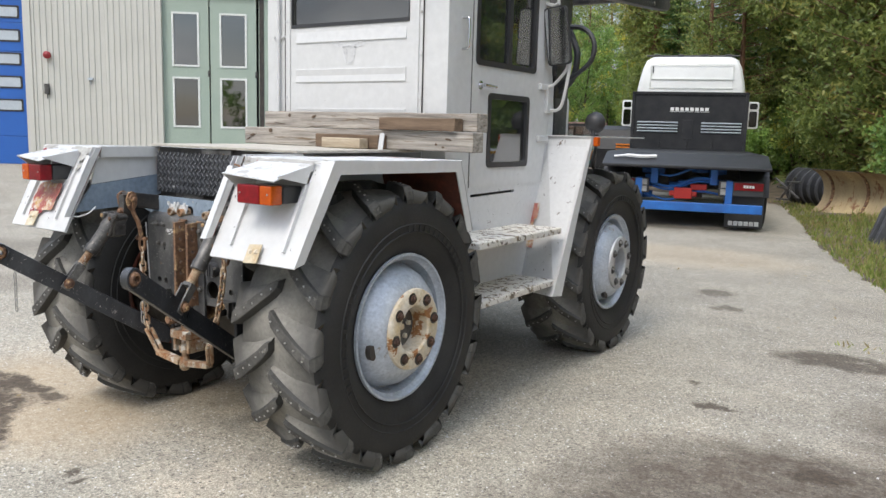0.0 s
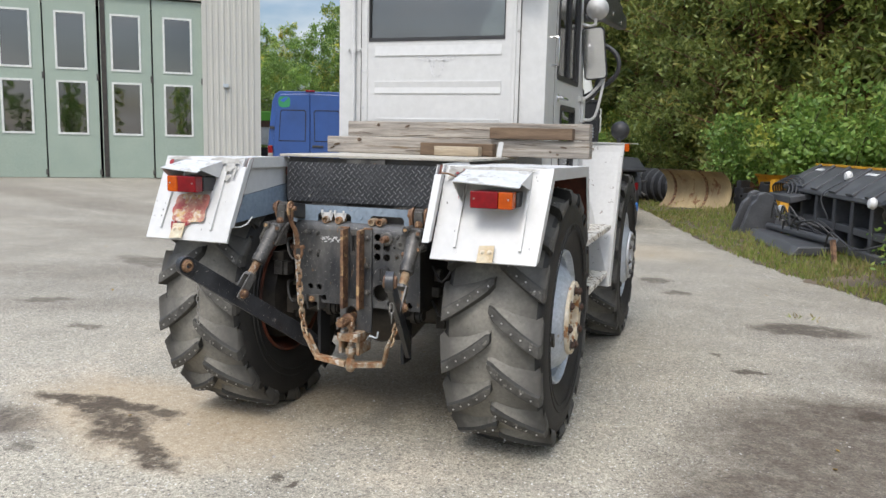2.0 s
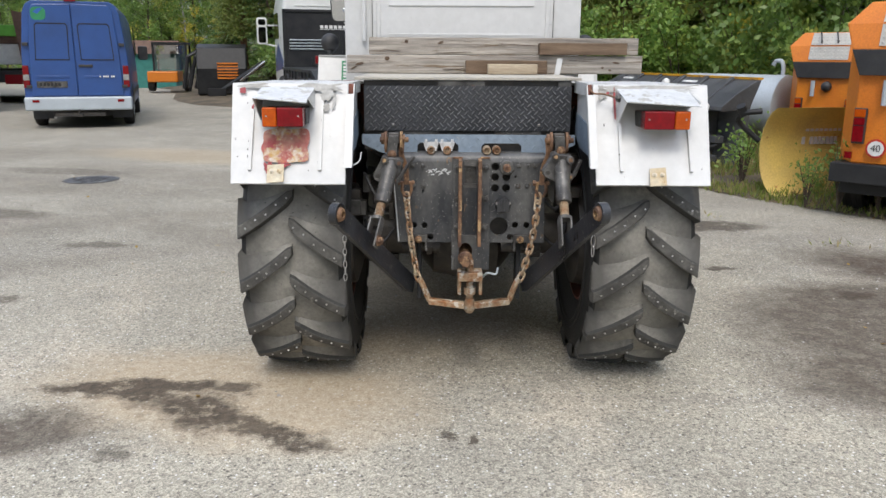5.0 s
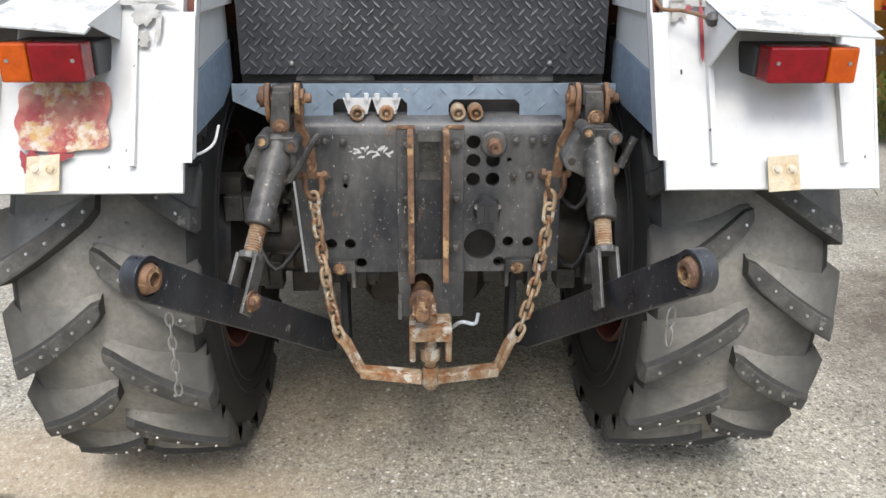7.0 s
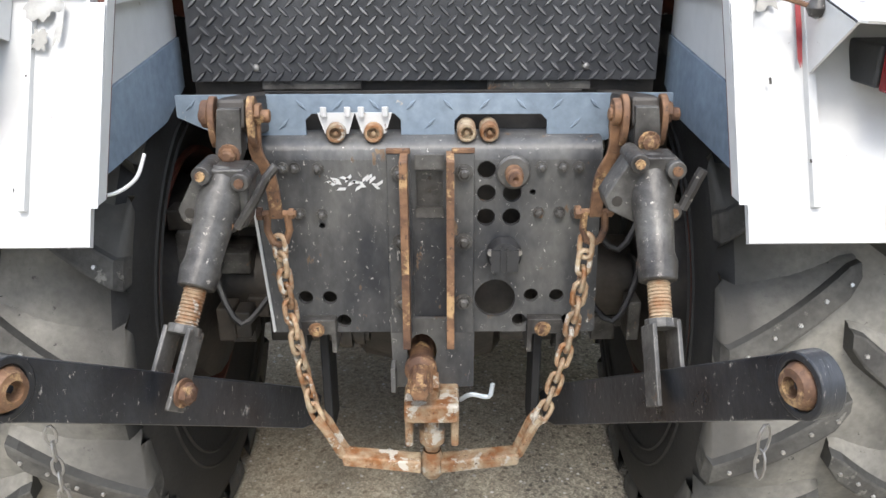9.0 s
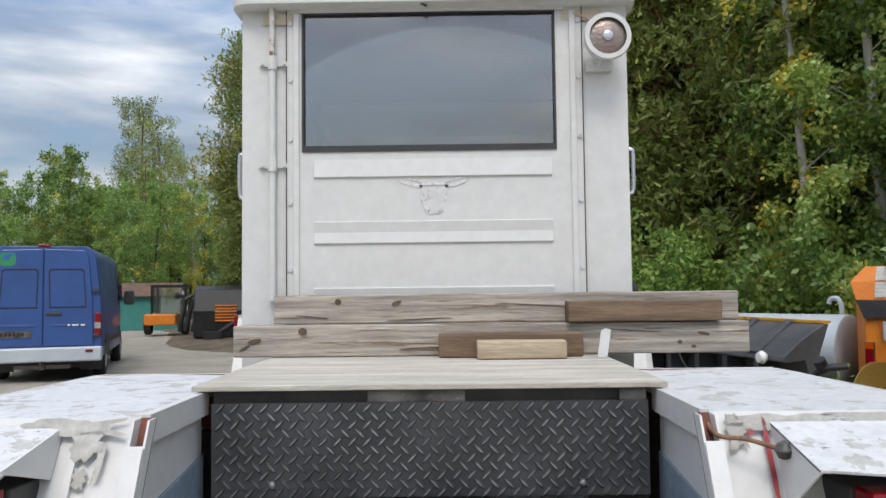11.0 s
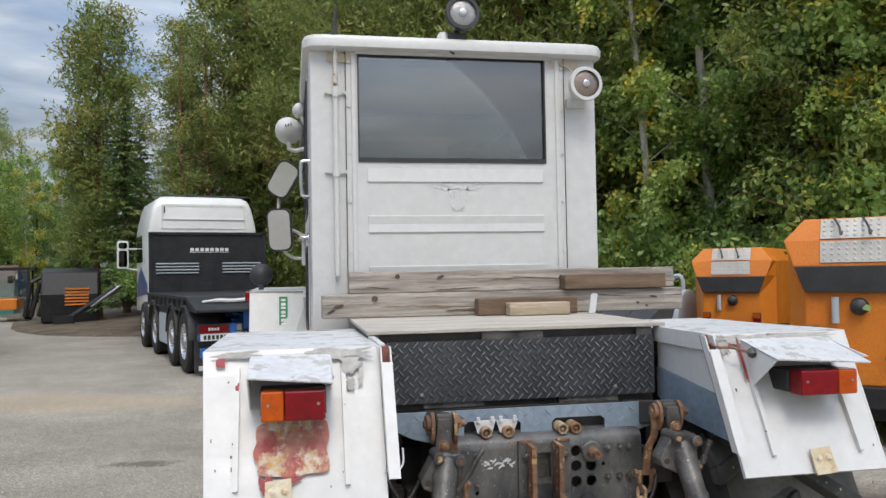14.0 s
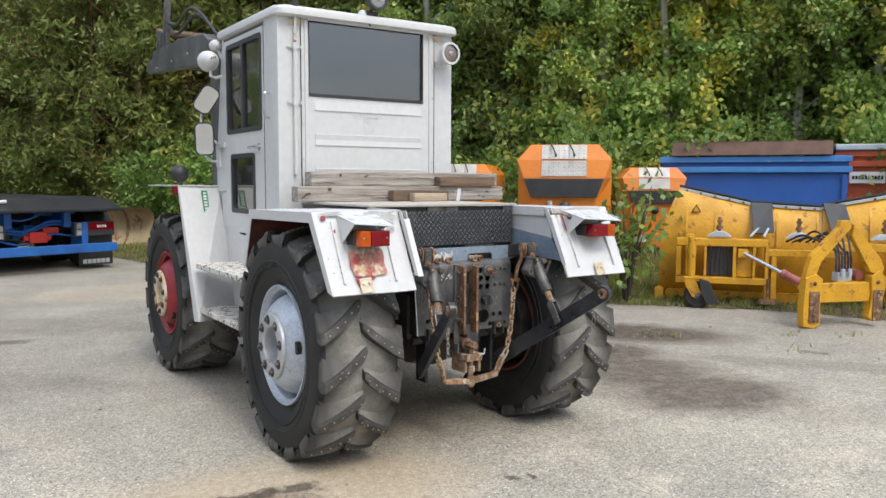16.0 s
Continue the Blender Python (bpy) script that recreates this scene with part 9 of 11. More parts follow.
        rod(bm, (x, -0.33, 0.93), (x, -0.33, 0.97), 0.038, 6)
        rod(bm, (x, -0.33, 1.01), (x, -0.33, 1.035), 0.032, 6)
        part("spring_bolt", bm, M_RUST, ts, "rusty spring bolt")
    for x, dx in ((1.02, 0.09), (1.17, 0.05)):
        bm = bm_new()
        plate(bm, [(x, -0.38, 0.86), (x + 0.02, -0.38, 0.845), (x + dx + 0.02, -0.34, 0.945), (x + dx, -0.34, 0.955)], 0.012)
        part("lever", bm, M_GALV, T, "pale steel lever")
    bm = bm_new()
    prism(bm, [(0.36, 1.115), (0.48, 1.115), (0.42, 1.215)], "y", -0.112, -0.105)
    wt = part("warning_triangle", bm, M_SIGNBLACK, T, "black warning triangle")
    wt.matrix_basis = pose(0, 0, 0)
    bm = bm_new()
    prism(bm, [(0.378, 1.125), (0.462, 1.125), (0.42, 1.195)], "y", -0.116, -0.112)
    part("triangle_face", bm, M_YELLOW, wt)
    # caster
    bm = bm_new()
    rod(bm, (0.38, -0.52, 0.30), (0.38, -0.52, 0.84), 0.045, 12)
    box(bm, 0.33, 0.43, -0.52, -0.36, 0.62, 0.70)
    box(bm, 0.30, 0.52, -0.60, -0.44, 0.34, 0.37)
    for y in (-0.60, -0.45):
        prism(bm, [(0.30, 0.36), (0.42, 0.36), (0.50, 0.18), (0.46, 0.12), (0.40, 0.13), (0.32, 0.26)], "y", y, y + 0.015)
    part("caster_fork", bm, M_YELLOW, T, "yellow caster fork", bevel=0.005)
    bm = bm_new()
    m = Matrix.Translation((0.46, -0.52, 0.155))
    lathe(bm, [(-0.045, 0.06), (-0.06, 0.10), (-0.058, 0.14), (-0.035, 0.155), (0.035, 0.155), (0.058, 0.14), (0.06, 0.10), (0.045, 0.06)], 28, "y", m=m, cap=False)
    cw = part("caster_wheel", bm, M_RUBBER, T, "small black caster tyre", smooth=True)
    bm = bm_new()
    lathe(bm, [(-0.045, 0.066), (-0.04, 0.05), (-0.10, 0.022), (-0.102, 0.001)], 20, "y", m=m, cap=False)
    lathe(bm, [(0.045, 0.066), (0.04, 0.05), (0.10, 0.022), (0.102, 0.001)], 20, "y", m=m, cap=False)
    part("caster_hub", bm, M_CAST, cw, smooth=True)
    bm = bm_new()
    plate(bm, [(0.47, -0.64, 0.36), (0.58, -0.63, 0.33), (0.70, -0.60, 0.07), (0.56, -0.62, 0.05), (0.50, -0.64, 0.20)], 0.014)
    part("mud_flap", bm, M_PLASTIC, T, "torn black rubber mud flap", bevel=0.004)
    # cylinder
    bm = bm_new()
    rod(bm, (0.97, -0.42, 0.65), (1.40, -0.72, 0.445), 0.022, 14)
    cy = part("hydraulic_rod", bm, M_CHROME, T, "bright hydraulic rod", smooth=True)
    bm = bm_new()
    rod(bm, (1.36, -0.70, 0.46), (1.80, -1.02, 0.26), 0.046, 14)
    rod(bm, (1.36, -0.70, 0.46), (1.40, -0.728, 0.44), 0.054, 14)
    part("hydraulic_sleeve", bm, M_REDSLEEVE, cy, "faded red hydraulic sleeve", smooth=True)
    # hitch frame, turned a little from the blade
    mh = pose(1.53, -1.56, 0, 0, 0, 29)
    for pts, nm, lb in (([(-0.09, 0.02), (0.03, 0.0), (0.10, 0.03), (0.10, 0.42), (0.12, 0.50), (0.04, 0.56), (-0.08, 0.52), (-0.10, 0.18)], "hitch_leg", "yellow hitch leg scraped to rust"),
                        ([(0.66, 0.10), (0.72, 0.05), (0.80, 0.06), (0.84, 0.34), (0.86, 0.50), (0.78, 0.58), (0.68, 0.52), (0.70, 0.30)], "hitch_leg", "yellow hitch leg scraped to rust"),
                        ([(0.10, 0.26), (0.68, 0.26), (0.70, 0.36), (0.68, 0.46), (0.10, 0.46)], "hitch_plate", "yellow hitch plate with chipped paint"),
                        ([(-0.08, 0.52), (0.05, 0.55), (0.10, 0.68), (0.43, 1.02), (0.42, 1.10), (0.31, 1.10), (0.29, 1.03), (-0.02, 0.74)], "hitch_arm", "yellow slanted hitch arm"),
                        ([(0.68, 0.56), (0.82, 0.54), (0.84, 0.60), (0.80, 0.70), (0.46, 1.06), (0.44, 0.94)], "hitch_arm", "yellow slanted hitch arm")):
        bm = bm_new()
        thick = 0.10 if nm == "hitch_leg" else 0.07 if nm == "hitch_arm" else 0.05
        prism(bm, pts, "y", -thick / 2, thick / 2, m=mh)
        part(nm, bm, M_YELLOW, T, lb, bevel=0.008)
    for u in (0.02, 0.76):
        bm = bm_new()
        prism(bm, [(u - 0.055, 0.06), (u + 0.055, 0.06), (u + 0.055, 0.38), (u - 0.055, 0.38)], "y", -0.062, -0.051, m=mh)
        part("hook_face", bm, M_RUST, T, "rust-worn hook face")
        bm = bm_new()
        for z in (0.08, 0.14, 0.46):
            p = mh @ V((u, -0.05, z))
            q = mh @ V((u, -0.075, z))
            hexbolt(bm, p, q, 0.016)
        part("bolt", bm, M_RUST, T)
        p = mh @ V((u, 0.05, 0.34))
        bm = bm_new()
        tube(bm, [p, (p.x + 0.02, p.y + 0.45, 0.33), (p.x + (0.05 if u < 0.4 else -0.05), -0.34, 0.32)], 0.05, 8)
        part("push_bar", bm, M_YELLOW, T, smooth=True)
    bm = bm_new()
    box(bm, 0.34, 0.50, 0.02, 0.12, 0.47, 0.56, m=mh)
    rod(bm, (0.38, 0.0, 0.52), (0.38, 0.0, 0.60), 0.022, 8, m=mh)
    rod(bm, (0.46, 0.0, 0.52), (0.46, 0.0, 0.60), 0.022, 8, m=mh)
    part("coupling_block", bm, M_GALV, T, "grey hose coupling block", bevel=0.006)
    bm = bm_new()
    rod(bm, (0.60, 0.35, 0.58), (0.62, 0.05, 0.52), 0.05, 12, m=mh)
    part("red_ram_end", bm, M_REDSLEEVE, T, "faded red ram end", smooth=True)
    for k in range(6):
        bm = bm_new()
        r = random.Random(50 + k)
        e = mh @ V((0.34 + 0.035 * k, 0.05, 0.56))
        tube(bm, curve_pts([(1.42 + 0.07 * k, -0.40, 0.80), (1.58 + 0.06 * k, -0.62, 0.88 + r.uniform(-0.04, 0.06)), (1.80 + 0.03 * k, -0.95, 0.84 + r.uniform(-0.1, 0.1)), (e.x, e.y + 0.06, 0.74), e], 6), 0.012, 6)
        part("hose", bm, M_PLASTIC, T, "black hydraulic hose", smooth=True)


yellow_plough()


def container(name, label, x, y, yaw, w, d, z0, z1, m, rim, group=""):
    T = thing(name, label, "container", x, y, 0, yaw)
    bm = bm_new()
    prism(bm, [(0, z0), (w, z0), (w + 0.06, z1 - 0.25), (w + 0.06, z1), (-0.06, z1), (-0.06, z1 - 0.25)], "y", 0, d)
    part("body", bm, m, T, bevel=0.012)
    for k in range(5):
        bm = bm_new()
        xx = w * k / 4
        box(bm, xx - 0.03, xx + 0.03, -0.04, 0.0, z0, z1 - 0.3)
        if k in (0, 4):
            part("post", bm, m, T, bevel=0.005)
        else:
            bm.free()
    for zz in (z1 - 0.26, z1 - 0.10):
        bm = bm_new()
        box(bm, -0.10, w + 0.10, -0.06, 0.0, zz, zz + 0.09)
        part("rim_rail", bm, rim, T, bevel=0.008)
    bm = bm_new()
    for s in (0.1, w - 0.2):
        box(bm, s, s + 0.1, 0.1, d - 0.1, 0, z0)
    part("runner", bm, M_BLACK, T)
    return T


_c = container("blue_container", "blue steel tipping container under a brown tarpaulin", 4.76, 7.58, -57, 2.62, 2.0, 0.25, 1.90, M_BLUE_BOX, M_BLUE_RIM)
_bm = bm_new()
for _k in range(14):
    _xa, _xb = 0.10 + 2.35 * _k / 14, 0.10 + 2.35 * (_k + 1) / 14
    _za, _zb = 2.05 + 0.02 * noise.noise(V((_k * 0.7, 0, 0))), 2.05 + 0.02 * noise.noise(V(((_k + 1) * 0.7, 0, 0)))
    for _q in ([(_xa, -0.08, 1.905), (_xb, -0.08, 1.905), (_xb, 0.02, _zb + 0.06), (_xa, 0.02, _za + 0.06)], [(_xa, 0.02, _za + 0.06), (_xb, 0.02, _zb + 0.06), (_xb, 1.9, _zb + 0.04), (_xa, 1.9, _za + 0.04)]):
        plate(_bm, _q, 0.02)
part("tarpaulin", _bm, M_TARP, _c, "rust-brown tarpaulin")
_c = container("orange_container", "orange-red steel container with white stripes", 6.9, 5.85, -57, 2.6, 2.0, 0.3, 2.0, M_ORANGE_RED, M_ORANGE_RED)
_bm = bm_new()
box(_bm, 0.12, 0.62, -0.07, -0.062, 1.48, 1.66)
_p = part("label_panel", _bm, M_SIGNWHITE, _c, "white label panel with bars")
_bm = bm_new()
bars(_bm, 0.15, 0.60, 1.54, 1.60, -0.075, -0.07, 10, 21)
part("label_bars", _bm, M_SIGNBLACK, _p)
_bm = bm_new()
bars(_bm, 0.68, 1.05, 1.50, 1.62, -0.07, -0.062, 7, 22, 0.2)
part("lettering", _bm, M_SIGNBLACK, _c)
_bm = bm_new()
prism(_bm, [(1.1, 1.66), (1.5, 1.66), (1.7, 1.40), (1.3, 1.40)], "y", -0.07, -0.062)
part("stripe", _bm, M_SIGNWHITE, _c)
_bm = bm_new()
box(_bm, -0.1, 2.7, -0.1, 2.0, 2.0, 2.1)
part("cover", _bm, M_GALV, _c, "pale grey cover", bevel=0.02)


def black_plough():
    T = thing("snow_plough", "long black folding snow plough with yellow top edge on the verge", "snow plough", -0.10, 12.5, 0.06, -77.5)
    L = 3.9
    for k in range(2):
        x0, x1 = k * L / 2 + 0.02, (k + 1) * L / 2 - 0.02
        bm = bm_new()
        prism(bm, [(0.12, 1.12), (0.06, 1.115), (-0.20, 0.965), (-0.40, 0.80), (-0.41, 0.755), (-0.38, 0.74), (-0.16, 0.76), (-0.12, 0.60), (-0.14, 0.30), (-0.20, 0.05), (-0.14, 0.04), (-0.02, 0.40), (0.0, 0.80)], "x", x0, x1)
        part("wing", bm, M_PLOUGHBLACK, T, "black plough wing with a sloped back", bevel=0.008)
        bm = bm_new()
        box(bm, x0, x1, 0.06, 0.14, 1.122, 1.150)
        part("edge_strip", bm, M_YELLOW, T, "yellow top edge")
        bm = bm_new()
        for j in range(7):
            xa = x0 + 0.30 + 0.055 * j
            plate(bm, [(xa, -0.015, 1.076), (xa + 0.038, -0.015, 1.076), (xa + 0.038, -0.055, 1.053), (xa, -0.055, 1.053)], -0.006)
        part("wing_mark", bm, M_SIGNWHITE, T, "white mark drawn as bars")
    # tapered stiffeners on the sloped back, uprights under the lip
    for x in (0.30, 0.85, 1.45, 2.15, 2.75, 3.35):
        bm = bm_new()
        plate(bm, [(x - 0.03, 0.06, 1.118), (x + 0.05, 0.06, 1.118), (x + 0.12, -0.395, 0.805), (x - 0.12, -0.395, 0.805)], -0.035)
        part("stiffener", bm, M_PLOUGHBLACK, T, bevel=0.008)
        bm = bm_new()
        box(bm, x - 0.05, x + 0.05, -0.36, -0.14, 0.10, 0.75)
        part("upright", bm, M_PLOUGHBLACK, T, bevel=0.01)
    for z, y0 in ((0.10, -0.42), (0.34, -0.34)):
        bm = bm_new()
        box(bm, 0.2, L - 0.2, y0, y0 + 0.12, z, z + 0.09)
        part("cross_beam", bm, M_PLOUGHBLACK, T, bevel=0.01)
    for x in (-0.28, 0.22):
        bm = bm_new()
        prism(bm, [(-1.12, -0.06), (-0.50, -0.06), (-0.56, 0.56), (-0.62, 0.66), (-0.74, 0.70), (-0.84, 0.66), (-0.86, 0.58), (-0.94, 0.50)], "x", x, x + 0.12)
        part("hitch_cheek", bm, M_PLOUGHBLACK, T, "black hitch cheek", bevel=0.02)
    bm = bm_new()
    box(bm, -0.16, 0.22, -0.82, -0.54, 0.48, 0.62)
    part("hitch_head", bm, M_PLOUGHBLACK, T, bevel=0.02)
    bm = bm_new()
    prism(bm, [(-0.60, 0.58), (-0.30, 0.66), (-0.30, 0.74), (-0.60, 0.68)], "x", 0.0, 1.1)
    part("draw_arm", bm, M_PLOUGHBLACK, T, bevel=0.01)
    bm = bm_new()
    prism(bm, [(-1.0, 0.02), (-0.42, 0.04), (-0.42, 0.16), (-0.9, 0.14)], "x", 0.35, 2.6)
    part("hitch_bed", bm, M_PLOUGHBLACK, T, bevel=0.02)
    bm = bm_new()
    rod(bm, (0.5, -0.70, 0.20), (2.9, -0.50, 0.24), 0.05, 10)
    part("slewing_ram", bm, M_PLOUGHBLACK, T, smooth=True)
    bm = bm_new()
    box(bm, 0.66, 0.98, -0.66, -0.56, 0.22, 0.34)
    vb = part("valve_block", bm, M_STEEL, T, "pale grey valve block", bevel=0.008)
    for k in range(5):
        bm = bm_new()
        rod(bm, (0.70 + 0.06 * k, -0.61, 0.34), (0.70 + 0.06 * k, -0.61, 0.41), 0.016, 8)
        part("valve_port", bm, M_STEEL, vb)
    bm = bm_new()
    lathe(bm, [(0.42, 0.001), (0.42, 0.035), (0.50, 0.045), (0.53, 0.03), (0.53, 0.001)], 12, "z", m=Matrix.Translation((0.70, -0.60, 0.0)), cap=False)
    part("filter_cup", bm, M_GALV, vb, smooth=True)
    for k in range(5):
        bm = bm_new()
        c, rr = V((0.35 + 0.05 * k, -0.52 + 0.03 * k, 0.66)), 0.22 + 0.03 * k
        tube(bm, [c + V((rr * 1.25 * math.cos(a), 0.06 * math.sin(2 * a), rr * 0.9 * math.sin(a))) for a in [radians(-15 + 210 * i / 16) for i in range(17)]], 0.014, 6)
        part("hose_loop", bm, M_PLASTIC, T, "black hose loop", smooth=True)
    for k in range(12):
        r = random.Random(k + 7)
        bm = bm_new()
        x = r.uniform(0.4, 3.1)
        tube(bm, curve_pts([(x, -0.72, r.uniform(0.2, 0.4)), (x + r.uniform(-0.2, 0.3), -0.72, r.uniform(0.35, 0.6)), (x + r.uniform(0.1, 0.6), -0.60, r.uniform(0.25, 0.5)), (x + r.uniform(0.3, 0.9), -0.40, r.uniform(0.2, 0.4))], 7), 0.012, 6)
        part("hose", bm, M_PLASTIC, T, "black hydraulic hose", smooth=True)
    bm = bm_new()
    tube(bm, curve_pts([(2.0, -0.36, 0.45), (1.85, -0.42, 0.75), (2.0, -0.18, 0.98)], 6), 0.012, 6)
    part("lamp_cable", bm, M_PLASTIC, T, smooth=True)
    for x, y, z in ((2.02, -0.16, 1.03), (3.6, -0.45, 0.78)):
        bm = bm_new()
        lathe(bm, [(-0.05, 0.001), (-0.045, 0.05), (0, 0.07), (0.03, 0.05), (0.031, 0.001)], 14, "y", m=Matrix.Translation((x, y, z)), cap=False)
        part("white_lamp", bm, M_SIGNWHITE, T, smooth=True)
    bm = bm_new()
    prism(bm, [(3.15, 0.30), (3.23, 0.32), (3.38, -0.02), (3.30, -0.04)], "y", -0.72, -0.68)
    part("rusty_strut", bm, M_RUST, T, "rusty strut")


black_plough()


def small_plough(name, label, x, y, z, yaw, L, h, depth, m, bulge, ribs=0, ribm=None, ribgrow=0.06):
    T = thing(name, label, "snow plough", x, y, z, yaw)
    bm = bm_new()
    mouldboard(bm, 0, L, h, depth, 16, bulge)
    part("mouldboard", bm, m, T, smooth=True)
    for k in range(ribs):
        bm = bm_new()
        arc_rib(bm, L * (k + 0.3) / ribs, 0.05, h, depth + 0.005, bulge, ribgrow)
        part("rib", bm, ribm or m, T)
    return T


_p = small_plough("snow_plough", "faded pale yellow plough blade with rust in tall weeds", 0.38, 7.2, 0.02, 12, 1.5, 0.92, 0.34, M_PALE_YELLOW, 1)
for _r in ((0.50, 0.95, 0.66, 0.72, 0.115, 0.135, 8, 41), (0.48, 0.92, 0.52, 0.60, 0.13, 0.152, 9, 42)):
    _bm = bm_new()
    bars(_bm, *_r)
    part("faded_lettering", _bm, M_GREY, _p, "faded lettering drawn as bars")
_bm = bm_new()
tube(_bm, curve_pts([(0.05, 0.25, 0.55), (-0.15, 0.35, 0.75), (-0.2, 0.2, 0.85), (-0.05, 0.1, 0.88)], 5), 0.03, 8)
rod(_bm, (-0.18, 0.22, 0.84), (-0.24, 0.2, 0.93), 0.05, 10)
part("lift_arm", _bm, M_BLACK, _p, "black lift arm", smooth=True)
_p = small_plough("snow_plough", "black ribbed plough blade lying on the soil bank", -3.45, 19.2, 0.02, -43, 2.0, 0.85, 0.40, M_BLACK, -1, 8, M_PLOUGHBLACK, 0.06)
_bm = bm_new()
for _k in range(6):
    _r = random.Random(_k)
    tube(_bm, [(_r.uniform(0, 0.8), -0.5, _r.uniform(0.1, 0.7)), (_r.uniform(0.3, 1.2), -0.55, _r.uniform(0.1, 0.6))], 0.025, 6)
part("hitch_linkage", _bm, M_CAST, _p, "rusty hitch bars")
small_plough("snow_plough", "worn tan plough blade turned with its hollow to the yard", -2.72, 17.6, 0.0, -38, 1.75, 0.90, 0.50, M_TANPLOUGH, 1, 2, M_RUST, -0.035)
small_plough("snow_plough", "bright yellow plough blade behind the black one", -0.75, 16.1, 0.05, -30, 1.1, 0.85, 0.35, M_YELLOW, 1)
_t = thing("plough_mount", "black plough mount with a yellow arm on the verge", "plough mount", -1.1, 15.6, 0.04, -35)
_bm = bm_new()
for _k in range(9):
    _r = random.Random(_k + 60)
    _x, _z = _r.uniform(0, 0.8), _r.uniform(0.05, 0.6)
    box(_bm, _x, _x + 0.2, -0.2, 0.15, _z, _z + 0.14)
for _x in (0.1, 0.6):
    box(_bm, _x, _x + 0.1, -0.2, 0.1, 0, 0.75)
part("frame", _bm, M_BLACK, _t, bevel=0.01)
_bm = bm_new()
box(_bm, 0.82, 0.92, -0.2, 0.0, 0.0, 0.8)
part("arm", _bm, M_YELLOW, _t)

# grey tank behind the pale plough
_t = thing("tank", "pale grey cylindrical steel tank on a black cradle", "tank", 1.40, 11.05, 0, -49)
_bm = bm_new()
lathe(_bm, [(-0.80, 0.001), (-0.80, 0.43), (-0.785, 0.45), (0.785, 0.45), (0.80, 0.43), (0.80, 0.001)], 36, "x", m=Matrix.Translation((0, 0, 0.76)), cap=False)
part("barrel", _bm, M_GALV, _t, smooth=True)
_bm = bm_new()
tube(_bm, curve_pts([(0.70, 0, 1.18), (0.70, 0, 1.32), (0.66, 0, 1.40), (0.58, 0, 1.40), (0.55, 0, 1.34)], 4), 0.03, 8)
part("vent_pipe", _bm, M_GALV, _t, smooth=True)
for _x in (-0.3, 0.3):
    _bm = bm_new()
    prism(_bm, [(-0.35, 0.0), (0.35, 0.0), (0.35, 0.70), (0.2, 0.52), (-0.2, 0.52), (-0.35, 0.70)], "x", _x - 0.04, _x + 0.04)
    part("cradle", _bm, M_BLACK, _t)


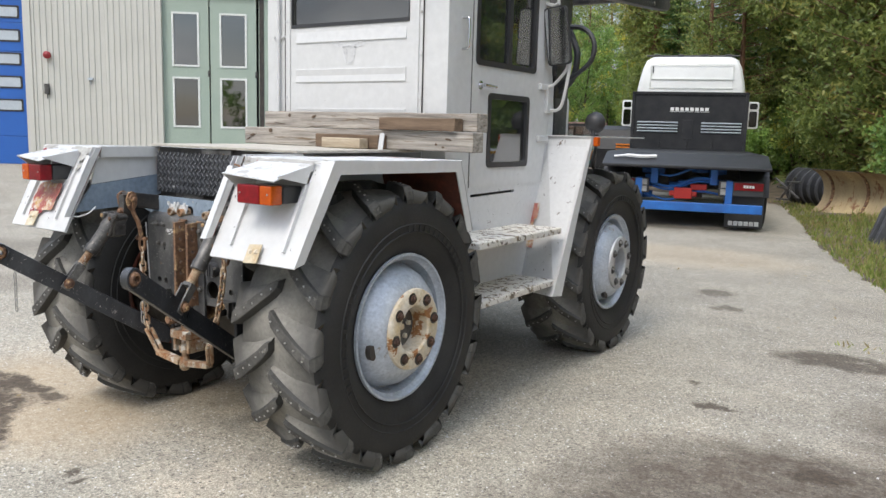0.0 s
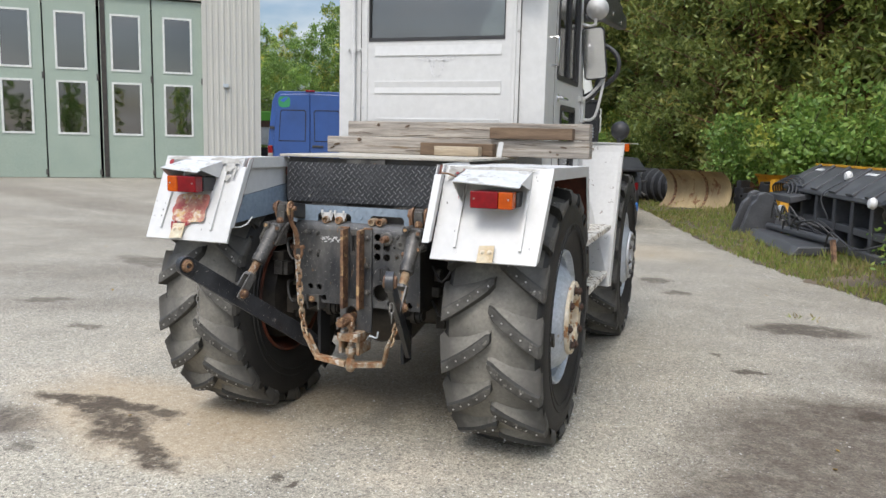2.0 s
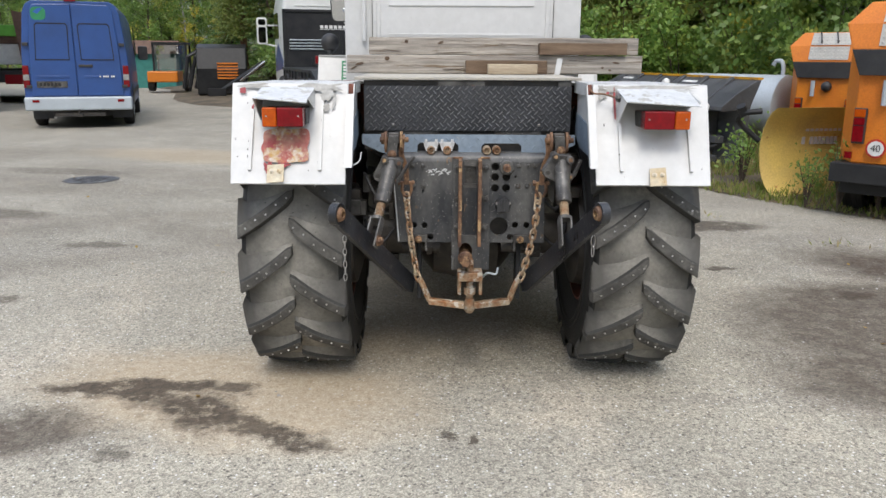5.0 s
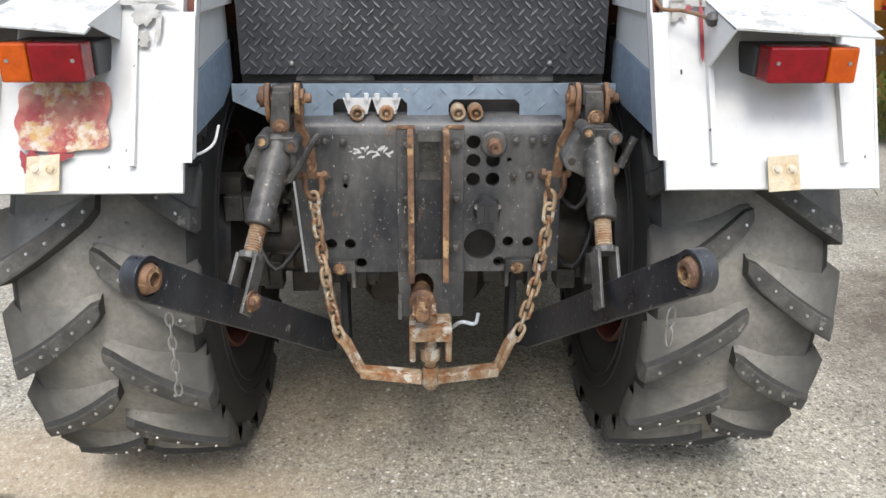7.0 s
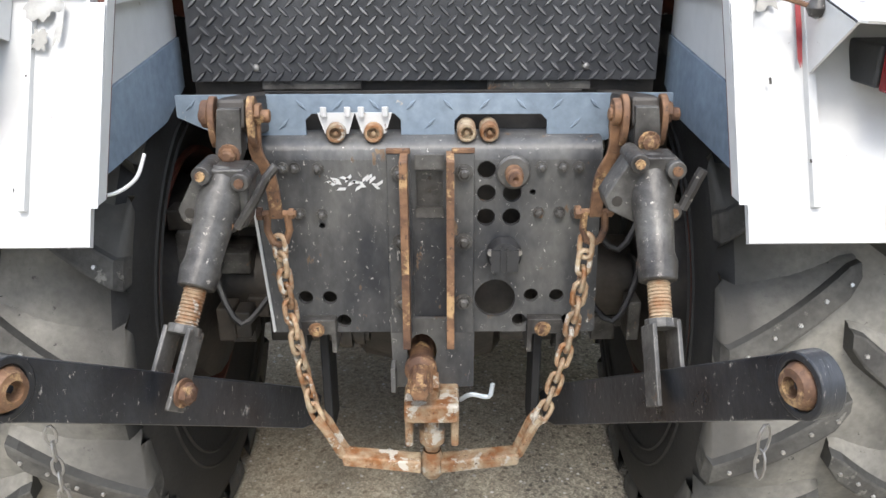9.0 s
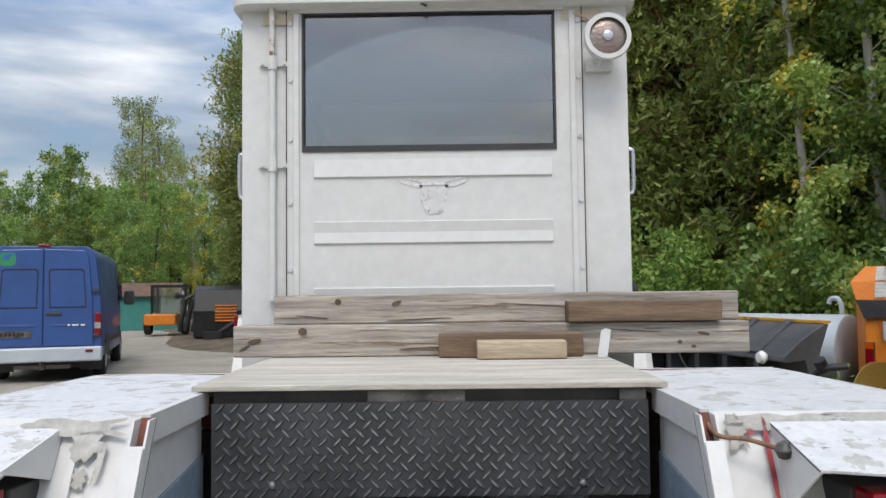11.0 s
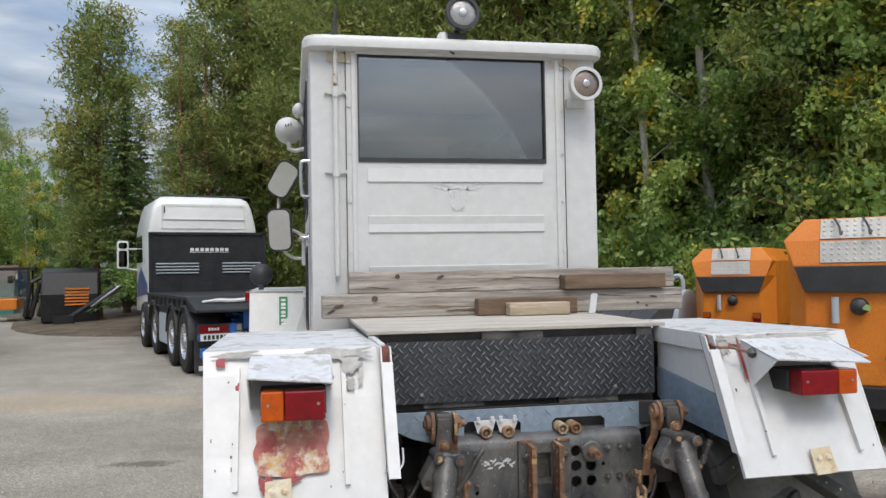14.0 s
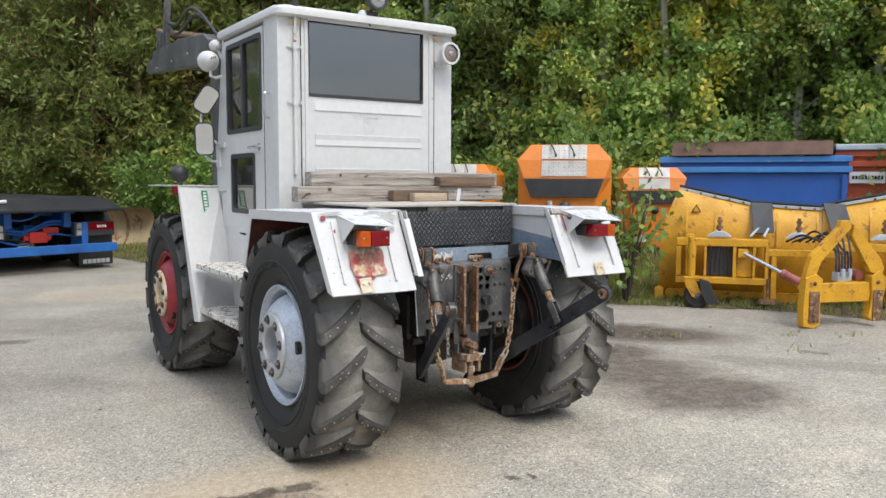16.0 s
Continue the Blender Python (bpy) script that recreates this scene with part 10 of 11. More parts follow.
def far_machines():
    # loader with a black bucket
    T = thing("loader_bucket", "big black loader bucket with an orange guard on the far verge", "loader bucket", -11.6, 27.4, 0.1, 12)
    bm = bm_new()
    prism(bm, [(-0.4, 0.0), (0.9, 0.0), (1.2, 0.5), (0.9, 1.5), (0.4, 1.75), (-0.2, 1.6), (-0.5, 0.9)], "x", 0.0, 1.7)
    part("bucket", bm, M_BLACK, T, bevel=0.05)
    bm = bm_new()
    for k in range(6):
        box(bm, 0.7, 1.4, -0.50, -0.46, 0.55 + 0.1 * k, 0.60 + 0.1 * k)
    part("guard", bm, M_ORANGE, T, "orange slatted guard")
    bm = bm_new()
    for k in range(3):
        tube(bm, [(-0.5 + 0.2 * k, 0.1, 0.2), (-0.3 + 0.25 * k, 0.1, 1.3), (0.2 + 0.2 * k, 0.2, 1.6)], 0.07, 6)
    part("arm", bm, M_BLACK, T)
    T = thing("crane_arm", "black and silver crane arm leaning on the far verge", "crane arm", -9.9, 26.6, 0.1, 8)
    bm = bm_new()
    tube(bm, [(-0.8, 0, 0.05), (0.4, 0.05, 0.85), (1.5, 0.1, 1.6)], 0.10, 6)
    box(bm, -1.1, -0.5, -0.15, 0.15, 0, 0.25)
    part("boom", bm, M_BLACK, T)
    bm = bm_new()
    rod(bm, (0.0, -0.12, 0.5), (1.2, -0.12, 1.42), 0.05, 8)
    part("ram", bm, M_CHROME, T)
    bm = bm_new()
    rod(bm, (1.0, -0.1, 1.38), (1.45, -0.05, 1.66), 0.08, 8)
    part("tip", bm, M_SIGNRED, T)
    T = thing("compact_loader", "orange compact loader with an open black cab", "loader", -13.9, 29.5, 0.1, 10)
    bm = bm_new()
    for x in (0, 1.2):
        for y in (0, 1.1):
            box(bm, x, x + 0.07, y, y + 0.07, 0.5, 1.75)
    box(bm, 0, 1.27, 0, 1.17, 1.72, 1.82)
    part("cab_frame", bm, M_BLACK, T)
    bm = bm_new()
    box(bm, -0.2, 0.9, -0.2, 1.3, 0.35, 0.75)
    part("body", bm, M_ORANGE, T, bevel=0.04)
    for x in (-0.1, 1.2):
        road_wheel(T, x, 0.2, 0.35, 0.25, -1, M_ORANGE)
    bm = bm_new()
    box(bm, 0.05, 1.2, 0.0, 0.02, 0.8, 1.7)
    part("screen", bm, M_GLASS, T)
    T = thing("teal_shed", "low teal metal shed behind the loaders", "shed", -18.5, 35, 0, 10)
    bm = bm_new()
    box(bm, 0, 3.5, 0, 2.0, 0.0, 1.5)
    part("wall", bm, M_TEAL, T, bevel=0.01)
    bm = bm_new()
    prism(bm, [(-0.2, 1.5), (2.2, 1.5), (1.0, 2.1)], "x", -0.1, 3.6)
    part("roof", bm, M_TARP, T)
    # flat lorry beside the workshop
    T = thing("parked_lorry", "dark flat lorry with a lime green container", "lorry", -14.9, 20.3, 0.17, 20)
    bm = bm_new()
    box(bm, -1.0, 1.1, 0, 5, 0.55, 0.85)
    part("frame", bm, M_BLACK, T)
    bm = bm_new()
    box(bm, -1.1, 0.9, 0.8, 5, 1.0, 1.55)
    part("load_box", bm, M_SIGNWHITE, T, "white load box", bevel=0.02)
    bm = bm_new()
    box(bm, -1.15, 0.95, 0.75, 5, 1.75, 2.05)
    part("lid", bm, M_LIME, T, "lime green lid", bevel=0.02)
    bm = bm_new()
    box(bm, -1.12, 0.92, 0.78, 5, 1.55, 1.75)
    part("band", bm, M_TARP, T)
    bm = bm_new()
    prism(bm, [(0.75, 0.8), (1.2, 0.8), (1.1, 2.3), (0.6, 2.4)], "y", 0.1, 0.3)
    part("tail_gate", bm, M_TARP, T, "brown raised tail gate")
    for s in (-1, 1):
        for y in (0.9, 2.1):
            road_wheel(T, s * 0.85, y, 0.46, 0.3, s, M_CAST)
    bm = bm_new()
    box(bm, 0.3, 1.15, -0.05, 0.0, 0.5, 0.75)
    part("tail_bar", bm, M_RED_LENS, T)
    bm = bm_new()
    lathe(bm, [(0, 0.31), (0.004, 0.31), (0.006, 0.27), (0.004, 0.26), (0.004, 0.001)], 32, "z", m=Matrix.Translation((-7.2, 8.2, 0.002)), cap=False)
    for k in range(-3, 4):
        for j in range(-3, 4):
            if k * k + j * j < 10:
                box(bm, -7.2 + k * 0.065 - 0.02, -7.2 + k * 0.065 + 0.02, 8.2 + j * 0.065 - 0.02, 8.2 + j * 0.065 + 0.02, 0.004, 0.010)
    lone("manhole_cover", bm, M_CAST, "round cast-iron manhole cover in the asphalt", "manhole cover")


far_machines()

# ---- forest ----
def leaf_mat(name, a, b, c=None, share=0.12, gloss=0.5):
    """Leaves: the colour changes from leaf to leaf, a share of them turning; some light passes through."""
    m = bpy.data.materials.new(name)
    m.use_nodes = True
    nd, ln = m.node_tree.nodes, m.node_tree.links
    bs = nd["Principled BSDF"]
    geo = nd.new("ShaderNodeNewGeometry")
    info = nd.new("ShaderNodeObjectInfo")
    mx = nd.new("ShaderNodeMix")
    mx.data_type = "RGBA"
    mx.inputs["A"].default_value, mx.inputs["B"].default_value = (*a, 1), (*b, 1)
    ln.new(geo.outputs["Random Per Island"], mx.inputs["Factor"])
    col = mx.outputs["Result"]
    tc = nd.new("ShaderNodeTexCoord")
    no = nd.new("ShaderNodeTexNoise")
    no.inputs["Scale"].default_value, no.inputs["Detail"].default_value = 0.55, 3
    off = nd.new("ShaderNodeVectorMath")
    sc = nd.new("ShaderNodeMath")
    sc.operation = "MULTIPLY"
    sc.inputs[1].default_value = 50
    ln.new(info.outputs["Random"], sc.inputs[0])
    ln.new(tc.outputs["Object"], off.inputs[0])
    ln.new(sc.outputs[0], off.inputs[1])
    ln.new(off.outputs[0], no.inputs["Vector"])
    if c:
        st = nd.new("ShaderNodeMapRange")
        st.inputs["From Min"].default_value, st.inputs["From Max"].default_value = 0.62 - share * 1.0, 0.72 - share * 1.0
        ln.new(no.outputs["Fac"], st.inputs["Value"])
        rr = nd.new("ShaderNodeMath")
        rr.operation = "MULTIPLY"
        ln.new(st.outputs["Result"], rr.inputs[0])
        ln.new(geo.outputs["Random Per Island"], rr.inputs[1])
        m2 = nd.new("ShaderNodeMix")
        m2.data_type = "RGBA"
        ln.new(rr.outputs[0], m2.inputs["Factor"])
        ln.new(col, m2.inputs["A"])
        m2.inputs["B"].default_value = (*c, 1)
        col = m2.outputs["Result"]
    hs = nd.new("ShaderNodeHueSaturation")
    vr = nd.new("ShaderNodeMapRange")
    vr.inputs["To Min"].default_value, vr.inputs["To Max"].default_value = 0.75, 1.25
    ln.new(info.outputs["Random"], vr.inputs["Value"])
    ln.new(vr.outputs["Result"], hs.inputs["Value"])
    ln.new(col, hs.inputs["Color"])
    ln.new(hs.outputs["Color"], bs.inputs["Base Color"])
    bs.inputs["Roughness"].default_value = gloss
    tr = nd.new("ShaderNodeBsdfTranslucent")
    ln.new(hs.outputs["Color"], tr.inputs["Color"])
    ms = nd.new("ShaderNodeMixShader")
    ms.inputs["Fac"].default_value = 0.45
    ln.new(bs.outputs["BSDF"], ms.inputs[1])
    ln.new(tr.outputs["BSDF"], ms.inputs[2])
    ln.new(ms.outputs["Shader"], nd["Material Output"].inputs["Surface"])
    return m


M_SPRUCE = leaf_mat("spruce_needles", (0.070, 0.140, 0.047), (0.175, 0.260, 0.080), (0.26, 0.26, 0.08), 0.10)
M_PINE = leaf_mat("pine_needles", (0.125, 0.180, 0.048), (0.310, 0.350, 0.092), (0.44, 0.38, 0.10), 0.08)
M_BIRCH = leaf_mat("birch_leaves", (0.20, 0.32, 0.07), (0.46, 0.56, 0.16), (0.877, 0.627, 0.061), 0.10, 0.4)
M_BUSH = leaf_mat("bush_leaves", (0.120, 0.230, 0.052), (0.300, 0.420, 0.100), (0.627, 0.543, 0.104), 0.06, 0.4)
M_BARK = mat("rough_bark", (0.11, 0.080, 0.058), 0.9, dark=(0.06, 0.045, 0.035), scale=5, amount=1.0, fine=30, bump=0.8, stretch=(1, 1, 0.3))
M_PINEBARK = mat("orange_pine_bark", (0.26, 0.125, 0.065), 0.9, dark=(0.13, 0.075, 0.05), scale=4, amount=1.0, fine=20, bump=0.8, stretch=(1, 1, 0.3))
M_BIRCHBARK = mat("birch_bark", (0.40, 0.38, 0.34), 0.75, dark=(0.38, 0.36, 0.32), scale=3, amount=0.8, fine=20, bump=0.3, wear=(0.06, 0.05, 0.045), wear_at=0.60, wear_scale=5, stretch=(1, 1, 2.4))


class Cards:
    """Small leaves gathered into one mesh."""

    def __init__(self):
        self.v, self.f = [], []

    def leaf(self, p, d, s, n, w):
        """A pointed leaf from p along d (length included), with side s, width w."""
        k = len(self.v)
        self.v += [p, p + d * 0.45 + s * w, p + d, p + d * 0.45 - s * w]
        self.f.append((k, k + 1, k + 2, k + 3))

    def mesh(self, name, m):
        me = bpy.data.meshes.new(name)
        me.from_pydata([tuple(q) for q in self.v], [], self.f)
        me.materials.append(m)
        return me


def rvec(r):
    while True:
        v = V((r.uniform(-1, 1), r.uniform(-1, 1), r.uniform(-1, 1)))
        if 0.05 < v.length < 1:
            return v.normalized()


def trunk_bm(bm, h, r0, r1, r, lean=0.3, n=9):
    pts, rad = [], []
    a = r.uniform(0, 6.28)
    for i in range(10):
        t = i / 9
        w = lean * t * t
        pts.append((math.cos(a) * w + 0.05 * math.sin(t * 7), math.sin(a) * w + 0.05 * math.cos(t * 5) - 0.05, t * h - 0.15))
        rad.append(r0 + (r1 - r0) * t + (0.35 * r0 if i == 0 else 0))
    tube(bm, pts, rad, n)
    return [V(p) for p in pts]


def at_height(pts, h, z):
    t = max(0.0, min(0.999, (z + 0.15) / h)) * (len(pts) - 1)
    i = int(t)
    return pts[i].lerp(pts[min(i + 1, len(pts) - 1)], t - i)


def tree_thing(name, label, bm, bark, cards, leafm):
    t = thing(name, label, "tree")
    part("trunk", bm, bark, t, smooth=True)
    ob = new("crown", cards.mesh("crown", leafm))
    ob.parent = t
    return t


def spruce(seed, h, wide, low):
    r = random.Random(seed)
    bm, c = bm_new(), Cards()
    sp = trunk_bm(bm, h, 0.016 * h, 0.012, r, 0.15)
    z = low
    while z < h * 0.985:
        f = (z - low) / (h - low)
        reach = wide * (1 - f) ** 0.8 * r.uniform(0.85, 1.1) + 0.12
        for k in range(6 if f < 0.8 else 4):
            a = r.uniform(0, 6.28)
            L = reach * r.uniform(0.65, 1.12)
            o = at_height(sp, h, z + r.uniform(-0.2, 0.2))
            drop = 0.30 * (1 - f) + 0.05
            d = V((math.cos(a), math.sin(a), 0))
            s = V((-d.y, d.x, 0))
            if f < 0.75:
                tube(bm, [o, o + d * L * 0.5 - V((0, 0, drop * L * 0.35)), o + d * L * 0.95 - V((0, 0, drop * L * 0.55))], [0.025 * (1.2 - f), 0.015 * (1.2 - f), 0.004], 4)
            m = max(5, int(L * 11))
            for i in range(m):
                t = (i + 0.5) / m
                q = o + d * L * t - V((0, 0, drop * L * (t * 0.8 - 0.2 * t * t)))
                w = (0.20 + 0.30 * (1 - t)) * min(1, L) * (0.5 + t * 0.5)
                for sd in (-1, 1):
                    dd = (d * r.uniform(0.3, 0.9) + s * sd * r.uniform(0.5, 1.1) + V((0, 0, r.uniform(-0.75, -0.05)))).normalized() * (w + 0.12) * r.uniform(0.7, 1.25)
                    side = dd.cross(rvec(r)).normalized()
                    c.leaf(q, dd, side, None, 0.040 + 0.02 * r.random())
                if i % 2 == 0:
                    dd = (V((0, 0, -1)) + rvec(r) * 0.4).normalized() * (0.16 + 0.22 * r.random()) * min(1, L)
                    c.leaf(q, dd, dd.cross(rvec(r)).normalized(), None, 0.035)
        z += 0.34 - 0.14 * f
    return tree_thing("spruce", "tall dark green spruce with drooping branches", bm, M_BARK, c, M_SPRUCE)


def pine(seed, h, wide, low, boughs=64):
    r = random.Random(seed)
    bm, c = bm_new(), Cards()
    sp = trunk_bm(bm, h, 0.014 * h, 0.03, r, 0.5)
    for k in range(boughs):
        f = (k + r.random()) / boughs
        z = low + (h - low) * f
        o = at_height(sp, h, z)
        a = r.uniform(0, 6.28)
        L = wide * (0.55 + 0.6 * math.sin(min(1, f * 1.05) * 2.6)) * r.uniform(0.55, 1.1)
        d = V((math.cos(a), math.sin(a), 0.15 + 0.5 * f))
        e = o + d * L
        mid = o + d * L * 0.5 + V((0, 0, -0.1))
        tube(bm, [o, mid, e], [0.045 * (1.1 - f), 0.028 * (1.1 - f), 0.008], 5)
        for j in range(9):
            b = mid.lerp(e, r.random()) + rvec(r) * 0.46 * (0.6 + 0.5 * r.random())
            for q in range(20):
                p = b + rvec(r) * 0.24
                dd = (rvec(r) + V((0, 0, 0.35))).normalized() * r.uniform(0.13, 0.24)
                c.leaf(p, dd, dd.cross(rvec(r)).normalized(), None, 0.022 + 0.014 * r.random())
    return tree_thing("pine", "tall olive-green pine with an orange-brown trunk", bm, M_PINEBARK, c, M_PINE)


def birch(seed, h, wide, low, leaves=7000, droop=0.6, bark=None, leafm=None, label="slender birch with a pale trunk and yellowing leaves", name="birch", size=1.0):
    r = random.Random(seed)
    bm, c = bm_new(), Cards()
    sp = trunk_bm(bm, h, 0.010 * h, 0.012, r, 0.7)
    tips = []
    for k in range(34):
        f = (k + r.random()) / 34
        z = low + (h * 0.97 - low) * f
        o = at_height(sp, h, z)
        a = r.uniform(0, 6.28)
        L = wide * (0.35 + 0.85 * math.sin(0.35 + f * 2.5)) * r.uniform(0.6, 1.1)
        d = V((math.cos(a), math.sin(a), 0.75))
        pts = [o, o + d * L * 0.4, o + d * L * 0.75 + V((0, 0, -0.1 * L)), o + V((d.x, d.y, 0.45)) * L]
        tube(bm, pts, [0.020 * (1.15 - f), 0.013 * (1.15 - f), 0.007, 0.003], 4)
        for j in range(5):
            t = r.uniform(0.25, 1)
            p = pts[1].lerp(pts[3], t)
            q = p + (rvec(r) + V((0, 0, -droop))).normalized() * r.uniform(0.4, 1.0) * min(1.2, L * 0.6)
            tips.append((p, q))
            if j < 2:
                tube(bm, [p, q], [0.007, 0.003], 3)
    for k in range(40):
        o = at_height(sp, h, low * 0.7 + (h - low * 0.7) * (k + r.random()) / 40)
        tips.append((o + rvec(r) * 0.15, o + V((r.uniform(-1, 1), r.uniform(-1, 1), -0.3)) * 0.75))
    per = max(1, leaves // len(tips))
    for p, q in tips:
        for i in range(per):
            b = p.lerp(q, r.random()) + rvec(r) * r.random() * 0.28
            dd = (rvec(r) + V((0, 0, -0.5))).normalized() * r.uniform(0.065, 0.125) * size
            c.leaf(b, dd, dd.cross(rvec(r)).normalized(), None, 0.030 * size + 0.012 * r.random())
    return tree_thing(name, label, bm, bark or M_BIRCHBARK, c, leafm or M_BIRCH)


def bush(seed, h, wide, leaves):
    r = random.Random(seed)
    bm, c = bm_new(), Cards()
    ends = []
    for k in range(13):
        a, L = r.uniform(0, 6.28), r.uniform(0.5, 1.0)
        e = V((math.cos(a) * wide * L * 0.8, math.sin(a) * wide * L * 0.8, h * r.uniform(0.45, 1.0)))
        m = V((e.x * 0.45, e.y * 0.45, e.z * 0.55))
        tube(bm, [(0, 0, -0.1), m, e], [0.02, 0.012, 0.004], 4)
        for j in range(6):
            b = m.lerp(e, r.random())
            q = b + rvec(r) * 0.45
            ends.append((b, q))
    per = leaves // len(ends)
    for p, q in ends:
        for i in range(per):
            b = p.lerp(q, r.random()) + rvec(r) * 0.16
            dd = (rvec(r) + V((0, 0, 0.1))).normalized() * r.uniform(0.07, 0.15)
            c.leaf(b, dd, dd.cross(rvec(r)).normalized(), None, 0.026 + 0.014 * r.random())
    t = thing("bush", "leafy green roadside bush on the bank", "bush")
    part("stem", bm, M_BARK, t)
    ob = new("foliage", c.mesh("foliage", M_BUSH))
    ob.parent = t
    return t


PROTO = {"s": [spruce(1, 14.0, 2.3, 0.5), spruce(2, 12.0, 2.0, 0.4), spruce(3, 15.5, 2.5, 1.2)],
         "p": [pine(4, 13.5, 2.2, 2.4), pine(5, 12.0, 2.3, 1.4)],
         "y": [pine(15, 9.0, 2.3, 0.5, 96), pine(16, 8.2, 2.5, 0.4, 96)],
         "n": [pine(17, 10.2, 1.25, 2.2, 100)],
         "b": [birch(6, 11.5, 1.7, 1.4, 15000, size=1.2), birch(7, 9.5, 1.6, 1.0, 13000, size=1.15)],
         "d": [birch(8, 7.5, 1.8, 0.5, 8500, 0.2, M_BARK, M_BUSH, "leafy green broadleaved tree on the bank", "aspen", 1.25)],
         "w": [bush(11, 1.6, 0.40, 430), bush(12, 1.3, 0.42, 380)],
         "u": [bush(9, 2.2, 1.3, 2600), bush(10, 1.6, 1.1, 2200)]}
_rt = random.Random(77)
_used = set()


def plant(kind, x, y, size=1.0, z=None, exact=False):
    if not exact and kind in "sp" and x > 3.0 and 0 < y < 20 and _rt.random() < 0.6:
        kind = "b"
    src = PROTO[kind][0] if exact else _rt.choice(PROTO[kind])
    s = size if exact else size * _rt.uniform(0.88, 1.12)
    m = pose(x, y, z or 0, 0, 0, _rt.uniform(0, 360))
    if src in _used:
        ob = copy_thing(src, m)
    else:
        _used.add(src)
        ob = src
        ob.matrix_basis = m
    ob.scale = (s, s, s * (1.0 if exact else _rt.uniform(0.95, 1.08)))
    tagged(ob, group={"s": "spruces of the forest", "p": "pines of the forest", "y": "pines of the forest", "n": "pines of the forest", "b": "birches of the forest", "d": "aspens of the forest", "u": "bushes on the bank", "w": "shrubs on the verge"}[kind])
    return ob


def plant_bank(kind, u, w, size=1.0):
    p = bank(u, w)
    if p.y < 2.0:
        return plant(kind, p.x + 70, p.y - 20, size * 0.4, 0)
    return plant(kind, p.x, p.y, size, p.z - 0.12)


# along the bank: bushes in front, then broadleaves, pines and spruces
for _i in range(46):
    _u = 0.10 + 0.62 * _i / 46 + _rt.uniform(-0.006, 0.006)
    plant_bank("u", _u, _rt.uniform(4.6, 7.0), _rt.uniform(0.8, 1.35))
for _i in range(26):
    _u = 0.08 + 0.66 * _i / 26 + _rt.uniform(-0.01, 0.01)
    plant_bank("d" if _rt.random() < 0.55 or _u > 0.42 else "b", _u, _rt.uniform(6.6, 9.0), _rt.uniform(0.7, 1.0))
for _i in range(24):
    _u = 0.06 + 0.40 * _i / 24 + _rt.uniform(-0.01, 0.01)
    plant_bank("b", _u, _rt.uniform(7.5, 12.0), _rt.uniform(0.95, 1.2))
for _i in range(30):
    _u = 0.10 + 0.62 * _i / 30 + _rt.uniform(-0.01, 0.01)
    plant_bank("s" if _rt.random() < 0.45 else "p", _u, _rt.uniform(9.0, 14.0), _rt.uniform(0.85, 1.05))
for _i in range(30):
    _u = 0.06 + 0.70 * _i / 30 + _rt.uniform(-0.01, 0.01)
    _w, _k, _z = _rt.uniform(15.0, 24.0), "s" if _rt.random() < 0.65 else "p", _rt.uniform(0.9, 1.15)
    if bank(_u, _w).x < 6 or _rt.random() < 0.4:
        plant_bank(_k, _u, _w, _z)
# the thick stand straight behind the tractor
for _i in range(26):
    _b, _d = radians(-9 + 38 * _i / 25 + _rt.uniform(-1, 1)), _rt.uniform(22.5, 27.5)
    plant("p" if _i < 13 or _rt.random() < 0.2 else "s", -3 + _d * math.sin(_b), 0.7 + _d * math.cos(_b), _rt.uniform(0.92, 1.12) if _i > 6 else _rt.uniform(0.55, 0.66), 1.0)
for _i in range(22):
    _b, _d = radians(-12 + 46 * _i / 21 + _rt.uniform(-1, 1)), _rt.uniform(21.5, 24.5)
    _k = _rt.choice("duuud")
    plant("u" if _i < 13 else _k, -3 + _d * math.sin(_b), 0.7 + _d * math.cos(_b), _rt.uniform(0.6, 1.0), 0.7)
# young pines with boughs down to the bank, in front of the trunks
for _i in range(16):
    plant_bank("y", 0.40 + 0.26 * _i / 16 + _rt.uniform(-0.006, 0.006), _rt.uniform(7.0, 10.5), _rt.uniform(0.75, 1.0))
# skyline beside the cab, and the sunlit pines and birches at the wood's edge
for _x, _y, _k, _sz in ((-10.2, 28.7, "n", 1.0), (-5.0, 26.5, "n", 1.32), (-1.8, 20.8, "y", 0.85), (-0.7, 19.6, "y", 1.0), (0.4, 20.0, "y", 1.1), (1.5, 19.2, "y", 1.0), (2.6, 19.0, "y", 1.25), (3.6, 18.2, "y", 1.25), (-2.9, 21.9, "y", 0.9),
                        (-0.2, 17.2, "u", 1.1), (1.0, 16.8, "u", 1.2), (2.2, 16.4, "u", 1.1), (3.2, 15.6, "u", 1.2), (-1.2, 18.0, "u", 0.9),
                        (5.0, 17.2, "b", 1.05), (6.2, 16.8, "s", 0.92), (7.2, 15.2, "b", 1.1), (4.4, 18.6, "b", 1.0), (3.6, 15.0, "b", 0.95), (4.6, 14.6, "b", 1.1), (5.6, 13.6, "b", 1.0), (6.6, 13.0, "b", 1.1)):
    plant(_k, _x, _y, _sz, 0.2, True)
# the wood beyond the containers: pale birches in front, darker trees behind
for _i in range(30):
    _b, _d = radians(44 + 24 * _i / 29 + _rt.uniform(-1, 1)), (16.5, 19.5, 23.0)[_i % 3] + _rt.uniform(-0.8, 0.8)
    plant("bds"[_i % 3], -5.4 + _d * math.sin(_b), -1.3 + _d * math.cos(_b), (1.0, 1.15, 0.95)[_i % 3], 0.5, _i % 3 == 2)
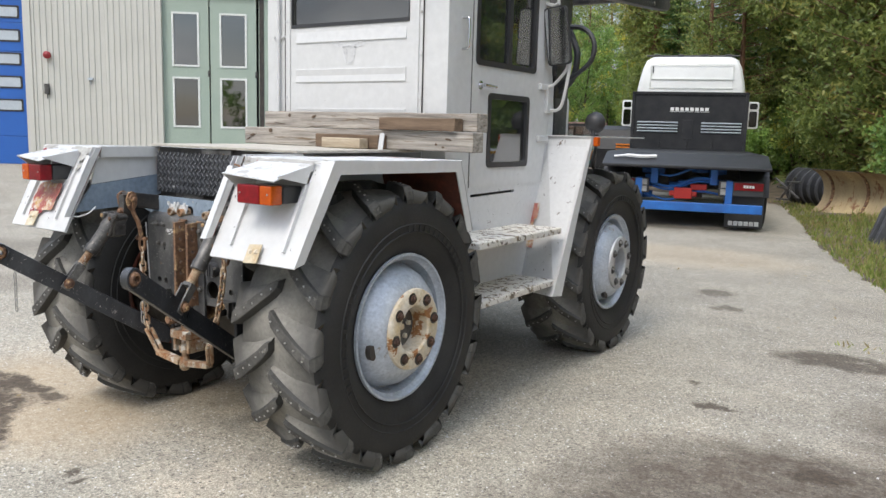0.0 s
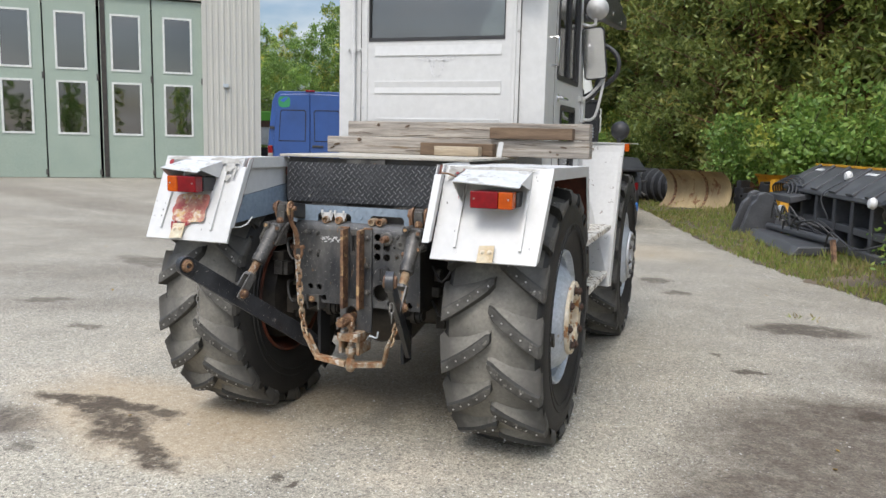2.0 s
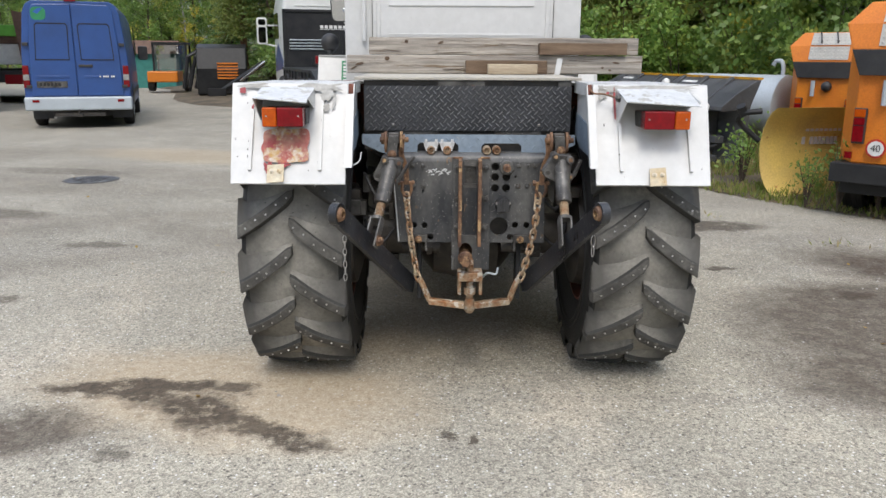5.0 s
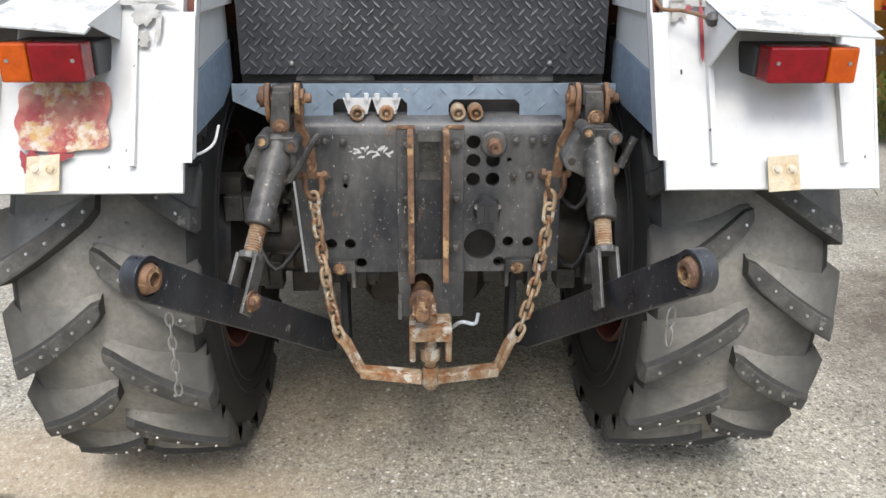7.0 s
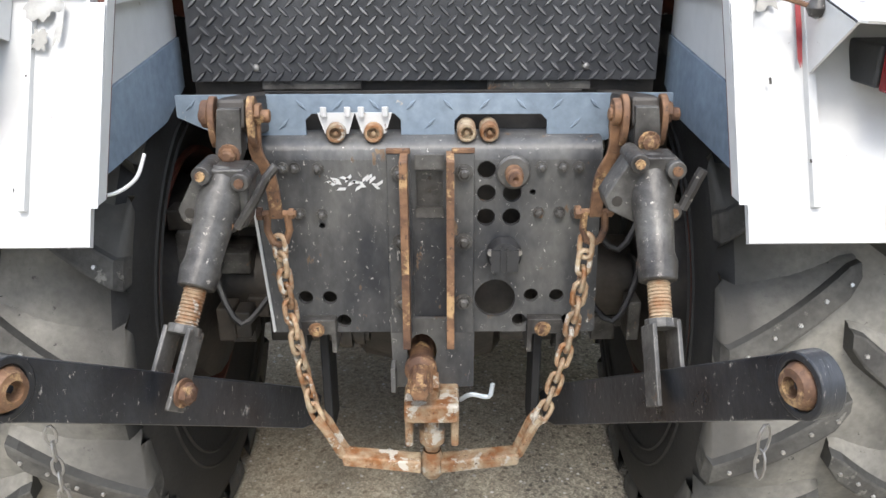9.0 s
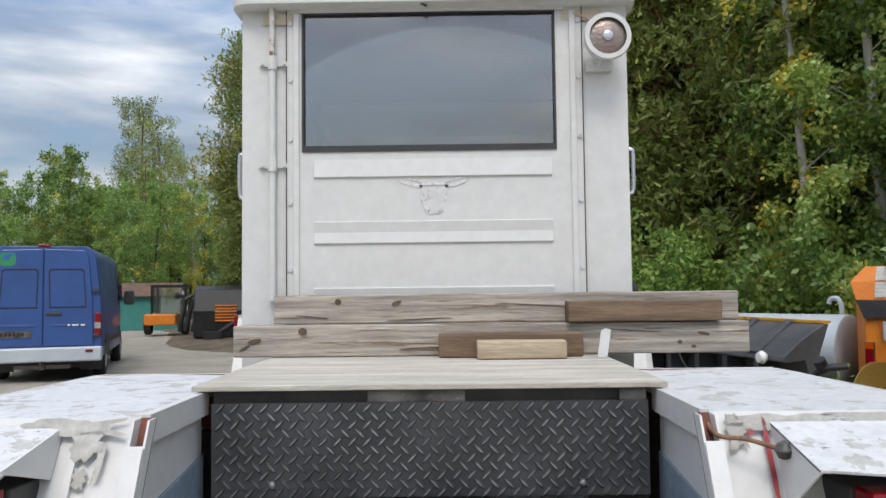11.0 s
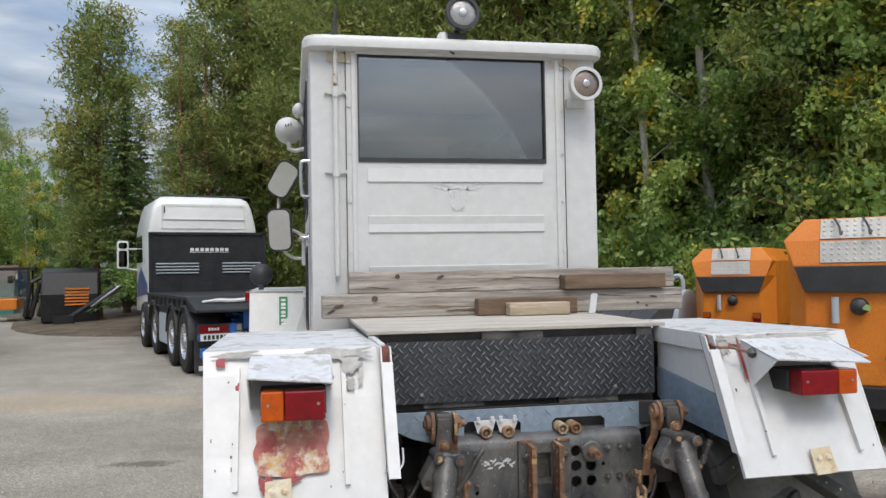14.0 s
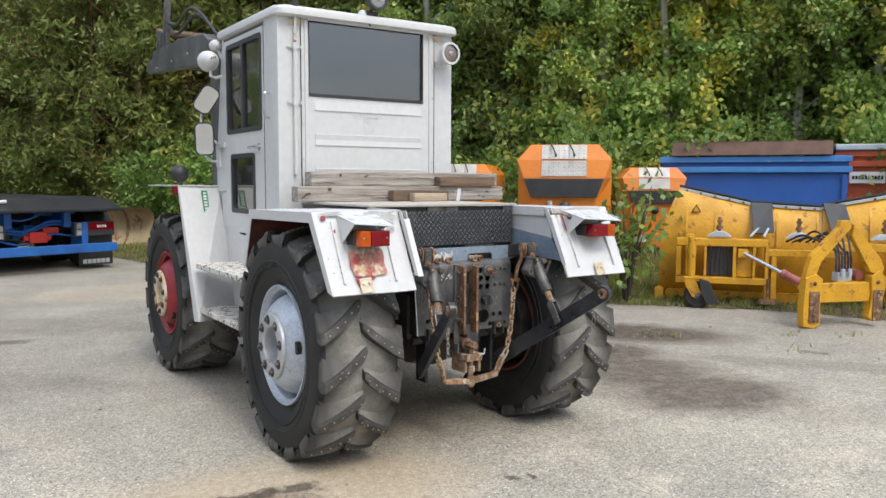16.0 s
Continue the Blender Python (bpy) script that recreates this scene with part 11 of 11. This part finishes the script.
# beyond the road, lower and farther
for _x, _y, _k, _sz in ((-9.6, 30.5, "p", 0.66), (-12.5, 36, "s", 0.7), (-15, 44, "b", 0.95), (-18, 47, "b", 0.9), (-20, 50, "s", 0.55), (-23, 52, "d", 1.3), (-26, 50, "b", 0.8), (-28, 55, "d", 1.3), (-31, 52, "b", 0.75),
                        (-34, 50, "d", 1.2), (-37, 47, "b", 0.8), (-40, 45, "d", 1.3), (-24, 45, "d", 0.9), (-29, 44, "d", 0.9), (-34, 42, "d", 0.9), (-20, 41, "d", 0.8), (-17, 38, "d", 0.85), (-44, 42, "b", 0.9), (-48, 38, "s", 0.7), (-41, 52, "s", 0.6)):
    plant(_k, _x, _y, _sz)
# dense stand behind the lorry, and the far wood's thicker back rows
for _i in range(20):
    _b, _d = radians(-12 + 22 * _i / 19 + _rt.uniform(-1, 1)), _rt.uniform(26.0, 33.0)
    plant(_rt.choice("sssps"), -3 + _d * math.sin(_b), 0.7 + _d * math.cos(_b), _rt.uniform(0.55, 0.70), 0.6)
for _i in range(34):
    _b, _d = radians(-52 + 38 * _i / 33 + _rt.uniform(-0.6, 0.6)), _rt.uniform(50, 66)
    plant(_rt.choice("dbbdpd"), -3 + _d * math.sin(_b), 0.7 + _d * math.cos(_b), _rt.uniform(0.9, 1.05) if _i % 3 else 0.8, 0)
for _i in range(22):
    _b, _d = radians(-50 + 36 * _i / 21 + _rt.uniform(-0.6, 0.6)), _rt.uniform(44, 52)
    plant("d", -3 + _d * math.sin(_b), 0.7 + _d * math.cos(_b), _rt.uniform(0.8, 1.15), 0)
plant("s", -4.6, 26.5, 0.92, 0.5)
for _x, _y, _s in ((1.72, 5.5, 1.0), (0.42, 7.95, 0.55), (0.75, 6.35, 0.35), (1.05, 6.2, 0.3), (0.55, 6.6, 0.32)):
    plant("w", _x, _y, _s, 0.03)
# behind the camera, seen in the windows and mirrors
for _i in range(80):
    _a = radians(100 + 215 * _i / 79 + _rt.uniform(-1.5, 1.5))
    plant(_rt.choice("ddbd"), -3 + 80 * math.sin(_a) * _rt.uniform(0.9, 1.3), 80 * math.cos(_a) * _rt.uniform(0.9, 1.3), _rt.uniform(0.85, 1.1))


def grass():
    """Grass and weeds on the verge: blades in tufts."""
    r = random.Random(31)
    c = Cards()
    dry = Cards()
    for k in range(9500):
        u = 0.17 + 0.47 * r.random() ** 0.9
        w = 0.05 + 4.5 * r.random() ** 1.5
        p = bank(u, w)
        if noise.noise(p * 0.8) < -0.42:
            continue
        n = r.randint(4, 8)
        h = r.uniform(0.05, 0.16) * (0.6 + min(w, 2.5) * 0.55)
        for j in range(n):
            q = p + V((r.uniform(-0.09, 0.09), r.uniform(-0.09, 0.09), -0.02))
            d = V((r.uniform(-0.5, 0.5), r.uniform(-0.5, 0.5), 1)).normalized() * h * r.uniform(0.6, 1.3)
            (dry if r.random() < 0.25 else c).leaf(q, d, V((r.uniform(-1, 1), r.uniform(-1, 1), 0)).normalized(), None, r.uniform(0.005, 0.012))
    for x, y, n in ((0.35, 3.9, 26), (0.55, 3.75, 14), (1.6, 3.2, 22), (1.95, 2.9, 12), (0.1, 5.0, 16), (-0.6, 6.2, 14), (0.9, 2.7, 10)):
        for j in range(n):
            q = V((x + r.gauss(0, 0.10), y + r.gauss(0, 0.06), -0.01))
            d = V((r.uniform(-0.9, 0.9), r.uniform(-0.9, 0.9), 0.8)).normalized() * r.uniform(0.03, 0.09)
            (dry if r.random() < 0.35 else c).leaf(q, d, V((r.uniform(-1, 1), r.uniform(-1, 1), 0)).normalized(), None, r.uniform(0.005, 0.011))
    for cc, m, nm, lb in ((c, leaf_mat("grass_blades", (0.14, 0.20, 0.040), (0.32, 0.34, 0.09), (0.35, 0.30, 0.12), 0.10), "grass", "green roadside grass and weeds on the verge"),
                          (dry, leaf_mat("dry_grass_blades", (0.30, 0.24, 0.11), (0.42, 0.34, 0.17)), "dry_grass", "dry straw-coloured grass on the verge")):
        ob = new(nm, cc.mesh(nm, m))
        tagged(ob, lb, "grass", kind="stuff")


grass()


def gravel():
    """Loose small stones and crumbs on the yard."""
    r = random.Random(52)
    bm_v, bm_f = [], []
    for k in range(2600):
        x, y = r.uniform(-9, 2.5), r.uniform(-0.8, 9)
        if noise.noise(V((x * 0.7, y * 0.7, 4))) < -0.1 and r.random() < 0.7:
            continue
        s = 0.003 + 0.010 * r.random() ** 3
        o = len(bm_v)
        a = r.uniform(0, 6.28)
        for i in range(4):
            q = a + i * 1.57 + r.uniform(-0.4, 0.4)
            bm_v.append((x + s * math.cos(q), y + s * math.sin(q) * 0.8, 0.0))
        bm_v.append((x + s * r.uniform(-0.3, 0.3), y, s * r.uniform(0.6, 1.0)))
        bm_f.extend([(o, o + 1, o + 4), (o + 1, o + 2, o + 4), (o + 2, o + 3, o + 4), (o + 3, o, o + 4)])
    me = bpy.data.meshes.new("gravel")
    me.from_pydata(bm_v, [], bm_f)
    me.materials.append(mat("loose_stone", (0.56, 0.54, 0.50), 0.9, dark=(0.20, 0.17, 0.14), scale=3.5, amount=1.0, fine=40, bump=0.2))
    tagged(new("gravel", me), "loose pale gravel and crumbs on the asphalt", "gravel", kind="stuff")
    c = Cards()
    for k in range(260):
        if k < 170:
            p = bank(r.uniform(0.2, 0.6), r.uniform(-0.0, 1.2)) + V((0, 0, 0.01))
            p = p - V((r.random() ** 2 * 1.2, r.random() ** 2 * 1.0, 0)) if r.random() < 0.3 else p
        else:
            p = V((r.uniform(-9, 2), r.uniform(0, 10), 0.004))
        d = V((r.uniform(-1, 1), r.uniform(-1, 1), r.uniform(0, 0.5))).normalized() * r.uniform(0.02, 0.045)
        c.leaf(p, d, V((-d.y, d.x, 0)).normalized(), None, r.uniform(0.007, 0.014))
    tagged(new("fallen_leaves", c.mesh("fallen_leaves", leaf_mat("fallen_leaf", (0.40, 0.27, 0.06), (0.20, 0.11, 0.04)))), "yellow and brown fallen leaves on the yard's edge", "leaves", kind="stuff")


gravel()
